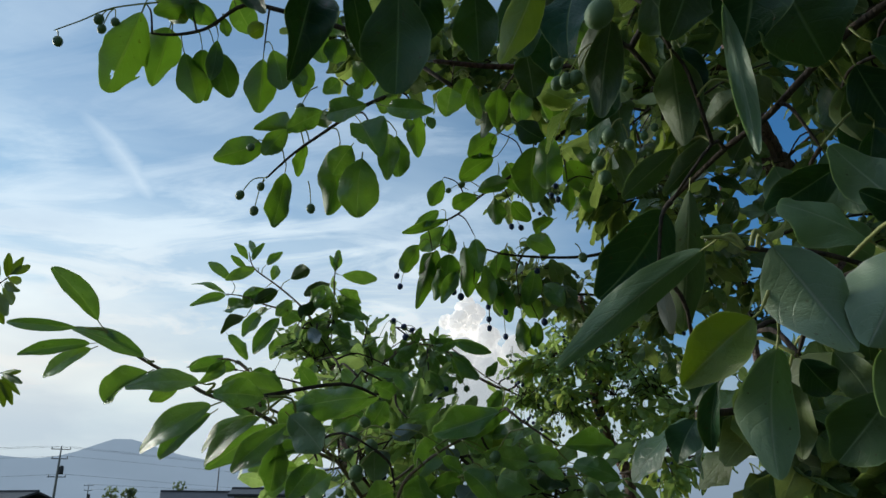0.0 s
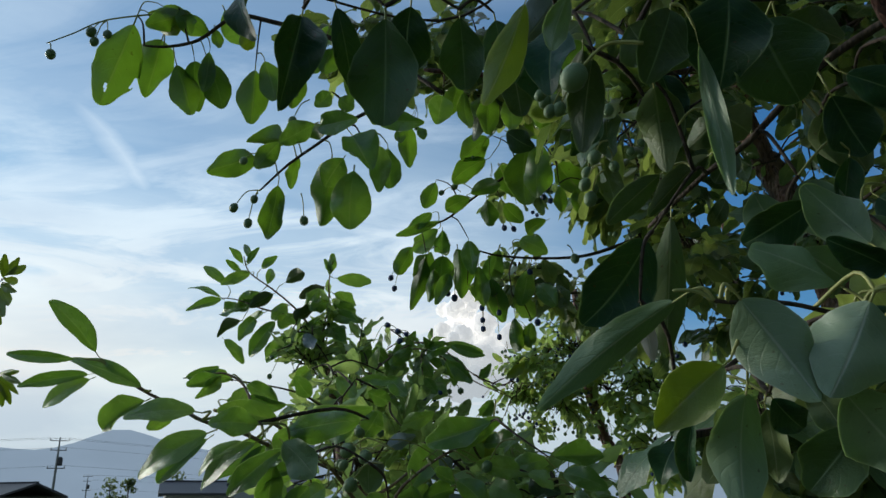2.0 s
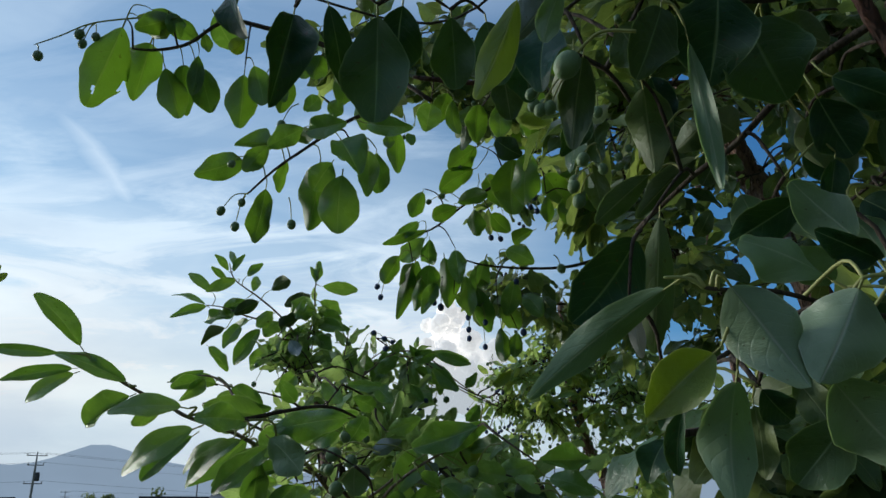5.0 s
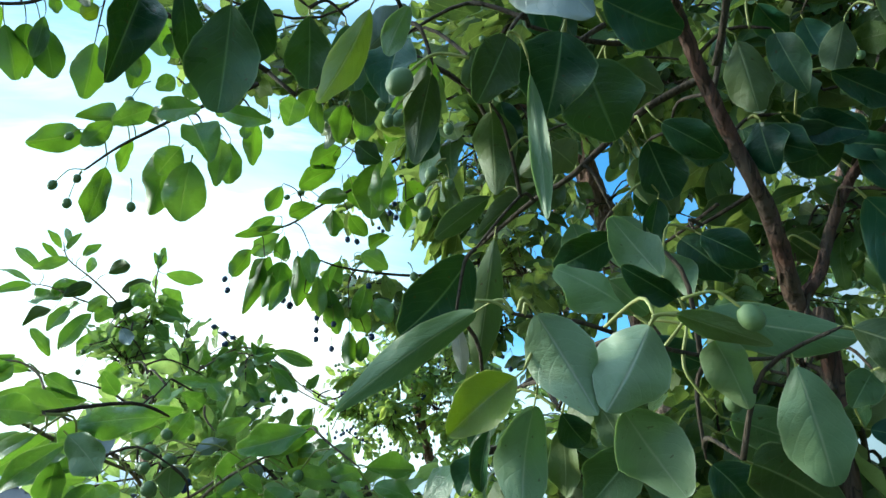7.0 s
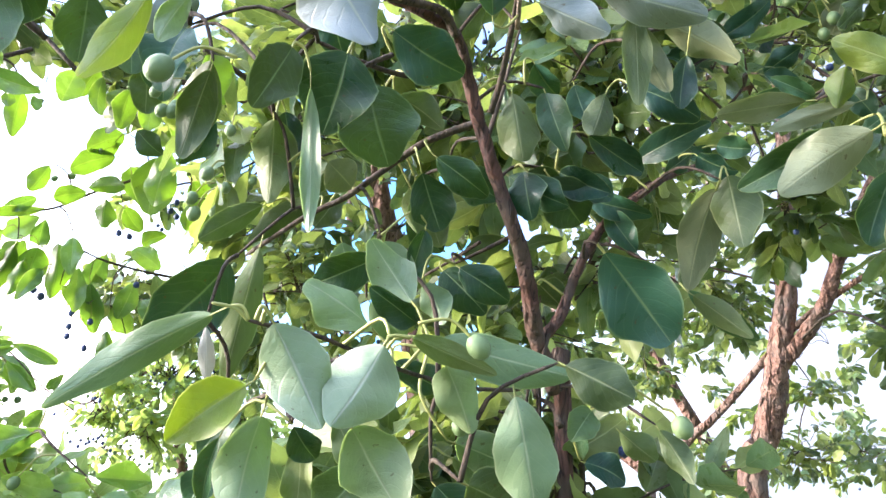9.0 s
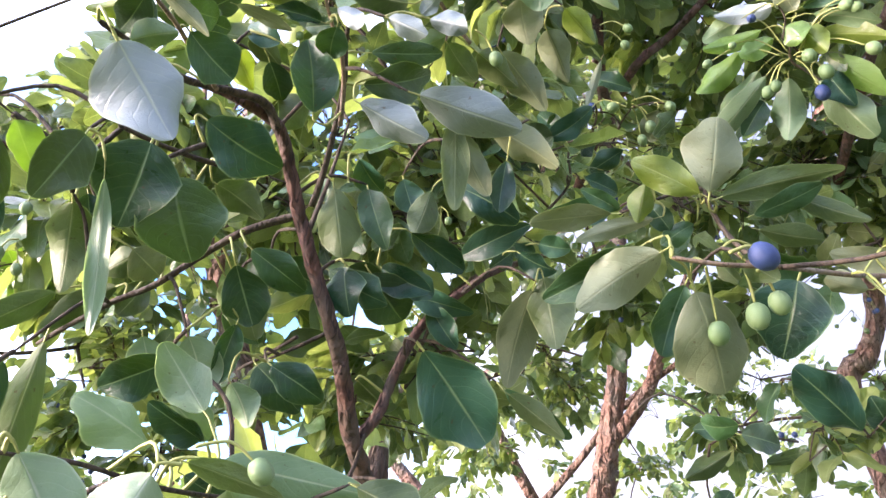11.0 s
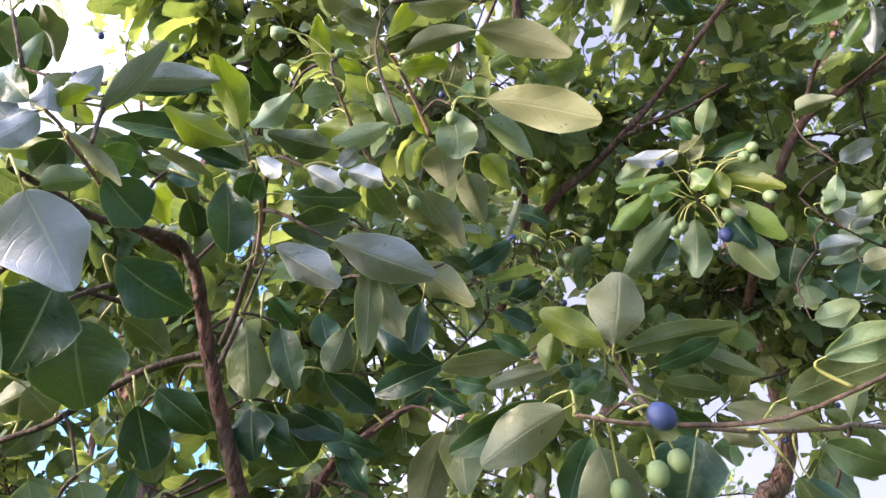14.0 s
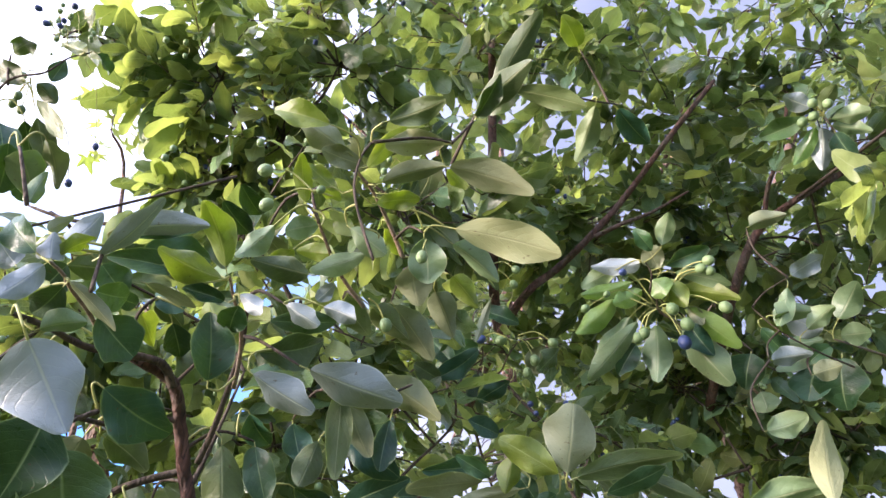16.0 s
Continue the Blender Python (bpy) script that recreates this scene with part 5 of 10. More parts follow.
leaf(twig, (0.1213, 0.2729, 1.8959), (0.1348, 0.2575, 1.9097), 0.011, (-0.21, 0.54, 0.81), "fresh")
leaf(twig, (0.1245, 0.2736, 1.9097), (0.1374, 0.27, 1.9397), 0.017, (0.29, 0.96, -0.01), "sky_sheen")
leaf(twig, (0.1163, 0.29, 1.9233), (0.129, 0.2938, 1.9462), 0.009, (-0.35, 0.94, 0.04), "olive")
leaf(twig, (0.1416, 0.2732, 1.9058), (0.1511, 0.2189, 1.9279), 0.015, (-0.24, 0.33, 0.91), "sky_sheen")
leaf(twig, (0.1445, 0.2664, 1.9271), (0.1906, 0.235, 1.9416), 0.018, (0.08, 0.51, 0.85), "sky_sheen")
leaf(twig, (0.1493, 0.2819, 1.9391), (0.1937, 0.2536, 1.9517), 0.009, (-0.23, -0.68, -0.7))
leaf(twig, (0.1508, 0.2931, 1.9268), (0.1578, 0.2832, 1.9642), 0.015, (0.12, 0.97, 0.23), "fresh")
leaf(twig, (0.1302, 0.2891, 1.8904), (0.112, 0.3167, 1.892), 0.013, (0.75, 0.47, 0.46), "fresh")
leaf(twig, (0.1517, 0.2904, 1.8986), (0.178, 0.2987, 1.9113), 0.020, (0.46, -0.75, -0.47))
leaf(twig, (0.1296, 0.2887, 1.8578), (0.1512, 0.276, 1.8679), 0.016, (-0.02, 0.6, 0.8), "pale")
leaf(twig, (0.1575, 0.2873, 1.8843), (0.192, 0.2982, 1.8725), 0.031, (0.1, -0.86, -0.51))
leaf(twig, (0.1264, 0.2605, 1.8781), (0.1603, 0.2561, 1.8564), 0.009, (0.52, 0.49, 0.71), "olive")
leaf(twig, (0.111, 0.3395, 1.9743), (0.1142, 0.3362, 2.0062), 0.012, (0.05, 0.99, 0.1), "pale")
leaf(twig, (0.0959, 0.3707, 2.0447), (0.1285, 0.4048, 2.0343), 0.028, (-0.21, 0.46, 0.86), "pale")
leaf(twig, (0.1069, 0.3583, 2.0554), (0.1365, 0.3936, 2.0448), 0.018, (0.16, 0.16, 0.97), "olive")
leaf(twig, (0.0903, 0.3833, 2.0608), (0.1062, 0.4274, 2.0424), 0.029, (0.07, -0.41, -0.91))
leaf(twig, (0.1734, 0.3094, 1.9163), (0.1916, 0.3132, 1.9207), 0.013, (0.3, -0.75, -0.59))
leaf(twig, (0.1723, 0.3075, 1.9497), (0.1969, 0.3085, 1.9548), 0.016, (0.16, -0.75, -0.64))
leaf(twig, (0.2128, 0.3351, 1.9498), (0.2444, 0.3514, 1.9474), 0.019, (-0.23, 0.57, 0.79))
leaf(twig, (0.2323, 0.3452, 1.9447), (0.2576, 0.3697, 1.934), 0.021, (0.05, -0.45, -0.89))
leaf(twig, (0.2112, 0.3533, 1.9451), (0.2379, 0.3757, 1.9373), 0.019, (-0.15, 0.48, 0.86), "fresh")
leaf(twig, (0.1095, 0.2911, 1.8923), (0.095, 0.2939, 1.9068), 0.017, (0.49, 0.8, 0.34), "sky_sheen")
twig = branch(near_tree, [(0.283, 0.328, 1.9), (0.271, 0.307, 1.917), (0.257, 0.291, 1.928), (0.242, 0.279, 1.934), (0.228, 0.266, 1.939)], 0.0018, 0.001, YOUNG_BARK)
leaf(twig, (0.226, 0.2663, 1.9399), (0.1856, 0.2417, 1.9651), 0.022, (0.37, 0.3, 0.88), "fresh")
leaf(twig, (0.2291, 0.2679, 1.9367), (0.178, 0.2735, 1.9386), 0.022, (0.11, 0.9, 0.41), "fresh")
leaf(twig, (0.2168, 0.2834, 1.9422), (0.1627, 0.3139, 1.9458), 0.018, (-0.48, -0.8, -0.37))
leaf(twig, (0.2166, 0.2775, 1.9332), (0.187, 0.2948, 1.943), 0.011, (0.54, 0.58, 0.61))
leaf(twig, (0.1827, 0.2974, 1.9267), (0.2203, 0.2883, 1.9199), 0.010, (0.25, 0.36, 0.9), "olive")
leaf(twig, (0.2362, 0.275, 1.9258), (0.2065, 0.2868, 1.9282), 0.012, (-0.36, -0.83, -0.43))
leaf(twig, (0.255, 0.3148, 1.8835), (0.237, 0.2993, 1.9305), 0.031, (-0.29, -0.87, -0.4))
leaf(twig, (0.2421, 0.2709, 1.9267), (0.2498, 0.2909, 1.9165), 0.021, (-0.26, -0.36, -0.9))
leaf(twig, (0.2771, 0.3037, 1.917), (0.3303, 0.2874, 1.9449), 0.028, (0.09, -0.77, -0.63))
leaf(twig, (0.2822, 0.3027, 1.9475), (0.3361, 0.2812, 1.9625), 0.019, (-0.16, -0.8, -0.58))
leaf(twig, (0.229, 0.2544, 1.9201), (0.2399, 0.2381, 1.8997), 0.012, (0.91, 0.35, 0.2), "sky_sheen")
leaf(twig, (0.2566, 0.2402, 1.9179), (0.2716, 0.2193, 1.897), 0.014, (0.89, 0.3, 0.34), "sky_sheen")
leaf(twig, (0.2783, 0.2288, 1.9219), (0.2905, 0.2048, 1.904), 0.015, (0.9, 0.16, 0.39), "sky_sheen")
leaf(twig, (0.2772, 0.2334, 1.926), (0.2812, 0.2188, 1.9362), 0.011, (0.45, 0.59, 0.67), "sky_sheen")
leaf(twig, (0.2577, 0.2877, 1.9468), (0.2401, 0.309, 1.9498), 0.012, (-0.63, -0.43, -0.65))
leaf(twig, (0.2328, 0.3224, 1.9387), (0.214, 0.3404, 1.959), 0.018, (-0.81, -0.49, -0.32))
twig = branch(near_tree, [(0.374, 0.292, 2.002), (0.338, 0.286, 2.018), (0.309, 0.273, 2.032), (0.292, 0.263, 2.036), (0.279, 0.256, 2.034)], 0.0018, 0.001, YOUNG_BARK)
leaf(twig, (0.3108, 0.2817, 1.9953), (0.2654, 0.3063, 1.9995), 0.023, (0.45, 0.76, 0.47))
leaf(twig, (0.3297, 0.2363, 2.0051), (0.2966, 0.2697, 1.9853), 0.018, (0.5, 0.75, 0.44), "pale")
leaf(twig, (0.3051, 0.2389, 2.0188), (0.3338, 0.2238, 1.9973), 0.020, (0.65, 0.63, 0.42), "pale")
leaf(twig, (0.2902, 0.2516, 2.018), (0.2671, 0.2664, 2.0049), 0.019, (0.15, 0.77, 0.62), "pale")
leaf(twig, (0.2631, 0.2718, 2.0164), (0.2471, 0.2982, 1.9871), 0.019, (0.56, 0.75, 0.37), "pale")
leaf(twig, (0.3247, 0.2326, 2.052), (0.3505, 0.202, 2.0551), 0.018, (0.35, 0.38, 0.85), "fresh")
leaf(twig, (0.2869, 0.2706, 2.0463), (0.2602, 0.2482, 2.0746), 0.016, (0.36, 0.54, 0.76), "fresh")
leaf(twig, (0.3023, 0.245, 2.0565), (0.2718, 0.2558, 2.0773), 0.015, (0.55, 0.72, 0.43), "fresh")
leaf(twig, (0.3058, 0.3043, 2.0369), (0.3039, 0.3457, 2.03), 0.019, (0.47, 0.17, 0.87), "fresh")
leaf(twig, (0.3362, 0.2849, 2.0345), (0.3159, 0.3185, 2.0477), 0.017, (0.76, 0.21, 0.62), "fresh")
leaf(twig, (0.2355, 0.3203, 2.057), (0.2777, 0.3359, 2.0529), 0.021, (0.11, -0.52, -0.85))
leaf(twig, (0.2441, 0.3104, 2.0752), (0.2809, 0.3281, 2.0721), 0.019, (0.14, -0.44, -0.89))
leaf(twig, (0.3026, 0.2763, 2.0876), (0.3272, 0.2771, 2.0873), 0.014, (-0.01, 0.56, 0.83), "fresh")
leaf(twig, (0.2966, 0.3414, 2.067), (0.3301, 0.3546, 2.0658), 0.020, (-0.16, 0.49, 0.86), "olive")
leaf(twig, (0.3774, 0.3256, 2.0306), (0.4207, 0.3368, 2.0169), 0.025, (0.13, 0.54, 0.83))
leaf(twig, (0.3096, 0.404, 1.9959), (0.2935, 0.4124, 2.0287), 0.025, (0.7, 0.69, 0.17), "fresh")
twig = branch(near_tree, [(0.399, 0.27, 2.06), (0.372, 0.263, 2.083), (0.343, 0.253, 2.094), (0.32, 0.248, 2.098), (0.311, 0.242, 2.106)], 0.0022, 0.0011, YOUNG_BARK)
leaf(twig, (0.3842, 0.2297, 2.0558), (0.4029, 0.2433, 2.0175), 0.035, (0.65, 0.56, 0.52), "pale")
leaf(twig, (0.4067, 0.2662, 2.0567), (0.4357, 0.2861, 2.0327), 0.035, (0.4, 0.41, 0.82), "olive")
leaf(twig, (0.4191, 0.2319, 2.0703), (0.474, 0.2194, 2.0461), 0.023, (0.44, 0.24, 0.87), "pale")
leaf(twig, (0.393, 0.2138, 2.0594), (0.448, 0.1345, 2.0142), 0.037, (0.67, 0.05, 0.74), "cream")
leaf(twig, (0.4471, 0.2555, 2.061), (0.4863, 0.2549, 2.0409), 0.022, (0.41, 0.48, 0.78), "fresh")
leaf(twig, (0.4495, 0.2786, 2.0573), (0.4968, 0.2958, 2.0308), 0.028, (0.32, 0.42, 0.85), "olive")
leaf(twig, (0.4141, 0.3299, 2.0448), (0.4672, 0.3294, 2.0307), 0.026, (0.21, 0.61, 0.77))
leaf(twig, (0.3373, 0.2433, 2.0908), (0.3703, 0.1899, 2.1013), 0.021, (0.26, 0.34, 0.9), "olive")
leaf(twig, (0.3618, 0.1888, 2.0943), (0.4142, 0.131, 2.0588), 0.030, (0.52, -0.05, 0.85), "olive")
leaf(twig, (0.3523, 0.1665, 2.0982), (0.3104, 0.2034, 2.0904), 0.023, (0.32, 0.53, 0.79), "cream")
leaf(twig, (0.324, 0.239, 2.1008), (0.2823, 0.2523, 2.1004), 0.021, (0.23, 0.75, 0.62), "olive")
leaf(twig, (0.3094, 0.2432, 2.1058), (0.2602, 0.2546, 2.1207), 0.025, (0.34, 0.75, 0.57), "olive")
leaf(twig, (0.3766, 0.1954, 2.1074), (0.3996, 0.1908, 2.0945), 0.014, (0.51, 0.39, 0.77), "fresh")
leaf(twig, (0.3847, 0.166, 2.1538), (0.3737, 0.1238, 2.1757), 0.018, (-0.15, -0.42, -0.89))
leaf(twig, (0.3282, 0.2507, 2.1042), (0.3321, 0.2011, 2.13), 0.017, (0.42, 0.44, 0.79), "fresh")
leaf(twig, (0.3757, 0.2742, 2.0872), (0.409, 0.2805, 2.0735), 0.015, (0.26, 0.47, 0.84), "fresh")
leaf(twig, (0.4385, 0.3256, 2.0597), (0.5044, 0.3323, 2.0244), 0.034, (0.35, 0.54, 0.76), "olive")
leaf_stalk(twig, [(0.3893, 0.2343, 2.063), (0.3801, 0.2315, 2.0713), (0.3627, 0.23, 2.0837), (0.341, 0.2473, 2.0861)], 0.0009, 0.000675)
leaf_stalk(twig, [(0.3983, 0.2182, 2.0666), (0.381, 0.2257, 2.0742), (0.3657, 0.2365, 2.0778), (0.3407, 0.2504, 2.0843)], 0.0009, 0.000675)
twig = branch(near_tree, [(0.199, 0.345, 1.856), (0.185, 0.345, 1.844), (0.174, 0.343, 1.832), (0.162, 0.342, 1.818)], 0.0018, 0.001)
leaf(twig, (0.1626, 0.3214, 1.8334), (0.1598, 0.347, 1.7855), 0.046, (-0.42, -0.81, -0.41))
leaf(twig, (0.1781, 0.3343, 1.824), (0.2035, 0.3483, 1.7785), 0.051, (-0.16, -0.91, -0.37))
leaf(twig, (0.19, 0.3384, 1.8707), (0.2477, 0.3379, 1.8552), 0.037, (-0.19, -0.69, -0.69))
leaf(twig, (0.2577, 0.3977, 1.8279), (0.3051, 0.3969, 1.806), 0.025, (-0.3, -0.72, -0.63))
leaf(twig, (0.2529, 0.4044, 1.8182), (0.2794, 0.42, 1.7807), 0.034, (-0.27, -0.81, -0.52))
leaf(twig, (0.1921, 0.4356, 1.8205), (0.221, 0.4527, 1.8131), 0.030, (-0.28, 0.74, 0.61), "olive")
leaf(twig, (0.2305, 0.4083, 1.8737), (0.273, 0.4111, 1.8593), 0.026, (0.2, 0.66, 0.73))
leaf(twig, (0.2181, 0.4044, 1.8671), (0.2169, 0.4259, 1.8497), 0.025, (0.32, 0.61, 0.73), "olive")
twig = branch(near_tree, [(1.17, 0.23, 2.209), (1.037, 0.233, 2.231), (0.931, 0.239, 2.236), (0.895, 0.247, 2.246), (0.866, 0.229, 2.258)], 0.0025, 0.0014, YOUNG_BARK)
leaf(twig, (0.8709, 0.2724, 2.2422), (0.8554, 0.3469, 2.1817), 0.036, (0.88, 0.4, 0.27), "pale")
leaf(twig, (0.8787, 0.2677, 2.237), (0.8627, 0.3607, 2.164), 0.033, (0.55, 0.57, 0.61), "pale")
leaf(twig, (0.8908, 0.2521, 2.2306), (0.911, 0.282, 2.1479), 0.042, (0.85, 0.39, 0.35), "pale")
leaf(twig, (0.9093, 0.2314, 2.2191), (0.9555, 0.1971, 2.1271), 0.046, (0.9, 0.04, 0.44), "pale")
leaf(twig, (0.8943, 0.2067, 2.2362), (0.9338, 0.1636, 2.1614), 0.034, (0.83, -0.17, 0.54), "young")
leaf(twig, (0.8713, 0.2189, 2.2528), (0.902, 0.1346, 2.2105), 0.028, (0.72, -0.08, 0.69), "fresh")
leaf(twig, (0.855, 0.2021, 2.268), (0.8989, 0.1393, 2.2351), 0.025, (0.54, -0.06, 0.84), "pale")
leaf(twig, (0.8311, 0.2225, 2.2825), (0.7958, 0.2878, 2.2911), 0.027, (0.84, 0.41, 0.34), "sky_sheen")
leaf(twig, (0.8432, 0.2454, 2.2696), (0.7983, 0.3129, 2.2541), 0.025, (0.77, 0.57, 0.29), "young")
leaf(twig, (0.8194, 0.258, 2.2843), (0.8045, 0.3137, 2.2721), 0.029, (0.7, 0.33, 0.63), "pale")
leaf(twig, (0.8447, 0.2788, 2.2611), (0.8218, 0.3451, 2.2163), 0.033, (0.83, 0.48, 0.28), "young")
leaf(twig, (0.8504, 0.2113, 2.2701), (0.8232, 0.2101, 2.3016), 0.033, (0.73, 0.26, 0.64), "olive")
leaf(twig, (0.8275, 0.194, 2.2891), (0.8079, 0.1612, 2.3216), 0.027, (0.72, 0.23, 0.66), "pale")
leaf(twig, (0.8277, 0.206, 2.2874), (0.7974, 0.2133, 2.3173), 0.024, (-0.71, -0.26, -0.66))
leaf(twig, (0.8468, 0.2086, 2.2732), (0.8618, 0.1412, 2.2793), 0.028, (-0.56, -0.2, -0.81))
leaf(twig, (0.899, 0.2912, 2.2138), (0.8892, 0.3264, 2.1686), 0.034, (-0.76, -0.59, -0.29))
leaf(twig, (0.8943, 0.2067, 2.2362), (0.9022, 0.1918, 2.1968), 0.019, (0.98, 0.09, 0.16), "olive")
leaf(twig, (0.8551, 0.2194, 2.2653), (0.8751, 0.1982, 2.2156), 0.032, (0.92, -0.03, 0.38), "fresh")
leaf(twig, (0.8562, 0.2422, 2.2604), (0.8292, 0.2825, 2.2398), 0.029, (0.68, 0.64, 0.35), "young")
leaf(twig, (0.913, 0.2169, 2.2187), (0.9306, 0.201, 2.1634), 0.033, (-0.95, -0.01, -0.3))
leaf(twig, (0.8498, 0.2283, 2.2678), (0.8556, 0.2151, 2.2336), 0.035, (0.99, 0.09, 0.13), "young")
fruit(twig, (0.8061, 0.3144, 2.236), 0.0058, (0.8644, 0.2458, 2.235))
fruit(twig, (0.8127, 0.2811, 2.247), 0.0047, (0.8652, 0.242, 2.2359))
fruit(twig, (0.8602, 0.2716, 2.1923), 0.0074, (0.8703, 0.2403, 2.2302))
fruit(twig, (0.8617, 0.2616, 2.1959), 0.0074, (0.8705, 0.2391, 2.2305))
fruit(twig, (0.8647, 0.2151, 2.2151), 0.0086, (0.8712, 0.2338, 2.2322))
fruit(twig, (0.8822, 0.2073, 2.1949), 0.0090, (0.8732, 0.2326, 2.2301))
fruit(twig, (0.891, 0.2209, 2.1759), 0.0090, (0.8741, 0.2341, 2.2282), "blue")
fruit(twig, (0.8546, 0.1453, 2.2548), 0.0074, (0.8709, 0.2257, 2.2363))
fruit(twig, (0.8559, 0.1583, 2.2488), 0.0074, (0.8708, 0.2272, 2.2357))
fruit(twig, (0.8621, 0.1505, 2.2437), 0.0070, (0.8716, 0.2262, 2.2351))
fruit(twig, (0.8929, 0.1546, 2.2016), 0.0082, (0.8751, 0.2263, 2.2306))
fruit(twig, (0.8097, 0.2491, 2.2665), 0.0054, (0.8651, 0.2384, 2.2378), "blue")
twig = branch(near_tree, [(1.299, -0.065, 2.571), (1.177, -0.047, 2.564), (1.079, -0.047, 2.555), (1.047, -0.047, 2.56)], 0.0025, 0.0012, YOUNG_BARK)
leaf(twig, (1.0179, -0.0403, 2.5614), (0.9805, -0.0126, 2.5829), 0.033, (0.58, 0.17, 0.8), "sky_sheen")
leaf(twig, (1.0363, -0.0399, 2.5415), (1.0714, -0.0063, 2.4827), 0.041, (0.82, 0.12, 0.56), "sky_sheen")
leaf(twig, (1.0338, -0.0343, 2.5439), (1.0501, 0.0264, 2.5035), 0.027, (0.91, 0.04, 0.42), "young")
leaf(twig, (1.0364, -0.0492, 2.5422), (1.0421, -0.108, 2.5229), 0.030, (0.58, -0.2, 0.79), "pale")
leaf(twig, (1.0418, -0.0458, 2.5359), (1.062, -0.0949, 2.4998), 0.027, (0.66, -0.25, 0.71), "pale")
leaf(twig, (1.0253, -0.0439, 2.5537), (1.0011, -0.085, 2.5667), 0.027, (0.52, -0.04, 0.85))
leaf(twig, (1.0247, -0.0349, 2.5537), (1.0054, 0.0489, 2.5491), 0.035, (-0.81, -0.22, -0.54))
leaf(twig, (1.0487, -0.0486, 2.5284), (1.0837, -0.0551, 2.472), 0.035, (-0.83, 0.15, -0.53))
fruit(twig, (0.998, -0.0437, 2.5534), 0.0081, (1.031, -0.0469, 2.5478))
fruit(twig, (1.0071, -0.0615, 2.545), 0.0081, (1.031, -0.0469, 2.5478))
fruit(twig, (1.0107, -0.0356, 2.5395), 0.0081, (1.031, -0.0469, 2.5478))
fruit(twig, (1.0099, -0.0173, 2.5387), 0.0081, (1.031, -0.0469, 2.5478))
twig = branch(near_tree, [(1.178, 0.022, 2.185), (1.117, 0.048, 2.188), (1.054, 0.075, 2.19)], 0.0022, 0.0012, YOUNG_BARK)
leaf(twig, (1.0472, 0.0768, 2.2013), (1.0103, 0.1145, 2.2304), 0.041, (0.78, 0.4, 0.47), "sky_sheen")
leaf(twig, (1.0462, 0.0624, 2.2072), (1.0218, 0.0125, 2.2403), 0.039, (0.8, 0, 0.6), "pale")
leaf(twig, (1.0514, 0.0816, 2.1923), (1.0271, 0.1286, 2.1971), 0.025, (0.88, 0.44, 0.19), "pale")
leaf(twig, (1.0543, 0.085, 2.1859), (1.036, 0.1587, 2.1677), 0.026, (0.96, 0.27, 0.12), "pale")
leaf(twig, (1.0565, 0.0786, 2.184), (1.0472, 0.1193, 2.1647), 0.029, (-0.92, -0.32, -0.24))
leaf(twig, (1.0537, 0.069, 2.1922), (1.0552, 0.028, 2.18), 0.033, (0.76, -0.16, 0.63), "pale")
leaf(twig, (1.0641, 0.0742, 2.1715), (1.0834, 0.0999, 2.1), 0.070, (-0.96, -0.05, -0.28))
leaf(twig, (1.0571, 0.1114, 2.1711), (1.0642, 0.1391, 2.1226), 0.055, (-0.98, -0.07, -0.18))
leaf(twig, (1.0221, 0.1776, 2.2039), (1.0302, 0.2055, 2.1536), 0.054, (-0.95, -0.19, -0.26))
leaf(twig, (1.046, 0.1912, 2.1541), (1.0514, 0.1916, 2.1204), 0.041, (0.95, 0.27, 0.16), "pale")
leaf(twig, (0.4049, -0.013, 1.745), (0.3923, -0.024, 1.7834), 0.015, (0.7, 0.59, 0.4), "cream")
leaf(twig, (0.4077, 0.0334, 1.759), (0.4199, -0.0114, 1.7629), 0.017, (0.67, 0.24, 0.7), "pale")
leaf(twig, (0.1553, 0.3561, 1.9617), (0.1471, 0.3893, 1.9386), 0.027, (-0.46, -0.58, -0.67))
leaf(twig, (0.1757, 0.364, 1.9777), (0.2031, 0.3677, 1.9636), 0.026, (-0.07, -0.92, -0.38))
leaf(twig, (0.1638, 0.3478, 1.9688), (0.1361, 0.3531, 1.9698), 0.016, (-0.19, -0.92, -0.36), "fresh")
leaf(twig, (0.203, 0.3776, 2.0146), (0.2632, 0.3655, 2.032), 0.027, (-0.15, -0.98, -0.16))
leaf(twig, (0.1638, 0.4079, 1.9924), (0.2104, 0.3883, 2.0002), 0.025, (0.11, 0.58, 0.81))
leaf(twig, (0.2046, 0.4217, 2.0266), (0.2284, 0.3965, 2.0453), 0.024, (0.1, -0.53, -0.84))
leaf(twig, (0.2156, 0.4256, 2.018), (0.2547, 0.4081, 2.0216), 0.024, (0.34, 0.85, 0.41))
leaf(twig, (0.0568, 0.3957, 1.8453), (0.0816, 0.377, 1.8711), 0.024, (-0.18, 0.71, 0.68), "sky_sheen")
leaf(twig, (0.077, 0.4768, 1.9033), (0.0848, 0.4995, 1.8653), 0.033, (-0.38, -0.76, -0.53))
leaf(twig, (0.072, 0.5705, 1.9428), (0.081, 0.5931, 1.9031), 0.033, (-0.31, 0.86, 0.42))
leaf(twig, (0.1388, 0.867, 2.0199), (0.1336, 0.8991, 1.9502), 0.041, (-0.42, -0.84, -0.35), "thin")
leaf(twig, (0.1417, 0.8261, 2.0932), (0.1398, 0.8618, 2.03), 0.042, (0.18, -0.85, -0.49), "thin")
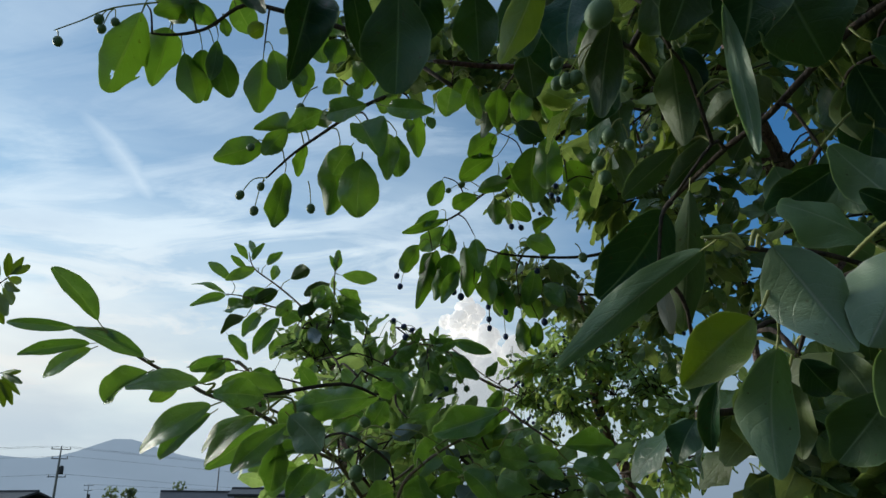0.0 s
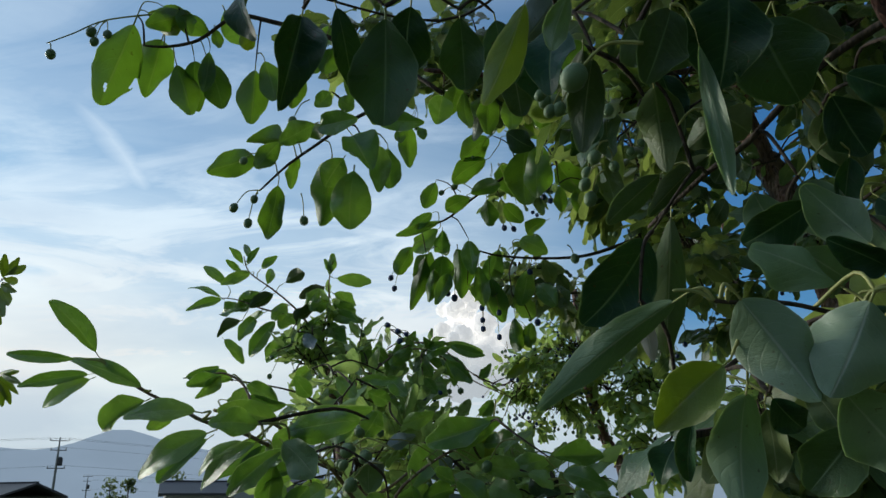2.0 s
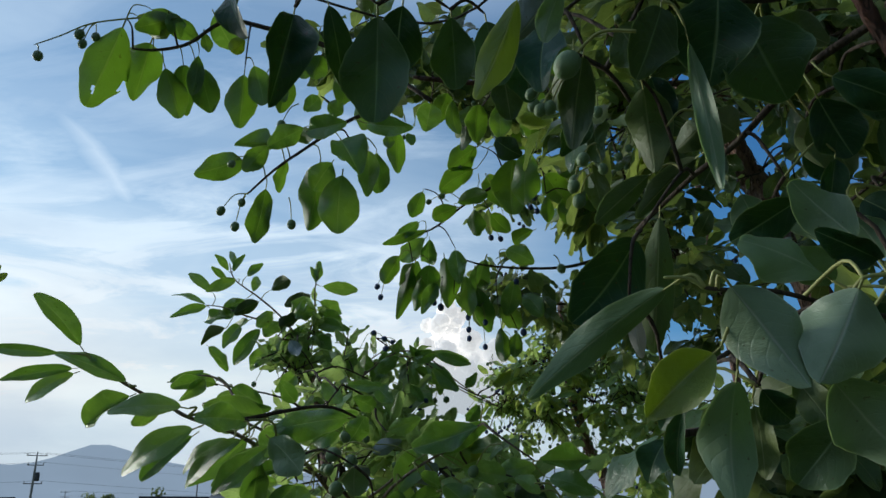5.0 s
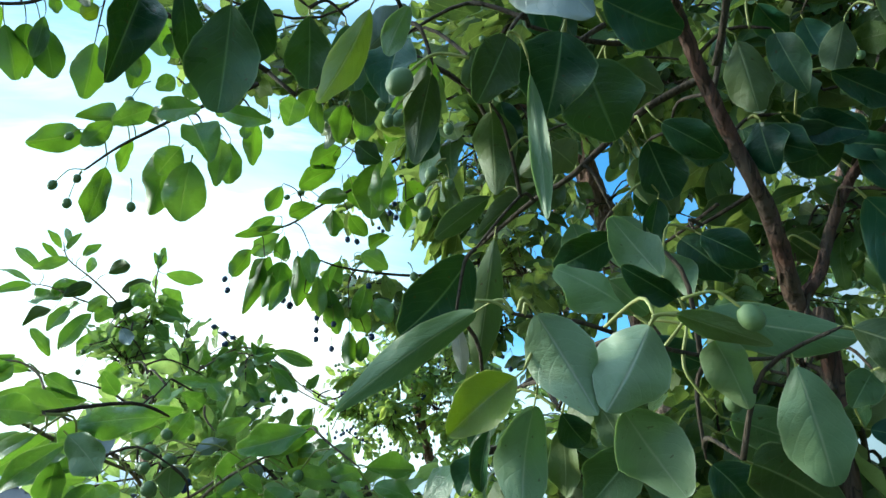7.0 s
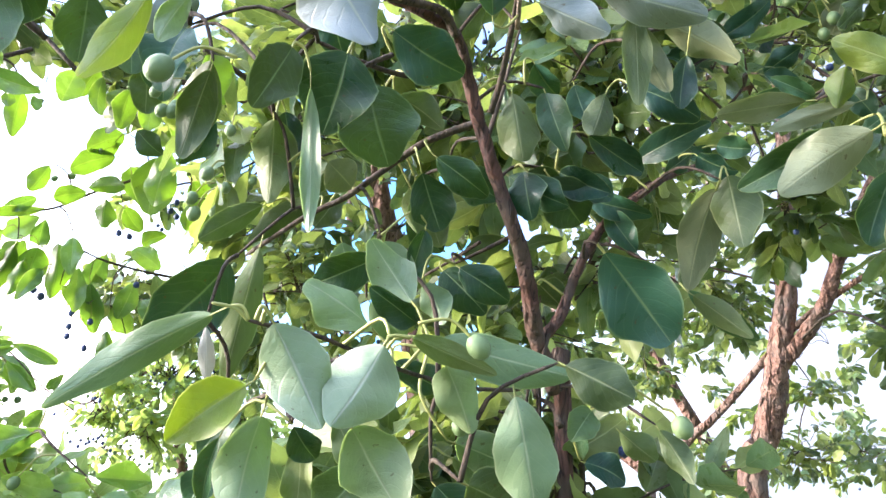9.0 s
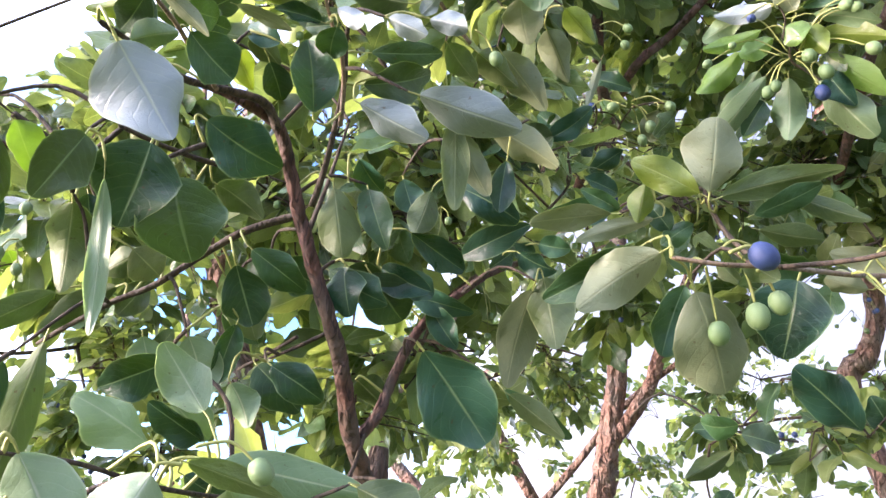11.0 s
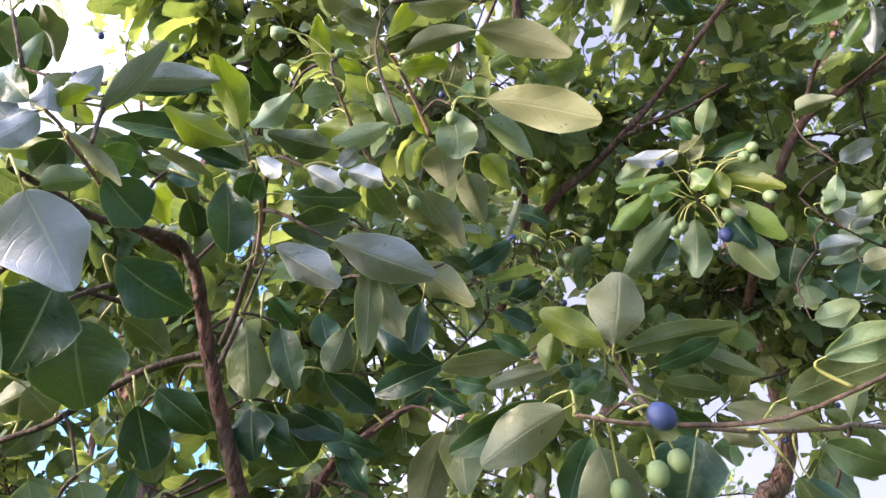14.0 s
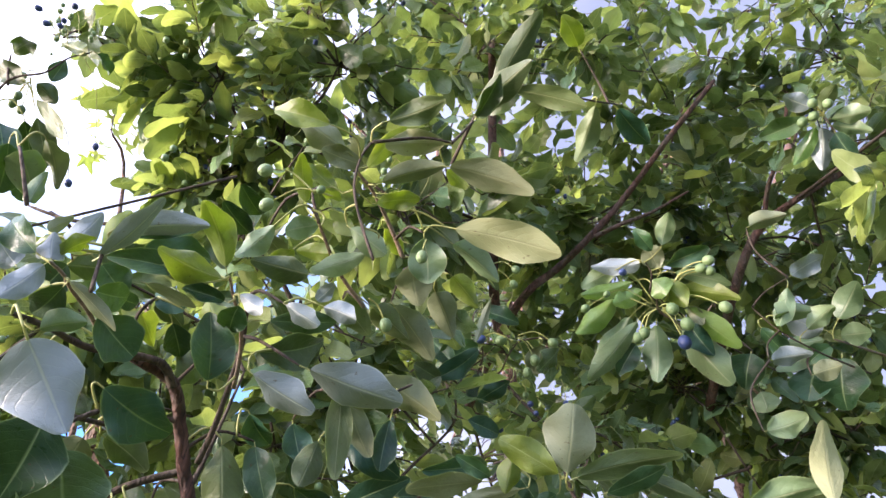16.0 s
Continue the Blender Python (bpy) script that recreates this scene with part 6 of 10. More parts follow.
leaf(twig, (0.0916, 0.8647, 2.0306), (0.1298, 0.8733, 2.0088), 0.032, (-0.14, -0.81, -0.57))
leaf(twig, (0.1247, 0.6387, 2.0163), (0.1585, 0.6597, 1.9761), 0.036, (0.24, -0.93, -0.28), "thin")
near_tree_leaves.clump(116, (0.257, 0.592, 1.607), 0.14, 0.08, 7, 0.065, 1)
near_tree_leaves.clump(117, (0.38, 0.546, 1.599), 0.14, 0.08, 8, 0.065, 1)
near_tree_leaves.clump(115, (0.423, 0.502, 1.691), 0.14, 0.1, 9, 0.065, 1)
near_tree_leaves.clump(119, (0.389, 0.56, 1.645), 0.14, 0.08, 8, 0.065, 1)
near_tree_leaves.clump(118, (0.481, 0.514, 1.625), 0.14, 0.08, 8, 0.065, 1)
near_tree_leaves.clump(101, (0.476, 0.539, 1.993), 0.16, 0.1, 9, 0.065, 2)
near_tree_leaves.clump(110, (0.242, 0.731, 1.989), 0.14, 0.1, 6, 0.065, 1)
near_tree_leaves.clump(102, (0.578, 0.614, 1.878), 0.14, 0.1, 9, 0.065, 2)
near_tree_leaves.clump(103, (0.417, 0.647, 2.031), 0.14, 0.1, 8, 0.065, 2)
near_tree_leaves.clump(109, (0.566, 0.532, 2.044), 0.2, 0.1, 9, 0.065, 3)
near_tree_leaves.clump(111, (0.257, 0.686, 2.137), 0.12, 0.1, 9, 0.065, 1)
near_tree_leaves.clump(112, (0.405, 0.698, 2.065), 0.12, 0.1, 8, 0.065, 1)
near_tree_leaves.clump(113, (0.269, 0.778, 2.044), 0.1, 0.1, 7, 0.065, 1)
near_tree_leaves.clump(108, (0.497, 0.558, 2.192), 0.2, 0.12, 12, 0.065, 3)
near_tree_leaves.clump(104, (0.579, 0.584, 2.121), 0.2, 0.12, 12, 0.065, 3)
near_tree_leaves.clump(114, (0.406, 0.579, 2.281), 0.2, 0.12, 9, 0.065, 3)
near_tree_leaves.clump(106, (0.848, 0.418, 2.098), 0.18, 0.12, 9, 0.065, 3)
near_tree_leaves.clump(105, (0.791, 0.581, 2.236), 0.2, 0.12, 12, 0.065, 3)
near_tree_leaves.link(near_tree)
middle_tree = tree_thing("middle_tree", "fruit tree with flaking reddish bark and backlit leaves")
middle_tree_leaves = Foliage(middle_tree, 202)
twig = branch(middle_tree, [(0.78, 1.22, -0.03), (0.74, 1.2, 1), (0.68, 1.16, 1.7), (0.67, 1.326, 2.13), (0.637, 1.342, 2.228), (0.613, 1.353, 2.356), (0.607, 1.355, 2.498), (0.663, 1.365, 2.712), (0.721, 1.395, 2.986)], 0.034, 0.018, BARK, sides=14, rough=0.1, peel=160, name="trunk")
twig = branch(middle_tree, [(0.525, 1.145, 2.295), (0.369, 1.069, 2.24), (0.174, 0.945, 2.163), (0.073, 0.911, 2.141), (-0.013, 0.897, 2.141)], 0.006, 0.003, DARK_BARK, name="limb")
twig = branch(middle_tree, [(-0.026, 0.887, 2.129), (-0.106, 0.849, 2.149), (-0.21, 0.838, 2.178), (-0.261, 0.836, 2.185), (-0.309, 0.846, 2.157), (-0.35, 0.849, 2.149), (-0.381, 0.848, 2.15)], 0.004, 0.0015)
leaf(twig, (-0.3895, 0.835, 2.1876), (-0.4335, 0.8574, 2.0678), 0.059, (-0.39, 0.88, 0.27), "eaten")
leaf(twig, (-0.3556, 0.8434, 2.164), (-0.3919, 0.8972, 2.1005), 0.049, (-0.4, 0.75, 0.52), "thin")
leaf(twig, (-0.3408, 0.8543, 2.1334), (-0.3174, 0.8713, 2.0595), 0.040, (-0.37, 0.71, 0.59), "thin")
leaf(twig, (-0.3157, 0.8533, 2.1362), (-0.322, 0.9079, 2.0843), 0.033, (-0.33, 0.78, 0.54), "thin")
leaf(twig, (-0.2995, 0.8533, 2.1362), (-0.2817, 0.8854, 2.0762), 0.039, (-0.23, 0.64, 0.73), "thin")
leaf(twig, (-0.2346, 0.8567, 2.1265), (-0.2392, 0.8729, 2.0463), 0.042, (-0.27, 0.75, 0.6), "thin")
leaf(twig, (-0.2892, 0.84, 2.1737), (-0.2815, 0.8486, 2.146), 0.016, (-0.32, 0.78, 0.54), "thin")
leaf(twig, (-0.2774, 0.8311, 2.1988), (-0.259, 0.8811, 2.1733), 0.037, (0.21, -0.89, -0.4), "young")
leaf(twig, (-0.2243, 0.8533, 2.1362), (-0.2051, 0.8542, 2.07), 0.036, (-0.16, 0.72, 0.68), "thin")
leaf(twig, (-0.183, 0.8575, 2.1244), (-0.1878, 0.8785, 2.0721), 0.031, (0.02, 0.73, 0.69), "thin")
leaf(twig, (-0.1686, 0.8603, 2.1763), (-0.1561, 0.8677, 2.1182), 0.036, (-0.3, 0.81, 0.5), "thin")
leaf(twig, (-0.1339, 0.8663, 2.1593), (-0.1452, 0.865, 2.1165), 0.033, (-0.29, 0.9, 0.34), "thin")
leaf(twig, (-0.1385, 0.8558, 2.1891), (-0.1595, 0.8997, 2.1846), 0.033, (0.33, -0.8, -0.49), "young")
leaf(twig, (-0.3807, 0.8328, 2.1939), (-0.3342, 0.8411, 2.164), 0.033, (-0.18, 0.74, 0.65), "fresh")
leaf(twig, (-0.3629, 0.8296, 2.2029), (-0.3024, 0.8676, 2.178), 0.029, (-0.02, 0.7, 0.72), "thin")
leaf(twig, (-0.3349, 0.8316, 2.1974), (-0.3221, 0.8489, 2.1663), 0.028, (0.56, -0.81, -0.2), "young")
leaf(twig, (-0.2316, 0.8439, 2.1626), (-0.2504, 0.8374, 2.1406), 0.023, (-0.09, 0.62, 0.78), "fresh")
leaf(twig, (-0.3202, 0.8341, 2.1904), (-0.3688, 0.816, 2.1593), 0.031, (-0.06, 0.75, 0.66), "thin")
leaf(twig, (-0.2943, 0.8493, 2.1473), (-0.2975, 0.8503, 2.0817), 0.023, (-0.25, 0.83, 0.51), "thin")
leaf(twig, (-0.2058, 0.8587, 2.1209), (-0.1774, 0.8582, 2.0782), 0.023, (-0.25, 0.79, 0.56), "thin")
leaf_stalk(twig, [(-0.357, 0.834, 2.19), (-0.431, 0.837, 2.182), (-0.475, 0.843, 2.166), (-0.51, 0.847, 2.154)], 0.0012, 0.0008)
fruit(twig, (-0.5046, 0.8518, 2.1404), 0.0066, (-0.5123, 0.8574, 2.1618))
fruit(twig, (-0.4507, 0.8422, 2.1675), 0.0066, (-0.4348, 0.8452, 2.1865))
fruit(twig, (-0.447, 0.8464, 2.1557), 0.0059, (-0.4343, 0.8442, 2.1857))
fruit(twig, (-0.4293, 0.8434, 2.164), 0.0059, (-0.4381, 0.8517, 2.1914))
twig = branch(middle_tree, [(0.3, 0.42, 2.2), (0.15, 0.5, 2.08), (0.03, 0.55, 1.98), (-0.099, 0.492, 1.959)], 0.0015, 0.001)
leaf(twig, (-0.0925, 0.4533, 1.9175), (-0.1078, 0.46, 1.8367), 0.033, (0.09, -0.39, -0.92))
leaf(twig, (-0.066, 0.426, 1.9047), (-0.0565, 0.4632, 1.857), 0.022, (0.43, -0.76, -0.48))
leaf(twig, (-0.0291, 0.4109, 1.8876), (-0.0308, 0.4351, 1.8111), 0.046, (-0.05, -0.92, -0.39))
leaf(twig, (-0.0123, 0.426, 1.9047), (-0.0165, 0.4546, 1.8605), 0.035, (-0.17, -0.57, -0.8))
leaf(twig, (0.0207, 0.4286, 1.8975), (0.0252, 0.4592, 1.8521), 0.032, (-0.15, -0.67, -0.72))
leaf(twig, (0.0471, 0.4547, 1.9137), (0.0586, 0.4671, 1.8605), 0.034, (0.05, -0.64, -0.77))
leaf(twig, (-0.1523, 0.4916, 1.9593), (-0.1343, 0.4863, 1.9132), 0.028, (0.03, -0.43, -0.9))
twig = branch(middle_tree, [(-0.035, 0.85, 2.086), (-0.066, 0.831, 2.049), (-0.098, 0.81, 2.018), (-0.139, 0.802, 1.981), (-0.175, 0.81, 1.957), (-0.208, 0.82, 1.929)], 0.003, 0.0012)
leaf(twig, (-0.2085, 0.8061, 1.9699), (-0.2732, 0.8194, 1.9552), 0.034, (-0.13, 0.9, 0.43), "thin")
leaf(twig, (-0.174, 0.7999, 1.9875), (-0.2288, 0.8217, 1.9948), 0.027, (-0.11, 0.73, 0.67), "thin")
leaf(twig, (-0.1806, 0.7999, 1.9875), (-0.2054, 0.7841, 1.942), 0.025, (-0.05, 0.9, 0.44), "thin")
leaf(twig, (-0.1368, 0.7932, 2.0062), (-0.1803, 0.7883, 1.9767), 0.029, (0.41, -0.65, -0.64), "young")
leaf(twig, (-0.1846, 0.816, 1.9418), (-0.2036, 0.8528, 1.8798), 0.031, (0.09, 0.87, 0.48), "thin")
leaf(twig, (-0.1587, 0.8061, 1.9699), (-0.1722, 0.8239, 1.933), 0.018, (-0.56, 0.65, 0.52), "thin")
leaf(twig, (-0.1208, 0.8061, 1.9699), (-0.1422, 0.8682, 1.9021), 0.046, (-0.04, 0.95, 0.32), "thin")
leaf(twig, (-0.1049, 0.8065, 1.9687), (-0.1298, 0.8169, 1.9327), 0.034, (0.26, -0.91, -0.33), "young")
leaf(twig, (-0.0922, 0.792, 1.9496), (-0.0995, 0.8242, 1.8807), 0.051, (-0.02, -0.95, -0.3), "young")
leaf(twig, (-0.0961, 0.7799, 1.9839), (-0.0701, 0.766, 1.9295), 0.042, (0.37, -0.84, -0.4), "young")
leaf(twig, (-0.0831, 0.7821, 1.9777), (-0.0954, 0.7935, 1.9619), 0.029, (0.29, -0.84, -0.47), "young")
leaf(twig, (-0.0623, 0.7834, 1.9741), (-0.0633, 0.7982, 1.9168), 0.026, (0.06, -0.88, -0.47), "young")
leaf(twig, (-0.0532, 0.7842, 1.9716), (-0.0518, 0.82, 1.9312), 0.029, (0.11, -0.82, -0.56), "young")
leaf(twig, (-0.0706, 0.8095, 2.0202), (-0.0105, 0.785, 2.0015), 0.025, (0.25, -0.78, -0.57), "young")
leaf(twig, (-0.0308, 0.8387, 2.0276), (-0.0313, 0.8709, 1.9815), 0.025, (-0.17, 0.78, 0.61), "thin")
leaf(twig, (-0.0435, 0.8401, 2.0236), (-0.0403, 0.8385, 2.0008), 0.015, (-0.06, 0.62, 0.78), "thin")
leaf(twig, (-0.0196, 0.8396, 2.025), (-0.0111, 0.8364, 2.0043), 0.013, (0.05, 0.99, 0.12), "thin")
leaf(twig, (-0.1394, 0.7954, 2), (-0.0871, 0.7634, 1.9949), 0.029, (0.03, -0.94, -0.33), "young")
leaf(twig, (-0.1208, 0.7812, 2.04), (-0.1399, 0.7825, 2.021), 0.021, (0.01, -0.76, -0.65), "young")
leaf(twig, (-0.0953, 0.8172, 2.0884), (-0.1056, 0.8557, 2.0701), 0.036, (0.12, 0.62, 0.78), "thin")
leaf(twig, (-0.1142, 0.7835, 2.0338), (-0.0943, 0.7881, 2.0214), 0.023, (-0.12, -0.78, -0.61), "young")
leaf(twig, (-0.1288, 0.7972, 1.995), (-0.1678, 0.8246, 2.0142), 0.021, (0.06, 0.88, 0.48), "thin")
leaf(twig, (-0.0659, 0.8228, 2.0725), (-0.0723, 0.8319, 2.0222), 0.030, (0.1, -0.77, -0.63), "young")
fruit(twig, (-0.239, 0.8271, 1.9105), 0.0053, (-0.2127, 0.8317, 1.9352))
fruit(twig, (-0.2224, 0.8333, 1.893), 0.0053, (-0.2119, 0.8293, 1.9312))
fruit(twig, (-0.2145, 0.8238, 1.9199), 0.0046, (-0.2057, 0.8141, 1.9285))
fruit(twig, (-0.1554, 0.8324, 1.8955), 0.0053, (-0.1592, 0.8244, 1.9274))
fruit(twig, (-0.168, 0.7928, 2.0075), 0.0053, (-0.1475, 0.7847, 2.0315))
fruit(twig, (-0.2214, 0.7903, 1.9545), 0.0045, (-0.2077, 0.8032, 1.9684))
fruit(twig, (-0.2012, 0.81, 1.9587), 0.0040, (-0.1906, 0.8158, 1.9712))
twig = branch(middle_tree, [(0.415, 1.23, 2.331), (0.279, 1.254, 2.262), (0.217, 1.277, 2.227), (0.145, 1.317, 2.176), (0.082, 1.34, 2.14), (0.017, 1.356, 2.094), (-0.047, 1.362, 2.079)], 0.004, 0.0015)
leaf(twig, (0.1091, 1.2929, 2.2427), (0.0487, 1.2943, 2.1924), 0.047, (-0.32, 0.9, 0.29), "thin")
leaf(twig, (0.1048, 1.3072, 2.2024), (0.0317, 1.3076, 2.1533), 0.045, (0, 0.71, 0.71), "thin")
leaf(twig, (0.1294, 1.2937, 2.2407), (0.1858, 1.2611, 2.228), 0.034, (-0.04, 0.61, 0.79), "thin")
leaf(twig, (0.1673, 1.2532, 2.2052), (0.1688, 1.3029, 2.1031), 0.077, (0.09, 0.92, 0.38), "thin")
leaf(twig, (0.1198, 1.3112, 2.1913), (0.1563, 1.3723, 2.1469), 0.041, (0, 0.86, 0.51), "thin")
leaf(twig, (0.0021, 1.3208, 2.164), (-0.0218, 1.3622, 2.1212), 0.034, (-0.06, 0.73, 0.68), "thin")
leaf(twig, (0.1294, 1.3358, 2.1217), (0.1687, 1.3639, 2.0915), 0.036, (-0.1, 0.95, 0.28), "thin")
leaf(twig, (0.0984, 1.3322, 2.1318), (0.1053, 1.3572, 2.0807), 0.039, (0.53, 0.78, 0.34), "thin")
leaf(twig, (0.0727, 1.3322, 2.1318), (0.0185, 1.2891, 2.0883), 0.033, (0.08, 0.88, 0.47), "thin")
leaf(twig, (-0.0022, 1.3507, 2.1094), (-0.055, 1.3646, 2.0778), 0.025, (0.01, -0.9, -0.44), "young")
leaf(twig, (0.0194, 1.3558, 2.0952), (-0.0763, 1.343, 2.0581), 0.020, (-0.01, 0.97, 0.25), "thin")
leaf(twig, (0.2367, 1.2718, 2.2126), (0.2876, 1.2555, 2.1618), 0.042, (0.09, 0.84, 0.54), "thin")
leaf(twig, (0.2262, 1.2823, 2.1829), (0.2851, 1.326, 2.1256), 0.051, (0.15, 0.82, 0.55), "thin")
leaf(twig, (0.2325, 1.2963, 2.1434), (0.2427, 1.3415, 2.1033), 0.027, (-0.02, 0.76, 0.65), "thin")
leaf(twig, (0.2639, 1.2977, 2.1395), (0.2718, 1.3028, 2.0839), 0.033, (0.01, 0.88, 0.48), "thin")
leaf(twig, (0.2891, 1.2956, 2.1454), (0.3299, 1.3285, 2.1209), 0.027, (0.25, 0.81, 0.53), "thin")
leaf(twig, (0.2182, 1.3465, 2.0915), (0.1687, 1.304, 2.0455), 0.029, (0.23, 0.79, 0.57), "thin")
leaf(twig, (0.0086, 1.3608, 2.081), (-0.0444, 1.4189, 2.0512), 0.037, (-0.12, -0.91, -0.39), "young")
leaf(twig, (-0.0194, 1.377, 2.0353), (-0.0507, 1.4459, 1.9382), 0.032, (0.19, 0.91, 0.38), "thin")
leaf(twig, (-0.0409, 1.3716, 2.0505), (-0.0742, 1.3677, 1.9882), 0.036, (-0.29, 0.84, 0.47), "thin")
leaf(twig, (-0.0129, 1.3752, 2.0404), (-0.03, 1.4482, 1.9732), 0.044, (-0.31, 0.92, 0.24), "thin")
leaf(twig, (0.0129, 1.3608, 2.081), (0.0134, 1.4272, 2.0482), 0.033, (0, -0.88, -0.48), "young")
leaf(twig, (0.0129, 1.377, 2.0353), (0.0065, 1.4223, 1.96), 0.048, (0.14, 0.95, 0.29), "thin")
leaf(twig, (0.0409, 1.3716, 2.0505), (0.0502, 1.4268, 1.9556), 0.048, (0.29, 0.95, 0.12), "thin")
leaf(twig, (-0.0022, 1.386, 2.0099), (-0.015, 1.3979, 1.9418), 0.027, (0.17, 0.9, 0.4), "thin")
leaf(twig, (0.0301, 1.3896, 1.9998), (-0.0011, 1.3903, 1.9342), 0.029, (-0.17, -0.94, -0.31), "young")
leaf(twig, (0.0624, 1.368, 2.0607), (0.0714, 1.3569, 1.9848), 0.036, (-0.2, -0.95, -0.23), "young")
leaf(twig, (0.092, 1.2987, 2.2266), (0.073, 1.362, 2.1978), 0.030, (0.02, 0.76, 0.64), "thin")
leaf(twig, (0.0599, 1.3308, 2.1358), (0.1194, 1.2735, 2.133), 0.033, (-0.07, 0.87, 0.49), "thin")
leaf(twig, (0.1454, 1.2844, 2.2669), (0.1204, 1.2323, 2.2847), 0.034, (0.05, 0.97, 0.25), "thin")
leaf(twig, (0.2096, 1.2951, 2.2366), (0.1775, 1.2805, 2.2768), 0.041, (-0.23, 0.89, 0.4), "thin")
leaf(twig, (0.0673, 1.06, 2.1516), (0.0757, 1.0425, 2.1816), 0.032, (0.09, 0.77, 0.64), "thin")
leaf(twig, (0.013, 0.9581, 2.1397), (0.0048, 0.9626, 2.0918), 0.038, (0.19, -0.89, -0.41), "young")
leaf(twig, (0.0454, 0.9554, 2.1474), (0.0519, 0.9452, 2.0776), 0.025, (-0.27, 0.58, 0.77), "thin")
leaf(twig, (0.0819, 0.9581, 2.1397), (0.0807, 1.0141, 2.1018), 0.035, (0.02, 0.83, 0.56), "thin")
leaf(twig, (0.0373, 0.9527, 2.155), (0.0213, 0.9811, 2.1162), 0.031, (-0.08, 0.87, 0.48), "thin")
leaf(twig, (0.1103, 0.9581, 2.1397), (0.1125, 0.9597, 2.0812), 0.034, (0.04, 0.92, 0.4), "thin")
leaf(twig, (0.1428, 0.9662, 2.1168), (0.1662, 0.9704, 2.0871), 0.026, (-0.13, -0.79, -0.6), "young")
fruit(twig, (0.0366, 1.3349, 2.1541), 0.0065, (0.0716, 1.3463, 2.1545))
fruit(twig, (0.0118, 1.3385, 2.1439), 0.0054, (0.0502, 1.3575, 2.1535))
fruit(twig, (0.1324, 1.3615, 2.0789), 0.0054, (0.1242, 1.3466, 2.0961), "blue")
fruit(twig, (0.1508, 1.3623, 2.0769), 0.0054, (0.1243, 1.348, 2.0967), "blue")
fruit(twig, (-0.0873, 1.3932, 1.9896), 0.0054, (-0.0527, 1.3739, 2.0376), "blue")
fruit(twig, (-0.0808, 1.4, 1.9703), 0.0054, (-0.0525, 1.3694, 2.036), "blue")
fruit(twig, (0.0226, 1.4036, 1.9602), 0.0054, (0.0394, 1.4102, 2.0156), "blue")
fruit(twig, (0.0355, 1.4065, 1.952), 0.0065, (0.0394, 1.4082, 2.015), "blue")
fruit(twig, (0.2165, 1.3357, 2.152), 0.0054, (0.2256, 1.3479, 2.1911), "blue")
fruit(twig, (0.2089, 1.3418, 2.1348), 0.0054, (0.2222, 1.3279, 2.1816), "blue")
fruit(twig, (0.2218, 1.3443, 2.1277), 0.0054, (0.2253, 1.3462, 2.1903), "blue")
twig = branch(middle_tree, [(0.405, 1.406, 2.073), (0.301, 1.398, 2.035), (0.211, 1.381, 2.023), (0.124, 1.37, 2.025), (0.081, 1.366, 2.035)], 0.004, 0.0015)
leaf(twig, (0.1241, 1.3629, 2.0451), (0.1062, 1.4361, 1.9892), 0.042, (-0.03, -0.98, -0.19), "young")
leaf(twig, (0.1561, 1.3593, 2.0552), (0.212, 1.3494, 2.0233), 0.041, (-0.16, -0.99, -0.05), "young")
leaf(twig, (0.1775, 1.3772, 2.0047), (0.1623, 1.4092, 1.9361), 0.039, (-0, -0.99, -0.11), "young")
leaf(twig, (0.1027, 1.3808, 1.9947), (0.1324, 1.4451, 1.912), 0.039, (-0.09, -1, 0.01), "young")
leaf(twig, (0.1464, 1.4047, 1.9571), (0.1913, 1.4324, 1.9199), 0.039, (0.11, -0.96, -0.27), "young")
leaf(twig, (0.1518, 1.4173, 1.9216), (0.1542, 1.3945, 1.8437), 0.031, (-0.01, 0.97, 0.26), "thin")
leaf(twig, (0.1841, 1.4208, 1.9114), (0.1741, 1.4016, 1.8526), 0.029, (0.11, 0.99, 0.12), "thin")
leaf(twig, (0.1949, 1.3975, 1.9774), (0.2255, 1.3687, 1.925), 0.040, (-0.12, -0.99, 0.04), "young")
leaf(twig, (0.0813, 1.3736, 2.0148), (0.0912, 1.391, 1.9311), 0.032, (0.09, -0.88, -0.47), "young")
leaf(twig, (0.0599, 1.3879, 1.9745), (0.1176, 1.4514, 1.9591), 0.042, (-0.1, -0.97, -0.21), "young")
fruit(twig, (0.0877, 1.4033, 1.9311), 0.0053, (0.0924, 1.394, 1.9763), "blue")
fruit(twig, (0.0888, 1.4111, 1.909), 0.0053, (0.0918, 1.3886, 1.9636), "blue")
fruit(twig, (0.0898, 1.4168, 1.8928), 0.0053, (0.0934, 1.4129, 1.9708), "blue")
fruit(twig, (0.1208, 1.4222, 1.8777), 0.0053, (0.1149, 1.421, 1.9393), "blue")
fruit(twig, (0.1208, 1.4065, 1.9221), 0.0053, (0.1125, 1.3843, 1.9512), "blue")
fruit(twig, (0.1797, 1.3808, 1.9947), 0.0064, (0.1871, 1.362, 2.0221), "blue")
fruit(twig, (0.1946, 1.4129, 1.9039), 0.0064, (0.1901, 1.4129, 1.9483), "blue")
fruit(twig, (0.2582, 1.3245, 2.0037), 0.0083, (0.2449, 1.3226, 2.0304))
fruit(twig, (0.2161, 0.8939, 2.0215), 0.0089, (0.2256, 0.8864, 2.0406))
fruit(twig, (0.2419, 0.8976, 2.011), 0.0089, (0.2416, 0.8936, 2.0362))
fruit(twig, (0.2036, 0.906, 1.9874), 0.0081, (0.2097, 0.8928, 2.007))
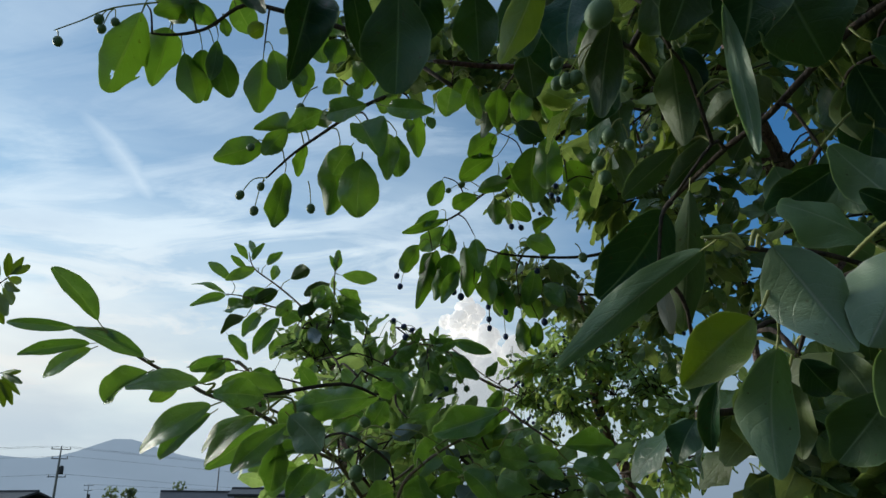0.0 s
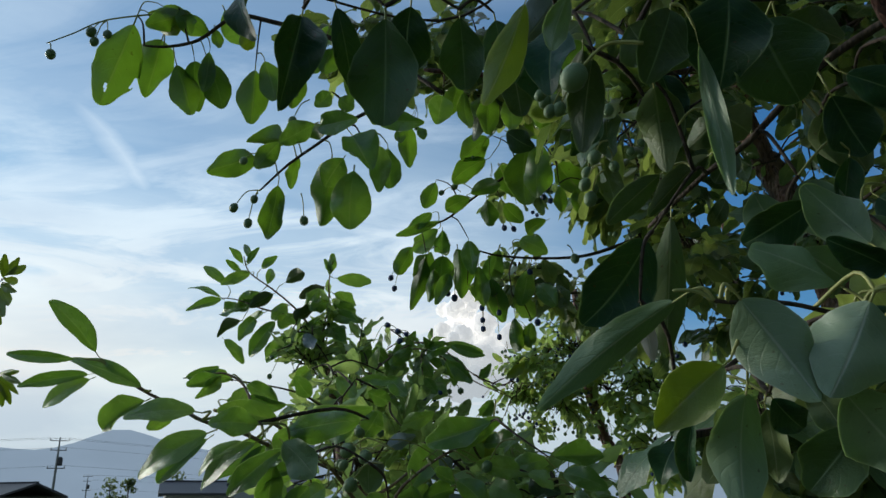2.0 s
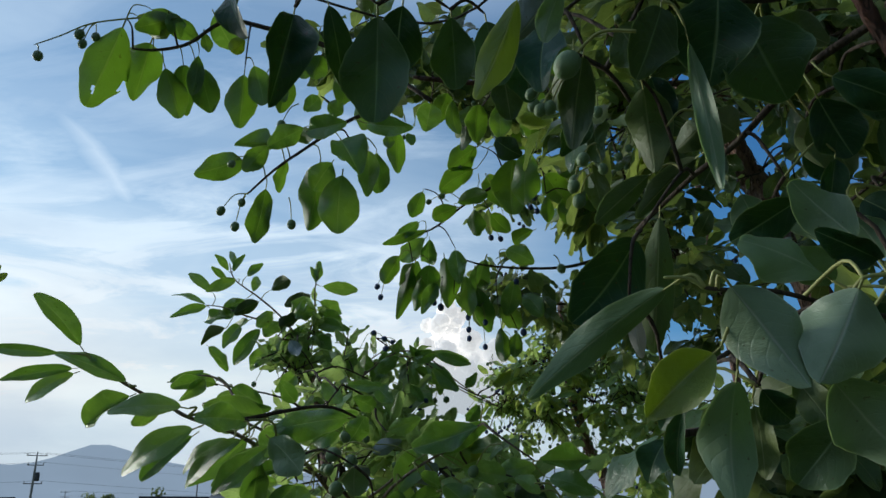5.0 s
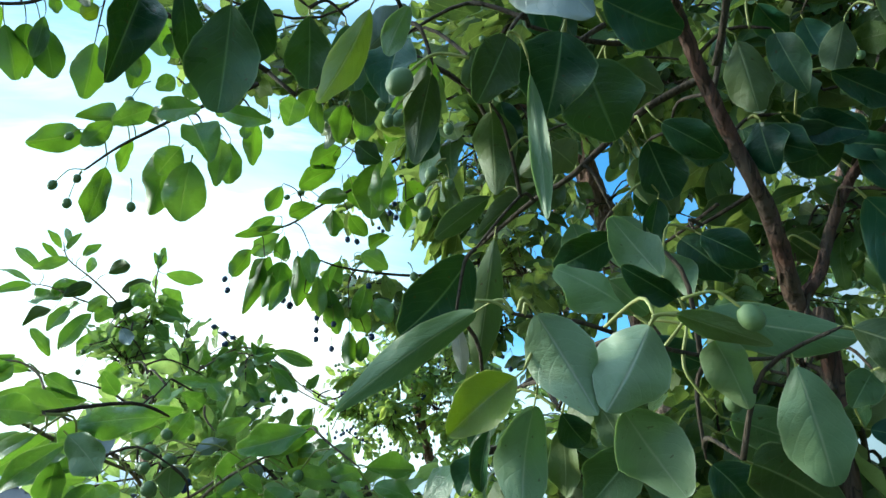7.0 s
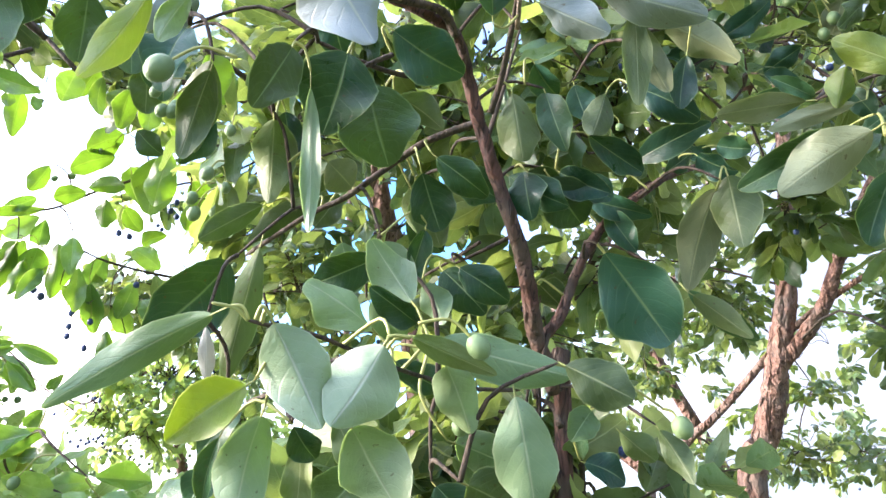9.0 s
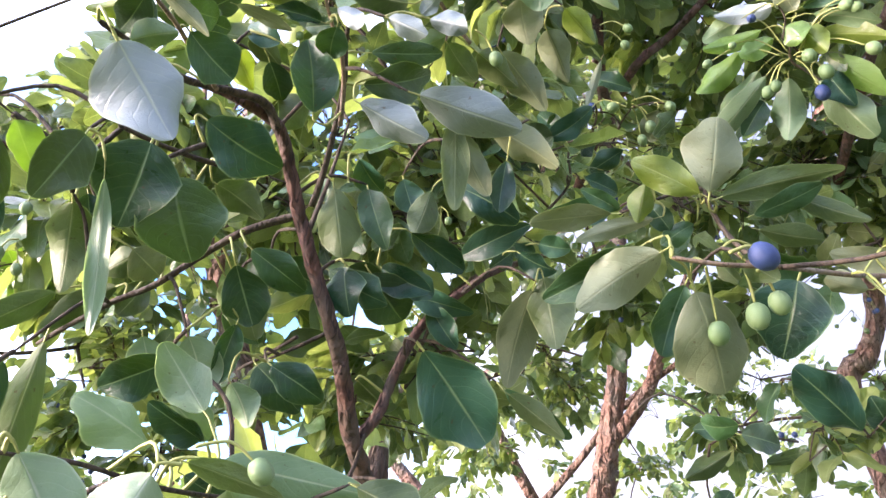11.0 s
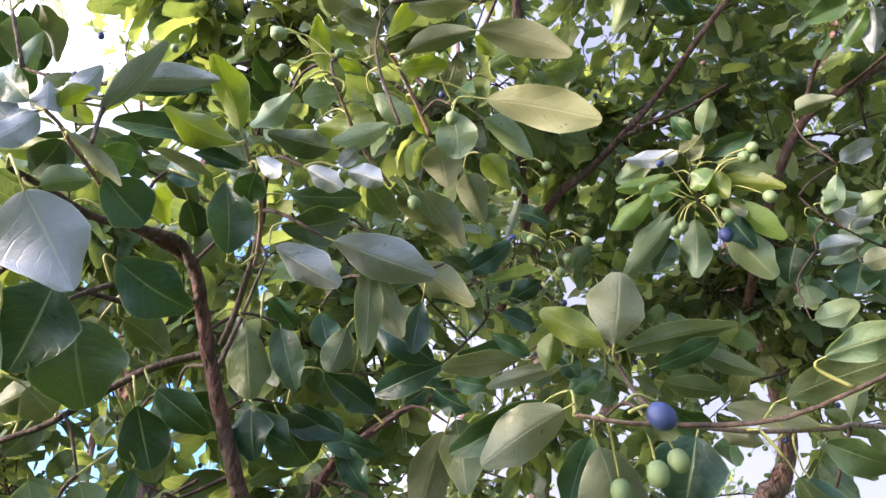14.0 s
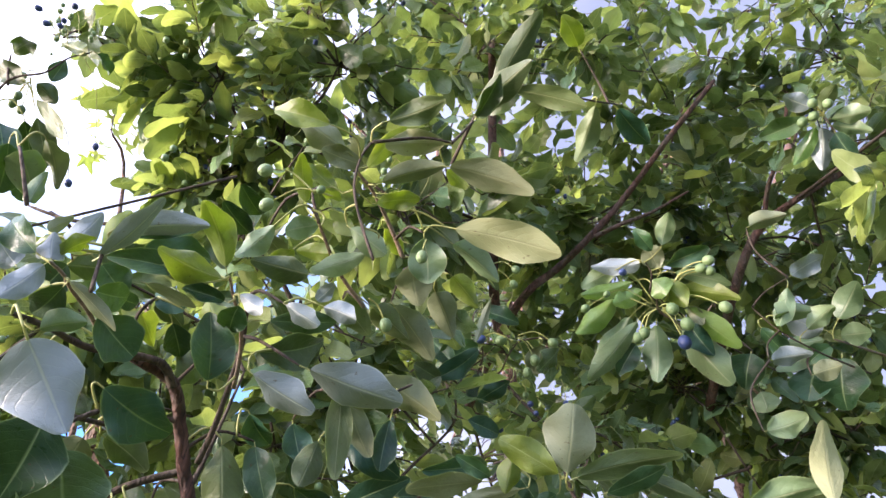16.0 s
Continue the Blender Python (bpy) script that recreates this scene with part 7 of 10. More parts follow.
fruit(twig, (0.2095, 0.9124, 1.9693), 0.0089, (0.2155, 0.9067, 1.9975))
fruit(twig, (0.0986, 0.6019, 1.9472), 0.0072, (0.1123, 0.6018, 1.9622))
fruit(twig, (0.1053, 0.609, 1.9272), 0.0062, (0.1188, 0.6154, 1.9469))
fruit(twig, (0.1146, 0.6088, 1.9277), 0.0057, (0.1229, 0.6096, 1.9432))
middle_tree_leaves.clump(137, (-0.133, 1.061, 2.298), 0.1, 0.06, 7, 0.065, 4)
middle_tree_leaves.clump(126, (-0.081, 1.103, 2.328), 0.14, 0.08, 4, 0.065, 2)
middle_tree_leaves.clump(138, (0.036, 1.169, 2.293), 0.12, 0.08, 9, 0.065, 5)
middle_tree_leaves.clump(127, (0.089, 1.185, 2.398), 0.14, 0.08, 6, 0.065, 3)
middle_tree_leaves.clump(139, (0.188, 1.274, 2.297), 0.12, 0.08, 9, 0.065, 6)
middle_tree_leaves.clump(125, (0.481, 1.219, 2.301), 0.2, 0.16, 12, 0.065, 4)
middle_tree_leaves.clump(120, (0.167, 1.476, 2.025), 0.1, 0.08, 7, 0.06, 4)
middle_tree_leaves.clump(124, (0.25, 1.284, 2.417), 0.18, 0.1, 8, 0.065, 4)
middle_tree_leaves.clump(128, (0.688, 1.247, 2.223), 0.2, 0.14, 10, 0.065, 4)
middle_tree_leaves.clump(121, (0.255, 1.539, 1.996), 0.12, 0.09, 9, 0.06, 4)
middle_tree_leaves.clump(123, (0.467, 1.465, 2.208), 0.16, 0.12, 11, 0.06, 4)
middle_tree_leaves.clump(131, (0.941, 1.33, 2.083), 0.22, 0.14, 12, 0.065, 6)
middle_tree_leaves.clump(134, (0.389, 1.34, 2.55), 0.2, 0.12, 8, 0.065, 5)
middle_tree_leaves.clump(136, (0.735, 1.433, 2.168), 0.2, 0.12, 4, 0.065, 5)
middle_tree_leaves.clump(122, (0.384, 1.527, 2.331), 0.16, 0.12, 12, 0.06, 10)
middle_tree_leaves.clump(132, (0.459, 1.652, 1.977), 0.16, 0.12, 11, 0.06, 6)
middle_tree_leaves.clump(135, (0.184, 1.612, 2.279), 0.1, 0.06, 3, 0.065, 3)
middle_tree_leaves.clump(129, (0.973, 1.317, 2.386), 0.26, 0.2, 18, 0.065, 6)
middle_tree_leaves.clump(133, (0.789, 1.322, 2.575), 0.3, 0.2, 16, 0.065, 5)
middle_tree_leaves.clump(130, (1.176, 1.204, 2.565), 0.26, 0.2, 16, 0.065, 6)
middle_tree_leaves.clump(171, (0.48, 1.537, 2.097), 0.1, 0.09, 7, 0.06, 5)
middle_tree_leaves.clump(172, (0.575, 1.425, 2.011), 0.11, 0.08, 7, 0.06, 5)
middle_tree_leaves.clump(173, (0.443, 1.377, 1.95), 0.08, 0.07, 5, 0.06, 4)
middle_tree_leaves.clump(174, (0.6, 1.439, 1.911), 0.1, 0.07, 6, 0.06, 5)
middle_tree_leaves.link(middle_tree)
fruiting_tree = tree_thing("fruiting_tree", "fruit tree hung with small dark blue drupes")
fruiting_tree_leaves = Foliage(fruiting_tree, 300, (YOUNG_FINE, FINE_FRESH), 0.85)
twig = branch(fruiting_tree, [(0.42, 2.35, -0.03), (0.42, 2.3, 0.9), (0.552, 2.351, 1.583), (0.492, 2.311, 1.771), (0.444, 2.267, 1.929), (0.436, 2.268, 2.066), (0.428, 2.27, 2.208)], 0.022, 0.01, BARK, sides=14, rough=0.1, peel=160, name="trunk")
twig = branch(fruiting_tree, [(0.424, 2.182, 1.98), (0.351, 2.171, 2.01), (0.253, 2.192, 1.949), (0.188, 2.209, 1.903), (0.099, 2.197, 1.937)], 0.005, 0.002, DARK_BARK, name="limb")
twig = branch(fruiting_tree, [(0.432, 2.203, 1.919), (0.351, 2.225, 1.858), (0.253, 2.247, 1.796)], 0.005, 0.002, DARK_BARK, name="limb")
fruiting_tree_leaves.clump(152, (0.884, 1.865, 1.676), 0.2, 0.1, 12, 0.06, 5)
fruiting_tree_leaves.clump(151, (0.793, 1.912, 1.842), 0.2, 0.14, 14, 0.06, 6)
fruiting_tree_leaves.clump(147, (0.584, 2.062, 1.718), 0.16, 0.12, 18, 0.055, 12)
fruiting_tree_leaves.clump(150, (0.658, 2.033, 1.802), 0.14, 0.12, 13, 0.055, 10)
fruiting_tree_leaves.clump(148, (0.582, 2.103, 1.902), 0.14, 0.12, 16, 0.05, 14)
fruiting_tree_leaves.clump(143, (0.343, 2.174, 1.851), 0.14, 0.1, 18, 0.05, 30)
fruiting_tree_leaves.clump(140, (0.286, 2.182, 1.98), 0.12, 0.08, 16, 0.05, 30)
fruiting_tree_leaves.clump(141, (0.237, 2.214, 1.888), 0.1, 0.08, 10, 0.05, 16)
fruiting_tree_leaves.clump(142, (0.399, 2.171, 2.01), 0.14, 0.12, 24, 0.05, 34)
fruiting_tree_leaves.clump(145, (0.269, 2.247, 1.796), 0.07, 0.05, 4, 0.055, 4)
fruiting_tree_leaves.clump(149, (0.545, 2.144, 2.087), 0.12, 0.08, 10, 0.05, 12)
fruiting_tree_leaves.clump(146, (0.529, 2.171, 2.01), 0.12, 0.08, 12, 0.055, 10)
fruiting_tree_leaves.clump(144, (0.497, 2.214, 1.888), 0.16, 0.12, 21, 0.055, 20)
fruiting_tree_leaves.link(fruiting_tree)
leafy_shrub = tree_thing("leafy_shrub", "young leafy fruit tree with upright pointed leaves and green drupes")
leafy_shrub_leaves = Foliage(leafy_shrub, 211, (YOUNG_FINE, YOUNG_FINE), 0.7, 0.1)
twig = branch(leafy_shrub, [(0.05, 1, -0.02), (0.03, 1, 0.8), (0.012, 1.102, 1.426), (-0.061, 1.048, 1.53), (-0.106, 1.045, 1.592), (-0.136, 1.094, 1.639), (-0.161, 1.197, 1.715), (-0.195, 1.351, 1.816), (-0.231, 1.43, 1.897)], 0.014, 0.005, BARK, sides=14, rough=0.1, peel=60, name="trunk")
twig = branch(leafy_shrub, [(-0.213, 1.351, 1.868), (-0.2, 1.354, 1.921), (-0.198, 1.337, 1.97), (-0.19, 1.325, 2.004)], 0.0022, 0.00085, YOUNG_BARK)
leaf(twig, (-0.1983, 1.3352, 1.9735), (-0.1912, 1.3281, 2.0192), 0.018, (-0.08, -0.99, 0.13), "young")
leaf(twig, (-0.19, 1.3352, 1.9735), (-0.1218, 1.3604, 1.9727), 0.026, (-0.03, -0.99, -0.17), "young")
leaf(twig, (-0.1921, 1.3442, 1.9482), (-0.1545, 1.3948, 1.9388), 0.033, (0.09, -0.94, 0.33), "young")
leaf(twig, (-0.2024, 1.34, 1.9599), (-0.2639, 1.3998, 1.9535), 0.027, (-0.03, 0.88, 0.47))
leaf(twig, (-0.1921, 1.3332, 1.9793), (-0.2081, 1.3336, 2.0101), 0.013, (0.23, -0.97, -0.04), "young")
leaf(twig, (-0.1952, 1.3469, 1.9404), (-0.2236, 1.3098, 1.9037), 0.028, (0.33, -0.9, 0.29), "young")
leaf(twig, (-0.1962, 1.3504, 1.9306), (-0.1499, 1.367, 1.9159), 0.026, (-0.57, -0.82, 0.01), "young")
leaf(twig, (-0.2004, 1.3573, 1.9112), (-0.1296, 1.3247, 1.887), 0.026, (0.28, -0.94, -0.2), "young")
leaf(twig, (-0.2055, 1.3607, 1.9014), (-0.1635, 1.3267, 1.8516), 0.028, (0.03, -0.94, 0.34), "young")
leaf(twig, (-0.2107, 1.3607, 1.9014), (-0.2466, 1.3452, 1.8558), 0.030, (0.17, -0.97, 0.16), "young")
leaf(twig, (-0.2159, 1.3538, 1.9209), (-0.2529, 1.312, 1.8889), 0.028, (-0.04, 0.77, 0.64))
twig = branch(leafy_shrub, [(-0.218, 1.351, 1.868), (-0.262, 1.354, 1.921), (-0.304, 1.342, 1.955), (-0.345, 1.331, 1.984), (-0.355, 1.321, 2.013)], 0.0022, 0.00085, YOUNG_BARK)
leaf(twig, (-0.3553, 1.3269, 1.9968), (-0.3796, 1.3072, 2.0248), 0.015, (0.35, -0.93, 0.1), "young")
leaf(twig, (-0.3491, 1.3269, 1.9968), (-0.32, 1.2903, 2.0187), 0.013, (0.29, -0.95, 0.12), "young")
leaf(twig, (-0.3243, 1.3297, 1.9891), (-0.2924, 1.3174, 2.011), 0.017, (0.48, -0.86, 0.19), "young")
leaf(twig, (-0.3388, 1.3311, 1.9852), (-0.3896, 1.3084, 1.9544), 0.022, (0.36, -0.93, -0.09), "young")
leaf(twig, (-0.283, 1.3387, 1.9637), (-0.2393, 1.2958, 1.9736), 0.026, (-0.04, 0.91, 0.4))
leaf(twig, (-0.3222, 1.3428, 1.9521), (-0.3715, 1.365, 1.9326), 0.026, (0.23, -0.93, -0.29), "young")
leaf(twig, (-0.2974, 1.3442, 1.9482), (-0.3445, 1.3429, 1.9211), 0.026, (-0.22, 0.84, 0.5))
leaf(twig, (-0.2933, 1.3593, 1.9053), (-0.352, 1.4036, 1.8403), 0.031, (0.28, -0.93, 0.23), "young")
leaf(twig, (-0.2727, 1.3697, 1.8761), (-0.3176, 1.3942, 1.8279), 0.029, (0.2, -0.97, 0.15), "young")
leaf(twig, (-0.2727, 1.3504, 1.9306), (-0.2961, 1.3269, 1.8927), 0.028, (0.09, -0.97, -0.23), "young")
leaf(twig, (-0.252, 1.3556, 1.916), (-0.3016, 1.4045, 1.8964), 0.031, (0.5, -0.86, -0.13), "young")
leaf(twig, (-0.2417, 1.3573, 1.9112), (-0.212, 1.3177, 1.9477), 0.028, (-0.07, -0.98, 0.17), "young")
leaf(twig, (-0.2398, 1.3252, 1.8819), (-0.2379, 1.3679, 1.8505), 0.037, (0.08, -0.99, 0.07), "young")
leaf(twig, (-0.2586, 1.3515, 1.8676), (-0.2769, 1.3683, 1.8196), 0.028, (0.23, -0.96, 0.17), "young")
leaf(twig, (-0.314, 1.34, 1.9599), (-0.3134, 1.3724, 2.0031), 0.018, (0.51, -0.81, 0.29), "young")
leaf(twig, (-0.2484, 1.3549, 1.858), (-0.2282, 1.3697, 1.8199), 0.030, (-0.12, -0.97, 0.22), "young")
leaf(twig, (-0.3429, 1.3245, 2.0037), (-0.3648, 1.3574, 2.0487), 0.013, (0.19, -0.98, -0.02), "young")
leaf(twig, (-0.3553, 1.3325, 1.9813), (-0.3858, 1.3148, 2.0036), 0.013, (0.2, -0.98, 0.05), "young")
twig = branch(leafy_shrub, [(-0.279, 1.338, 1.906), (-0.324, 1.354, 1.921), (-0.366, 1.349, 1.936), (-0.397, 1.347, 1.94)], 0.0019, 0.00085, YOUNG_BARK)
leaf(twig, (-0.3842, 1.34, 1.9599), (-0.4337, 1.34, 1.9991), 0.020, (0.14, -0.98, 0.13), "young")
leaf(twig, (-0.3914, 1.3483, 1.9365), (-0.476, 1.3862, 1.9695), 0.011, (0.42, -0.87, 0.25), "young")
leaf(twig, (-0.3925, 1.3476, 1.9384), (-0.4471, 1.3061, 1.9058), 0.019, (0.23, -0.96, 0.13), "young")
leaf(twig, (-0.3532, 1.3538, 1.9209), (-0.4088, 1.3918, 1.9204), 0.029, (0.19, -0.97, 0.12), "young")
leaf(twig, (-0.3278, 1.3396, 1.9012), (-0.3479, 1.307, 1.8502), 0.028, (0.07, -0.97, 0.21), "young")
leaf(twig, (-0.3543, 1.3413, 1.8964), (-0.4154, 1.404, 1.8778), 0.026, (-0.27, 0.49, 0.83))
leaf(twig, (-0.3683, 1.2731, 1.8492), (-0.3305, 1.2832, 1.8057), 0.022, (0.36, -0.91, 0.23), "young")
leaf(twig, (-0.314, 1.3556, 1.916), (-0.3653, 1.4061, 1.8913), 0.027, (0.15, -0.9, 0.41), "young")
leaf(twig, (-0.3243, 1.3504, 1.9306), (-0.375, 1.371, 1.9202), 0.024, (0.17, -0.97, 0.18), "young")
twig = branch(leafy_shrub, [(-0.115, 0.987, 1.61), (-0.132, 0.825, 1.617), (-0.114, 0.558, 1.611), (-0.129, 0.513, 1.619), (-0.15, 0.487, 1.625), (-0.166, 0.484, 1.634), (-0.18, 0.473, 1.64), (-0.202, 0.46, 1.653)], 0.0018, 0.00085, YOUNG_BARK)
leaf(twig, (-0.2085, 0.4572, 1.661), (-0.2396, 0.445, 1.6955), 0.015, (0.54, -0.81, 0.22), "young")
leaf(twig, (-0.2189, 0.4574, 1.6603), (-0.2703, 0.4613, 1.6652), 0.008, (0.31, -0.91, -0.27), "young")
leaf(twig, (-0.1781, 0.4643, 1.6408), (-0.2297, 0.4625, 1.6616), 0.012, (0.01, -0.92, 0.39), "young")
leaf(twig, (-0.2113, 0.4604, 1.6519), (-0.2542, 0.4507, 1.6425), 0.009, (0.34, -0.94, 0.08), "young")
leaf(twig, (-0.2113, 0.4611, 1.6499), (-0.2458, 0.4689, 1.6319), 0.012, (0.54, -0.74, 0.4), "young")
leaf(twig, (-0.1798, 0.4738, 1.638), (-0.2155, 0.49, 1.6199), 0.018, (0.27, -0.92, 0.28), "young")
leaf(twig, (-0.1443, 0.4689, 1.6278), (-0.1913, 0.4614, 1.6245), 0.017, (0.46, -0.73, 0.5), "young")
leaf(twig, (-0.1642, 0.484, 1.6331), (-0.18, 0.4738, 1.6182), 0.011, (0.41, -0.91, -0.08), "young")
leaf(twig, (-0.1353, 0.4724, 1.618), (-0.1906, 0.4954, 1.5897), 0.019, (0.26, -0.89, 0.37), "young")
leaf(twig, (-0.1445, 0.4972, 1.6169), (-0.1838, 0.5114, 1.5868), 0.015, (0.17, -0.94, 0.29), "young")
leaf(twig, (-0.1103, 0.4909, 1.6136), (-0.156, 0.5178, 1.5823), 0.015, (0.06, -0.89, 0.46), "young")
leaf(twig, (-0.123, 0.5065, 1.6145), (-0.1624, 0.5307, 1.5926), 0.013, (0.23, -0.88, 0.42), "young")
leaf(twig, (-0.0957, 0.4873, 1.6237), (-0.1408, 0.4875, 1.6316), 0.017, (0.37, -0.93, -0.01), "young")
leaf(twig, (-0.107, 0.4717, 1.62), (-0.138, 0.4614, 1.6205), 0.018, (0.21, -0.98, 0.07), "young")
leaf(twig, (-0.0928, 0.4921, 1.6102), (-0.1364, 0.5115, 1.5784), 0.016, (0.22, -0.96, 0.16), "young")
leaf(twig, (-0.0908, 0.5189, 1.6274), (-0.1039, 0.5078, 1.6021), 0.020, (0.31, -0.93, 0.21), "young")
leaf(twig, (-0.0441, 0.5186, 1.6284), (-0.0996, 0.5139, 1.6195), 0.023, (0.29, -0.93, 0.22), "young")
leaf(twig, (-0.0963, 0.4745, 1.6122), (-0.0721, 0.4706, 1.5884), 0.024, (-0.08, 0.88, 0.46), "pale")
leaf(twig, (-0.1098, 0.5269, 1.6048), (-0.1178, 0.5475, 1.5678), 0.019, (0.16, -0.99, 0.01), "young")
leaf(twig, (-0.0843, 0.5333, 1.5869), (-0.1037, 0.5355, 1.5631), 0.017, (0.15, -0.99, -0.06), "young")
leaf(twig, (-0.0927, 0.5265, 1.6059), (-0.125, 0.5414, 1.598), 0.016, (0.11, -0.9, 0.41), "young")
leaf(twig, (-0.0876, 0.5451, 1.5983), (-0.1388, 0.552, 1.5836), 0.015, (-0.03, -0.9, 0.43), "young")
twig = branch(leafy_shrub, [(-0.167, 0.708, 1.648), (-0.19, 0.747, 1.686), (-0.212, 0.753, 1.7), (-0.232, 0.754, 1.699)], 0.0015, 0.00085, YOUNG_BARK)
leaf(twig, (-0.2125, 0.7533, 1.6996), (-0.2438, 0.7329, 1.6856), 0.015, (0.28, -0.95, 0.11), "young")
leaf(twig, (-0.2153, 0.7536, 1.6985), (-0.236, 0.7383, 1.6735), 0.014, (0.64, -0.76, 0), "young")
leaf(twig, (-0.1979, 0.7764, 1.6943), (-0.163, 0.7811, 1.675), 0.018, (0.15, -0.97, 0.19), "young")
leaf(twig, (-0.1901, 0.7574, 1.6879), (-0.2016, 0.7557, 1.6654), 0.018, (0.31, -0.93, 0.21), "young")
twig = branch(leafy_shrub, [(-0.046, 0.792, 1.561), (-0.035, 0.783, 1.587), (-0.002, 0.773, 1.613), (0.038, 0.797, 1.637), (0.063, 0.809, 1.662)], 0.0019, 0.001, YOUNG_BARK)
leaf(twig, (0.0631, 0.7592, 1.6527), (-0.009, 0.7818, 1.6313), 0.032, (-0.01, -0.97, 0.23), "young")
leaf(twig, (0.0637, 0.8032, 1.6785), (0.0513, 0.8383, 1.6647), 0.017, (0.16, -0.99, -0.05), "young")
leaf(twig, (0.0484, 0.8154, 1.644), (0.0314, 0.8142, 1.6142), 0.032, (-0.02, -0.9, 0.43), "young")
leaf(twig, (-0.0024, 0.8179, 1.6368), (-0.0253, 0.8118, 1.5884), 0.031, (0.28, -0.89, 0.37), "young")
leaf(twig, (0.0448, 0.8189, 1.634), (0.0827, 0.7843, 1.636), 0.022, (-0.19, -0.91, 0.35), "young")
leaf(twig, (-0.0615, 0.7214, 1.6099), (-0.0631, 0.7446, 1.5832), 0.028, (0.03, 0.72, 0.69), "pale")
leaf(twig, (-0.0234, 0.7486, 1.5931), (-0.0131, 0.7815, 1.5634), 0.034, (-0.33, -0.91, 0.24), "young")
leaf(twig, (-0.0021, 0.7441, 1.6056), (0.0194, 0.7604, 1.5937), 0.023, (0.04, -0.76, 0.65), "young")
leaf(twig, (0.0365, 0.7733, 1.6131), (0.0869, 0.7822, 1.603), 0.024, (0.04, -0.99, 0.15), "young")
leaf(twig, (0.0667, 0.81, 1.5994), (0.1187, 0.8053, 1.6157), 0.024, (-0.1, -0.95, 0.31), "young")
leaf(twig, (0.1064, 0.72, 1.6138), (0.1625, 0.7406, 1.6156), 0.024, (0.06, -0.98, 0.17), "young")
leaf(twig, (0.0918, 0.777, 1.6027), (0.1168, 0.7652, 1.5862), 0.017, (-0.11, -0.85, 0.52), "young")
leaf(twig, (-0.0434, 0.7338, 1.5748), (-0.067, 0.7136, 1.5646), 0.027, (-0.19, -0.98, -0.05), "young")
leaf(twig, (0.0199, 0.7788, 1.5975), (0.0519, 0.7723, 1.5658), 0.027, (-0.12, -0.86, 0.5), "young")
leaf(twig, (0.12, 0.7459, 1.6006), (0.163, 0.7295, 1.5845), 0.022, (-0.19, -0.93, 0.3), "young")
leaf(twig, (-0.103, 0.7494, 1.5906), (-0.1298, 0.7578, 1.5706), 0.028, (0.28, -0.88, 0.39), "young")
fruit(twig, (-0.0845, 0.7384, 1.6216), 0.0064, (-0.0448, 0.7393, 1.6258))
fruit(twig, (-0.068, 0.7406, 1.6156), 0.0053, (-0.0391, 0.7335, 1.6227))
fruit(twig, (-0.0795, 0.7283, 1.5904), 0.0062, (-0.0489, 0.7268, 1.6093))
fruit(twig, (-0.0923, 0.9164, 1.6583), 0.0053, (-0.0693, 0.9131, 1.6762))
fruit(twig, (-0.0919, 0.7742, 1.6105), 0.0050, (-0.057, 0.762, 1.6228))
fruit(twig, (0.052, 0.7751, 1.6079), 0.0055, (0.0807, 0.7652, 1.6339))
fruit(twig, (0.0476, 0.7862, 1.5766), 0.0055, (0.0308, 0.7722, 1.6024))
fruit(twig, (0.1324, 0.7128, 1.5741), 0.0055, (0.1035, 0.7075, 1.5931))
fruit(twig, (0.033, 0.8248, 1.6173), 0.0047, (0.0448, 0.8167, 1.6395))
twig = branch(leafy_shrub, [(-0.154, 1.208, 1.734), (-0.096, 1.24, 1.794), (-0.052, 1.278, 1.836), (0.006, 1.277, 1.838)], 0.0022, 0.00085, YOUNG_BARK)
leaf(twig, (0.0038, 1.277, 1.8384), (0.0834, 1.3292, 1.8299), 0.023, (-0.05, -1, -0), "young")
leaf(twig, (0.0009, 1.2827, 1.8221), (0.0598, 1.2669, 1.7695), 0.026, (0.11, -0.98, -0.15), "young")
leaf(twig, (-0.0134, 1.2923, 1.795), (-0.0058, 1.313, 1.7601), 0.027, (0.04, -1, 0), "young")
leaf(twig, (-0.023, 1.2859, 1.8131), (0.0357, 1.3417, 1.7894), 0.025, (-0.01, -0.96, 0.29), "young")
leaf(twig, (-0.0422, 1.2795, 1.8311), (-0.0775, 1.2393, 1.7942), 0.026, (0.07, -0.96, 0.26), "young")
leaf(twig, (-0.0614, 1.2827, 1.8221), (-0.0872, 1.2545, 1.7738), 0.030, (0.04, -0.96, 0.27), "young")
leaf(twig, (-0.0902, 1.2859, 1.8131), (-0.1422, 1.3274, 1.8116), 0.027, (0.02, -0.98, 0.18), "young")
leaf(twig, (-0.1144, 1.2426, 1.7856), (-0.0785, 1.268, 1.7622), 0.030, (-0.08, -0.93, 0.35), "young")
leaf(twig, (-0.1275, 1.1959, 1.7678), (-0.1774, 1.2473, 1.7405), 0.038, (0.3, -0.94, 0.15), "young")
fruit(twig, (-0.0844, 1.2664, 1.8682), 0.0038, (-0.0899, 1.2722, 1.8392), "blue")
fruit(twig, (-0.0662, 1.2699, 1.8583), 0.0038, (-0.0523, 1.2896, 1.8383), "blue")
fruit(twig, (-0.0518, 1.2719, 1.8528), 0.0038, (-0.047, 1.2782, 1.8357), "blue")
fruit(twig, (-0.0633, 1.2763, 1.8402), 0.0038, (-0.0471, 1.2797, 1.836), "blue")
fruit(twig, (0.0057, 1.3051, 1.7588), 0.0048, (-0.0133, 1.2852, 1.7841), "blue")
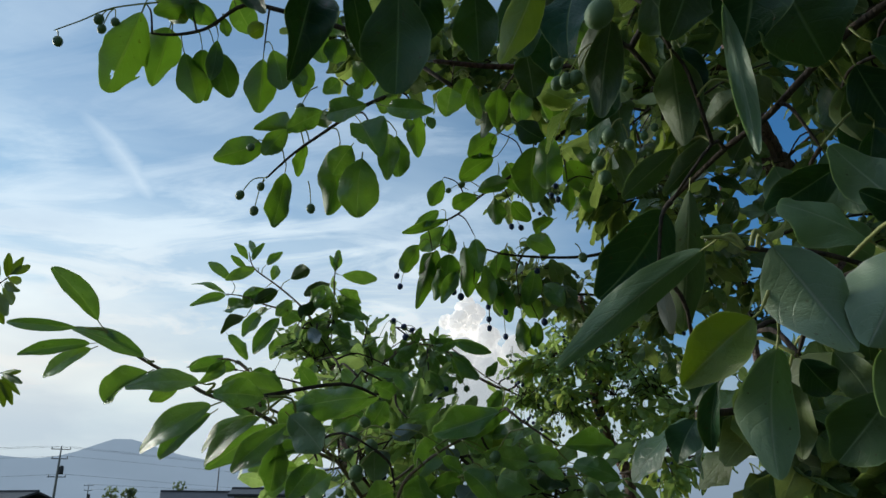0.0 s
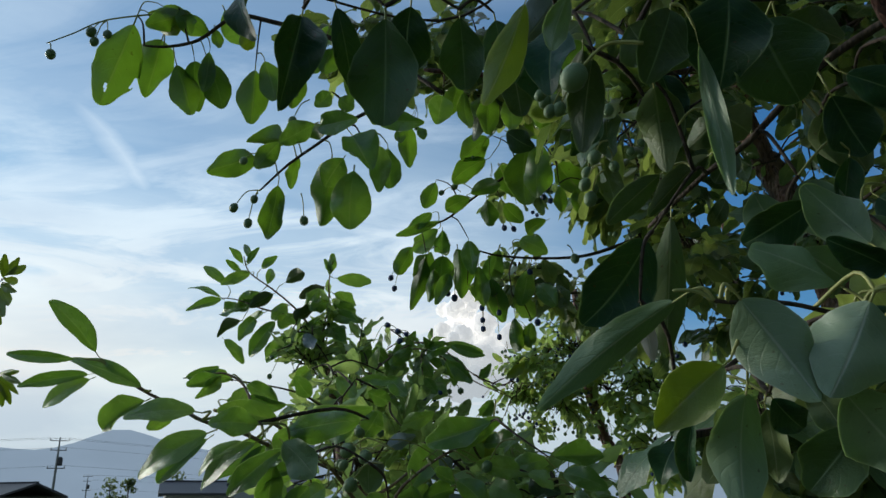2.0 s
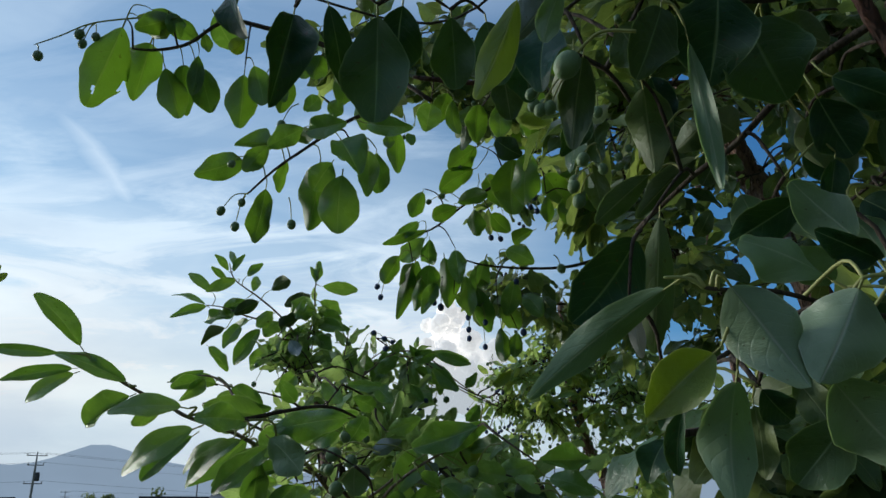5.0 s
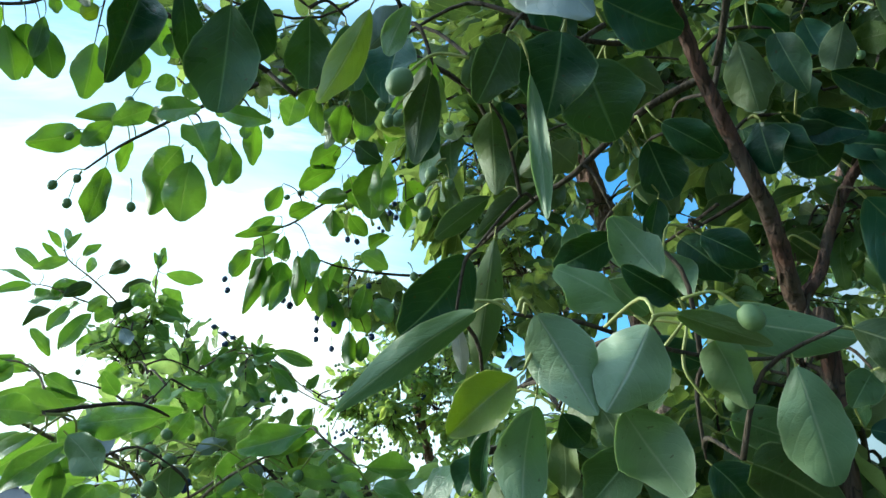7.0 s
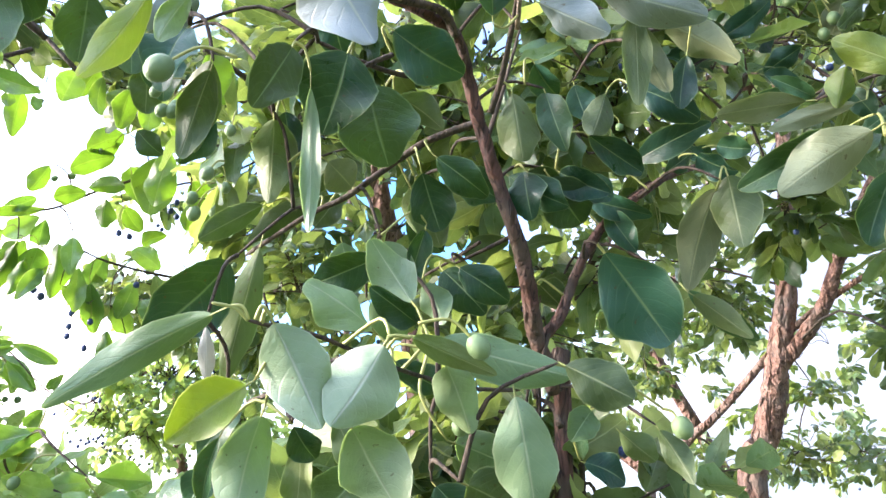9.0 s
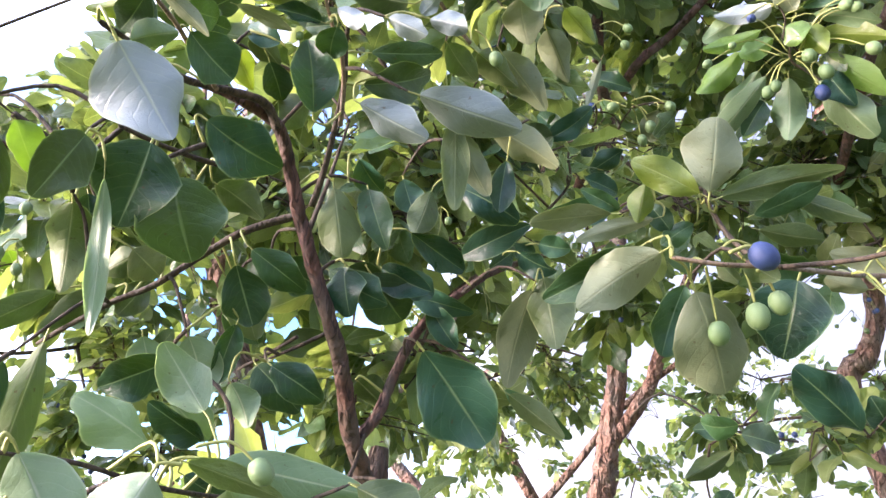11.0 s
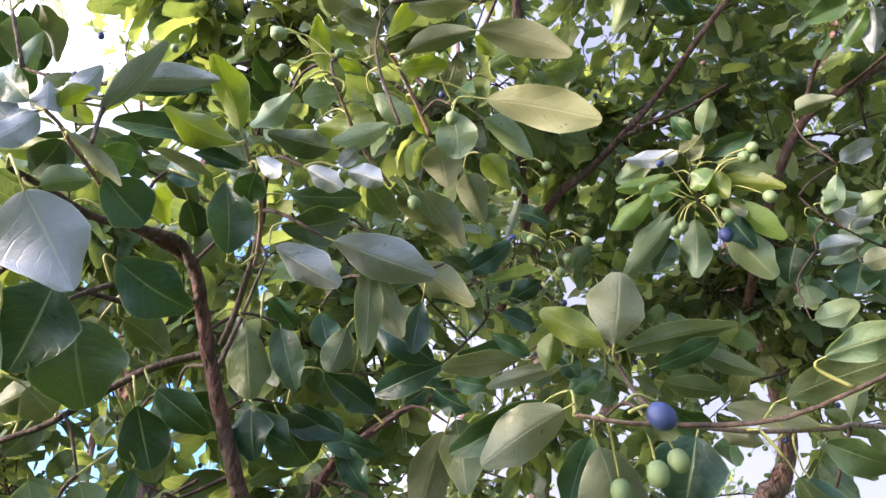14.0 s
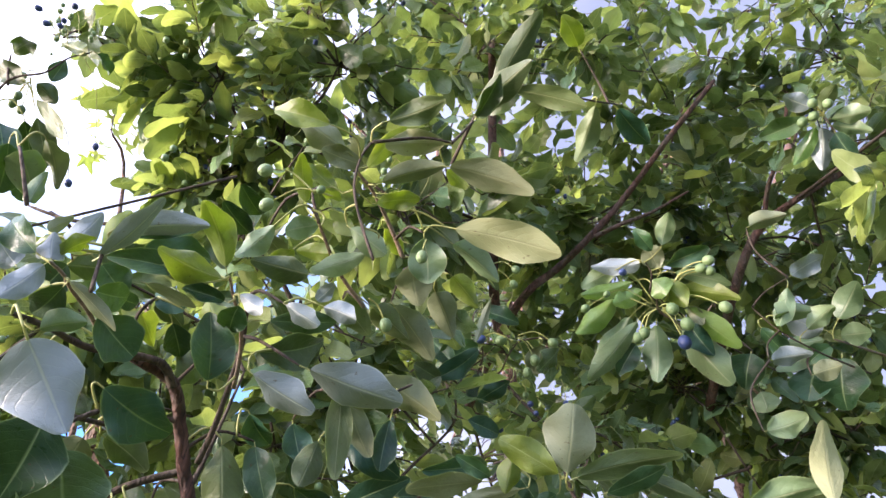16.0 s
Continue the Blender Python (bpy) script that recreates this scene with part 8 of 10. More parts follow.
fruit(twig, (-0.0211, 1.3083, 1.7498), 0.0048, (-0.033, 1.314, 1.7796), "blue")
twig = branch(leafy_shrub, [(-0.092, 0.916, 1.574), (-0.114, 0.871, 1.608), (-0.137, 0.836, 1.629), (-0.166, 0.807, 1.652), (-0.198, 0.788, 1.663), (-0.222, 0.761, 1.664)], 0.0024, 0.001, YOUNG_BARK)
leaf(twig, (-0.1535, 0.7987, 1.6587), (-0.0654, 0.7891, 1.6684), 0.027, (-0.04, -0.87, -0.49), "young")
leaf(twig, (-0.2278, 0.7799, 1.6651), (-0.1759, 0.7739, 1.6553), 0.024, (-0.17, -0.93, -0.32), "young")
leaf(twig, (-0.2216, 0.7797, 1.6777), (-0.1532, 0.7764, 1.6715), 0.022, (-0.09, -0.88, -0.46), "young")
leaf(twig, (-0.1753, 0.7959, 1.6457), (-0.2295, 0.7656, 1.5958), 0.025, (0.57, -0.81, -0.13), "young")
leaf(twig, (-0.1604, 0.8003, 1.6348), (-0.2061, 0.7724, 1.5947), 0.019, (0.23, -0.9, 0.37), "young")
leaf(twig, (-0.1476, 0.826, 1.6013), (-0.1953, 0.7957, 1.5961), 0.016, (0.48, -0.82, 0.31), "young")
leaf(twig, (-0.1627, 0.8234, 1.5966), (-0.171, 0.8023, 1.5709), 0.026, (0.42, -0.76, 0.49), "young")
leaf(twig, (-0.1215, 0.8506, 1.5988), (-0.1539, 0.8262, 1.5705), 0.020, (0.36, -0.87, 0.34), "young")
leaf(twig, (-0.1449, 0.7602, 1.6523), (-0.127, 0.7475, 1.6103), 0.036, (0.14, 0.96, -0.23), "sky_sheen")
leaf(twig, (-0.0749, 0.7961, 1.5891), (-0.055, 0.7761, 1.6133), 0.023, (0.25, 0.84, 0.49), "sky_sheen")
leaf(twig, (-0.2072, 1.1488, 1.8305), (-0.1883, 1.1378, 1.8024), 0.021, (0.16, 0.95, -0.26), "sky_sheen")
leaf(twig, (-0.0571, 0.8549, 1.6305), (-0.0216, 0.835, 1.6446), 0.017, (0.26, 0.82, 0.51), "sky_sheen")
leaf(twig, (-0.0147, 0.839, 1.5993), (0.0173, 0.8177, 1.6168), 0.025, (0.21, 0.79, 0.58), "sky_sheen")
leaf(twig, (-0.0987, 0.9297, 1.7218), (-0.0494, 0.9144, 1.7156), 0.014, (-0.32, -0.86, -0.39), "young")
leaf(twig, (-0.1242, 0.8667, 1.6438), (-0.0872, 0.8489, 1.6613), 0.023, (-0.28, -0.9, -0.33), "young")
leaf(twig, (-0.0838, 0.8716, 1.6437), (-0.0628, 0.8495, 1.6725), 0.027, (-0.18, -0.84, -0.51), "young")
leaf(twig, (-0.0357, 0.8396, 1.5686), (-0.0096, 0.8194, 1.5931), 0.027, (-0.13, -0.83, -0.55), "young")
leaf(twig, (-0.1522, 0.9266, 1.6978), (-0.1693, 0.8991, 1.72), 0.021, (0.46, -0.71, -0.53), "young")
leaf(twig, (-0.1186, 0.8826, 1.6843), (-0.14, 0.8629, 1.6563), 0.023, (0.27, -0.87, 0.41), "young")
leaf(twig, (-0.2438, 0.9034, 1.7174), (-0.2724, 0.8731, 1.7216), 0.016, (0.73, -0.68, 0.08), "young")
leaf(twig, (-0.299, 0.8866, 1.7175), (-0.2546, 0.877, 1.729), 0.016, (-0.04, -0.84, -0.55), "young")
leaf(twig, (-0.057, 0.938, 1.6928), (-0.0829, 0.9142, 1.7026), 0.021, (0.55, -0.75, -0.36), "young")
leaf(twig, (-0.0416, 0.9127, 1.6625), (-0.0017, 0.8917, 1.6761), 0.021, (-0.26, -0.82, -0.51), "young")
leaf(twig, (-0.1326, 0.9745, 1.7344), (-0.1014, 0.9631, 1.7037), 0.023, (-0.21, -0.97, 0.14), "young")
leaf(twig, (-0.1692, 1.0174, 1.7501), (-0.1942, 0.9971, 1.7237), 0.022, (0.53, -0.84, 0.14), "young")
leaf(twig, (-0.0711, 1.0299, 1.745), (-0.0395, 1.0169, 1.7123), 0.023, (-0.25, -0.96, 0.13), "young")
twig = branch(leafy_shrub, [(-0.092, 0.916, 1.574), (-0.053, 0.898, 1.592), (-0.014, 0.878, 1.621), (0.011, 0.856, 1.637)], 0.002, 0.001, YOUNG_BARK)
leaf(twig, (-0.0045, 0.8162, 1.6344), (0.069, 0.7904, 1.6566), 0.031, (-0.18, -0.88, -0.43), "young")
leaf(twig, (0.0375, 0.8371, 1.6166), (0.0646, 0.8126, 1.6439), 0.026, (-0.23, -0.83, -0.51), "fresh")
leaf(twig, (0.0645, 0.8354, 1.6177), (0.1191, 0.8099, 1.6067), 0.021, (-0.45, -0.82, -0.35), "young")
leaf(twig, (0.0224, 0.8394, 1.5891), (-0.013, 0.82, 1.577), 0.025, (0.45, -0.89, 0.11), "young")
leaf(twig, (0.0567, 0.8174, 1.5936), (0.0885, 0.7952, 1.5763), 0.030, (-0.5, -0.85, 0.17), "young")
leaf(twig, (0.0995, 0.8331, 1.6002), (0.1304, 0.8095, 1.5823), 0.025, (-0.63, -0.77, -0.07))
leaf(twig, (0.0326, 0.7993, 1.5818), (0.0206, 0.7802, 1.5653), 0.026, (-0.39, 0.73, -0.56), "sky_sheen")
twig = branch(leafy_shrub, [(-0.112, 1.225, 1.773), (-0.044, 1.22, 1.823), (0.007, 1.232, 1.819), (0.063, 1.258, 1.779), (0.125, 1.28, 1.745)], 0.0016, 0.0008, YOUNG_BARK)
leaf(twig, (0.0204, 1.2103, 1.8215), (0.0781, 1.1922, 1.7993), 0.019, (-0.4, -0.85, -0.35), "young")
leaf(twig, (0.0049, 1.2248, 1.8023), (0.0578, 1.2112, 1.7596), 0.024, (-0.26, -0.97, -0.01), "young")
leaf(twig, (-0.021, 1.2326, 1.8133), (0.0158, 1.2096, 1.8251), 0.019, (-0.4, -0.84, -0.37), "young")
leaf(twig, (-0.0071, 1.2316, 1.8187), (-0.0207, 1.2075, 1.8338), 0.015, (0.37, -0.63, -0.68), "young")
leaf(twig, (-0.0116, 1.2287, 1.7827), (0.0156, 1.2151, 1.7441), 0.022, (-0.25, -0.96, 0.16), "young")
leaf(twig, (-0.0346, 1.221, 1.8182), (-0.0744, 1.2052, 1.7873), 0.024, (0.36, -0.93, 0.02), "young")
leaf(twig, (-0.0488, 1.2307, 1.8185), (-0.0345, 1.205, 1.8426), 0.015, (-0.19, -0.73, -0.66), "young")
leaf(twig, (0.0348, 1.2461, 1.7955), (0.0296, 1.2331, 1.7561), 0.021, (0.04, -0.95, 0.31), "young")
leaf(twig, (-0.0768, 1.2443, 1.795), (-0.1032, 1.2173, 1.8173), 0.022, (0.39, -0.78, -0.49), "young")
leaf(twig, (0.0735, 1.2788, 1.7751), (0.0912, 1.2532, 1.7969), 0.017, (-0.36, -0.74, -0.57), "young")
fruit(twig, (-0.0896, 0.7919, 1.6267), 0.0071, (-0.1178, 0.7891, 1.6165))
fruit(twig, (-0.0718, 0.7943, 1.6197), 0.0065, (-0.0987, 0.7903, 1.6316))
fruit(twig, (-0.0862, 0.7949, 1.5918), 0.0065, (-0.1092, 0.7909, 1.6095))
fruit(twig, (-0.0826, 0.8308, 1.6476), 0.0056, (-0.1071, 0.8276, 1.6508))
fruit(twig, (-0.0993, 0.8122, 1.6122), 0.0061, (-0.1206, 0.8091, 1.6154))
fruit(twig, (0.0584, 0.8362, 1.6131), 0.0062, (0.0346, 0.8366, 1.6236))
fruit(twig, (0.0358, 0.8371, 1.6178), 0.0062, (0.0178, 0.8366, 1.6294))
fruit(twig, (0.0482, 0.7987, 1.5748), 0.0071, (0.0156, 0.7994, 1.5899))
fruit(twig, (0.147, 0.7865, 1.5761), 0.0077, (0.1166, 0.7911, 1.588))
fruit(twig, (-0.0792, 1.2007, 1.8518), 0.0046, (-0.0526, 1.2086, 1.8248))
fruit(twig, (-0.0609, 1.2043, 1.8414), 0.0041, (-0.0435, 1.2089, 1.8248))
fruit(twig, (-0.059, 1.2075, 1.8282), 0.0041, (-0.0435, 1.2097, 1.8213))
fruit(twig, (0.0067, 1.2249, 1.7466), 0.0046, (-0.0069, 1.2205, 1.7721))
fruit(twig, (-0.0186, 1.2246, 1.7474), 0.0046, (-0.0205, 1.2204, 1.772))
fruit(twig, (-0.0328, 1.1864, 1.7308), 0.0053, (-0.0373, 1.1829, 1.752))
leaf_stalk(twig, [(-0.0131, 0.8078, 1.6154), (0.0102, 0.8066, 1.6294), (0.0392, 0.8065, 1.6209), (0.0618, 0.8067, 1.5986)], 0.0008, 0.0006)
leaf_stalk(twig, [(-0.0482, 0.8044, 1.6377), (-0.0249, 0.8057, 1.635), (0.0043, 0.8077, 1.6182)], 0.0008, 0.0006)
leaf_stalk(twig, [(-0.1165, 0.7991, 1.6201), (-0.1056, 0.7996, 1.6314), (-0.0827, 0.8025, 1.6289)], 0.0008, 0.0006)
leaf_stalk(twig, [(0.1124, 0.8019, 1.5874), (0.1296, 0.7987, 1.5982), (0.1458, 0.7963, 1.5899)], 0.0008, 0.0006)
twig = branch(leafy_shrub, [(-0.035, 1.131, 1.799), (-0.005, 1.132, 1.795), (0.025, 1.146, 1.776), (0.057, 1.159, 1.754), (0.09, 1.17, 1.74), (0.119, 1.179, 1.729)], 0.0013, 0.0007, YOUNG_BARK)
leaf(twig, (0.011, 1.1146, 1.7822), (0.0539, 1.1106, 1.7436), 0.022, (-0.42, -0.83, -0.38), "young")
leaf(twig, (0.012, 1.135, 1.7821), (0.0307, 1.1416, 1.7456), 0.019, (0.36, -0.93, 0.02), "young")
leaf(twig, (-0.0166, 1.1119, 1.7944), (0.0218, 1.1014, 1.7954), 0.015, (-0.14, -0.58, -0.8), "young")
leaf(twig, (-0.0195, 1.0997, 1.7533), (0.001, 1.1046, 1.7262), 0.018, (-0.26, -0.89, -0.36), "young")
leaf(twig, (-0.0133, 1.113, 1.7895), (-0.0341, 1.1181, 1.7618), 0.017, (0.19, 0.98, 0.04))
leaf(twig, (0.1113, 1.2245, 1.768), (0.1451, 1.2159, 1.7948), 0.018, (0.12, -0.89, -0.44), "fresh")
leaf(twig, (-0.0198, 1.1051, 1.7777), (-0.0048, 1.1103, 1.7519), 0.019, (-0.14, -0.95, -0.27), "young")
fruit(twig, (-0.0734, 1.1208, 1.8337), 0.0034, (-0.0953, 1.1254, 1.8078), "blue")
fruit(twig, (-0.058, 1.1239, 1.8249), 0.0039, (-0.0289, 1.1293, 1.8069), "blue")
fruit(twig, (-0.0452, 1.1257, 1.82), 0.0034, (-0.0289, 1.1295, 1.8061), "blue")
fruit(twig, (-0.0554, 1.1276, 1.81), 0.0043, (-0.0289, 1.1297, 1.8052), "blue")
fruit(twig, (0.0059, 1.1142, 1.7294), 0.0034, (-0.0064, 1.1134, 1.7342), "blue")
fruit(twig, (-0.0171, 1.1152, 1.7222), 0.0034, (-0.0064, 1.1134, 1.7342), "blue")
leafy_shrub_leaves.clump(162, (0.151, 0.991, 1.597), 0.14, 0.05, 7, 0.065, 4)
leafy_shrub_leaves.clump(161, (0.049, 1.041, 1.606), 0.16, 0.06, 8, 0.065, 6)
leafy_shrub_leaves.clump(160, (-0.106, 1.036, 1.62), 0.16, 0.08, 12, 0.065, 7)
leafy_shrub_leaves.clump(159, (-0.019, 1.077, 1.653), 0.14, 0.08, 11, 0.065, 6)
leafy_shrub_leaves.clump(157, (-0.074, 1.214, 1.718), 0.14, 0.08, 12, 0.06, 7)
leafy_shrub_leaves.clump(156, (-0.151, 1.252, 1.759), 0.12, 0.07, 8, 0.06, 5)
leafy_shrub_leaves.clump(163, (-0.024, 1.339, 1.814), 0.06, 0.05, 3, 0.05, 3)
leafy_shrub_leaves.clump(153, (-0.143, 1.335, 1.823), 0.1, 0.07, 9, 0.05, 5)
leafy_shrub_leaves.clump(158, (-0.223, 1.339, 1.814), 0.08, 0.06, 5, 0.05, 2)
leafy_shrub_leaves.clump(154, (-0.228, 1.355, 1.858), 0.05, 0.05, 4, 0.05, 2)
leafy_shrub_leaves.clump(155, (-0.2, 1.361, 1.901), 0.05, 0.04, 4, 0.045, 1)
leafy_shrub_leaves.link(leafy_shrub)
forked_tree = tree_thing("forked_tree", "fruit tree with forked trunk in pale peeling bark")
forked_tree_leaves = Foliage(forked_tree, 300)
twig = branch(forked_tree, [(1.66, 1.32, -0.04), (1.68, 1.3, 0.9), (1.654, 1.302, 1.735), (1.67, 1.266, 1.856), (1.682, 1.233, 1.966), (1.694, 1.217, 2.053), (1.711, 1.194, 2.172), (1.734, 1.181, 2.301), (1.773, 1.16, 2.685), (1.797, 1.162, 3.056), (1.837, 1.16, 3.448), (1.87, 1.167, 3.82), (1.917, 1.172, 4.404), (1.999, 1.2, 5.184)], 0.038, 0.016, BARK, sides=14, rough=0.1, peel=160, name="trunk")
twig = branch(forked_tree, [(1.693, 1.219, 2.038), (1.721, 1.162, 2.106), (1.758, 1.109, 2.192), (1.781, 1.073, 2.296), (1.803, 1.037, 2.378), (1.889, 0.992, 2.545), (2.033, 0.943, 2.753)], 0.021, 0.014, BARK, sides=14, rough=0.1, peel=160, name="limb")
twig = branch(forked_tree, [(1.15, 1.2, 0.6), (1.578, 1.57, 1.772), (1.623, 1.525, 1.839), (1.662, 1.484, 1.9), (1.684, 1.429, 1.941), (1.712, 1.347, 2.018), (1.746, 1.271, 2.102), (1.802, 1.193, 2.19), (1.857, 1.048, 2.275), (1.925, 0.924, 2.33), (1.96, 0.851, 2.349)], 0.015, 0.006, BARK, sides=14, rough=0.1, peel=60, name="trunk")
forked_tree_leaves.clump(189, (0.752, 0.942, 1.919), 0.14, 0.08, 8, 0.065, 2)
forked_tree_leaves.clump(190, (0.598, 1.075, 1.94), 0.14, 0.08, 8, 0.065, 2)
forked_tree_leaves.clump(192, (0.734, 1.018, 1.96), 0.14, 0.1, 8, 0.065, 2)
forked_tree_leaves.clump(188, (0.888, 0.912, 1.992), 0.16, 0.1, 10, 0.065, 2)
forked_tree_leaves.clump(191, (0.438, 1.201, 1.977), 0.14, 0.1, 9, 0.065, 2)
forked_tree_leaves.clump(184, (1.27, 0.474, 1.875), 0.12, 0.06, 6, 0.065, 1)
forked_tree_leaves.clump(186, (1.252, 0.63, 1.904), 0.1, 0.05, 4, 0.065, 1)
forked_tree_leaves.clump(185, (1.364, 0.379, 1.879), 0.12, 0.06, 6, 0.065, 1)
forked_tree_leaves.clump(173, (1.393, 1.55, 2.363), 0.2, 0.14, 20, 0.06, 4)
forked_tree_leaves.clump(176, (1.415, 1.421, 2.59), 0.3, 0.2, 18, 0.065, 6)
forked_tree_leaves.clump(177, (1.155, 1.483, 2.807), 0.3, 0.2, 18, 0.065, 6)
forked_tree_leaves.clump(165, (1.728, 1.45, 2.377), 0.14, 0.12, 15, 0.06, 3)
forked_tree_leaves.clump(167, (2.049, 0.991, 2.352), 0.14, 0.08, 11, 0.06, 2)
forked_tree_leaves.clump(174, (1.757, 1.295, 2.647), 0.3, 0.2, 20, 0.065, 6)
forked_tree_leaves.clump(172, (1.7, 1.699, 2.179), 0.2, 0.14, 22, 0.06, 4)
forked_tree_leaves.clump(166, (2.108, 1.124, 2.267), 0.12, 0.09, 9, 0.06, 2)
forked_tree_leaves.clump(171, (1.895, 1.607, 1.847), 0.16, 0.1, 17, 0.06, 3)
forked_tree_leaves.clump(164, (1.886, 1.507, 2.317), 0.14, 0.14, 17, 0.06, 3)
forked_tree_leaves.clump(178, (1.587, 1.328, 3.064), 0.35, 0.25, 24, 0.065, 8)
forked_tree_leaves.clump(175, (2.038, 1.105, 2.656), 0.3, 0.2, 18, 0.065, 6)
forked_tree_leaves.clump(180, (2.121, 0.879, 2.736), 0.3, 0.2, 16, 0.065, 6)
forked_tree_leaves.clump(183, (1.889, 1.583, 2.356), 0.2, 0.12, 17, 0.06, 2)
forked_tree_leaves.clump(179, (1.858, 1.013, 3.076), 0.35, 0.25, 22, 0.065, 8)
forked_tree_leaves.clump(182, (2.386, 1.116, 2.335), 0.2, 0.1, 9, 0.06, 2)
forked_tree_leaves.clump(181, (2.551, 0.826, 2.295), 0.2, 0.1, 13, 0.06, 2)
forked_tree_leaves.clump(168, (2.325, 1.565, 2.14), 0.16, 0.09, 11, 0.055, 2)
forked_tree_leaves.clump(170, (2.421, 1.732, 1.941), 0.2, 0.14, 24, 0.06, 5)
forked_tree_leaves.clump(169, (2.748, 1.634, 1.963), 0.3, 0.12, 34, 0.06, 8)
forked_tree_leaves.link(forked_tree)
tall_tree = tree_thing("tall_tree", "tall dense fruit tree with reddish flaking trunks")
tall_tree_leaves = Foliage(tall_tree, 300)
twig = branch(tall_tree, [(2.9, 1.9, -0.04), (2.7, 1.7, 1.2), (1.905, 2.494, 2.268), (2.147, 2.44, 2.774), (2.444, 2.311, 3.556), (2.697, 2.35, 4.237), (2.839, 2.348, 4.834), (2.911, 2.425, 5.54), (3.007, 2.475, 6.755)], 0.03, 0.014, BARK, sides=14, rough=0.1, peel=160, name="trunk")
twig = branch(tall_tree, [(2.7, 1.7, 1.1), (1.946, 1.916, 2.287), (2.01, 1.853, 2.511), (2.152, 1.856, 2.749), (2.447, 1.834, 3.404), (2.711, 1.647, 4.062), (2.846, 1.417, 4.33), (3.083, 1.157, 4.662), (3.287, 0.89, 4.99)], 0.022, 0.01, BARK, sides=14, rough=0.1, peel=160, name="trunk")
twig = branch(tall_tree, [(2.304, 0.806, 3.652), (2.067, 0.491, 3.794), (1.956, 0.293, 3.889), (1.935, 0.133, 4.029), (2.056, -0.065, 4.071)], 0.009, 0.004, DARK_BARK, name="limb")
twig = branch(tall_tree, [(2.508, 0.462, 3.578), (2.493, 0.156, 3.67), (2.577, -0.087, 3.779), (2.632, -0.297, 3.89)], 0.01, 0.004, DARK_BARK, name="limb")
twig = branch(tall_tree, [(1.138, 1.411, 3.46), (0.936, 1.406, 3.49), (0.827, 1.457, 3.548), (0.722, 1.485, 3.619), (0.559, 1.561, 3.706)], 0.008, 0.003, DARK_BARK, name="limb")
twig = branch(tall_tree, [(1.078, 0.933, 3.568), (1.042, 0.852, 3.661), (0.945, 0.858, 3.743), (0.865, 0.809, 3.851)], 0.006, 0.003, DARK_BARK, name="limb")
tall_tree_leaves.clump(201, (0.683, 1.364, 3.592), 0.3, 0.22, 14, 0.065, 10)
tall_tree_leaves.clump(202, (0.95, 1.118, 3.695), 0.4, 0.25, 18, 0.065, 10)
tall_tree_leaves.clump(215, (0.797, 1.617, 3.452), 0.1, 0.12, 10, 0.06, 6)
tall_tree_leaves.clump(203, (0.809, 1.114, 3.823), 0.4, 0.25, 13, 0.065, 10)
tall_tree_leaves.clump(199, (1.158, 1.827, 3.116), 0.4, 0.25, 20, 0.065, 6)
tall_tree_leaves.clump(216, (0.334, 1.62, 3.708), 0.12, 0.08, 1, 0.06, 5)
tall_tree_leaves.clump(200, (0.86, 2.067, 3.177), 0.3, 0.2, 10, 0.065, 4)
# added off to the right to block light from the side
tall_tree_leaves.clump(218, (2.7, 0.7, 1.7), 0.6, 0.5, 60, 0.08, 4)
tall_tree_leaves.clump(217, (0.41, 1.548, 3.848), 0.15, 0.08, 2, 0.06, 3)
# crown mass added on top to darken the foliage below
tall_tree_leaves.clump(219, (1.5, 1.1, 3.7), 0.6, 0.3, 50, 0.08, 4)
tall_tree_leaves.clump(198, (1.419, 1.544, 3.541), 0.45, 0.3, 34, 0.065, 10)
tall_tree_leaves.clump(204, (1.433, 0.895, 4.051), 0.4, 0.28, 18, 0.065, 10)
tall_tree_leaves.clump(210, (2.04, 0.993, 3.591), 0.45, 0.25, 28, 0.065, 8)
tall_tree_leaves.clump(213, (2.542, 0.899, 3.062), 0.4, 0.2, 20, 0.065, 6)
tall_tree_leaves.clump(212, (2.629, 0.259, 3.163), 0.35, 0.2, 18, 0.065, 6)
tall_tree_leaves.clump(214, (2.773, 0.527, 2.832), 0.35, 0.2, 16, 0.065, 6)
tall_tree_leaves.clump(197, (2.52, 1.133, 3.134), 0.45, 0.25, 30, 0.065, 8)
tall_tree_leaves.clump(205, (1.774, 0.597, 4.127), 0.45, 0.3, 18, 0.065, 10)
tall_tree_leaves.clump(209, (2.442, 0.067, 3.629), 0.4, 0.25, 26, 0.065, 8)
tall_tree_leaves.clump(206, (2.132, 0.475, 3.902), 0.45, 0.28, 34, 0.065, 10)
tall_tree_leaves.clump(194, (2.219, 0.95, 3.708), 0.5, 0.35, 46, 0.065, 12)
tall_tree_leaves.clump(211, (2.511, 0.524, 3.528), 0.45, 0.25, 28, 0.065, 8)
tall_tree_leaves.clump(193, (2.199, 1.553, 3.397), 0.5, 0.3, 40, 0.065, 10)
tall_tree_leaves.clump(196, (2.827, 0.727, 3.067), 0.45, 0.25, 34, 0.065, 10)
tall_tree_leaves.clump(207, (2.266, 0.148, 4.03), 0.4, 0.25, 18, 0.065, 8)
tall_tree_leaves.clump(208, (2.425, -0.097, 4.076), 0.4, 0.25, 9, 0.065, 8)
# second mass added on top, likewise to keep light out
tall_tree_leaves.clump(220, (2.2, 1.6, 3.8), 0.6, 0.3, 50, 0.08, 4)
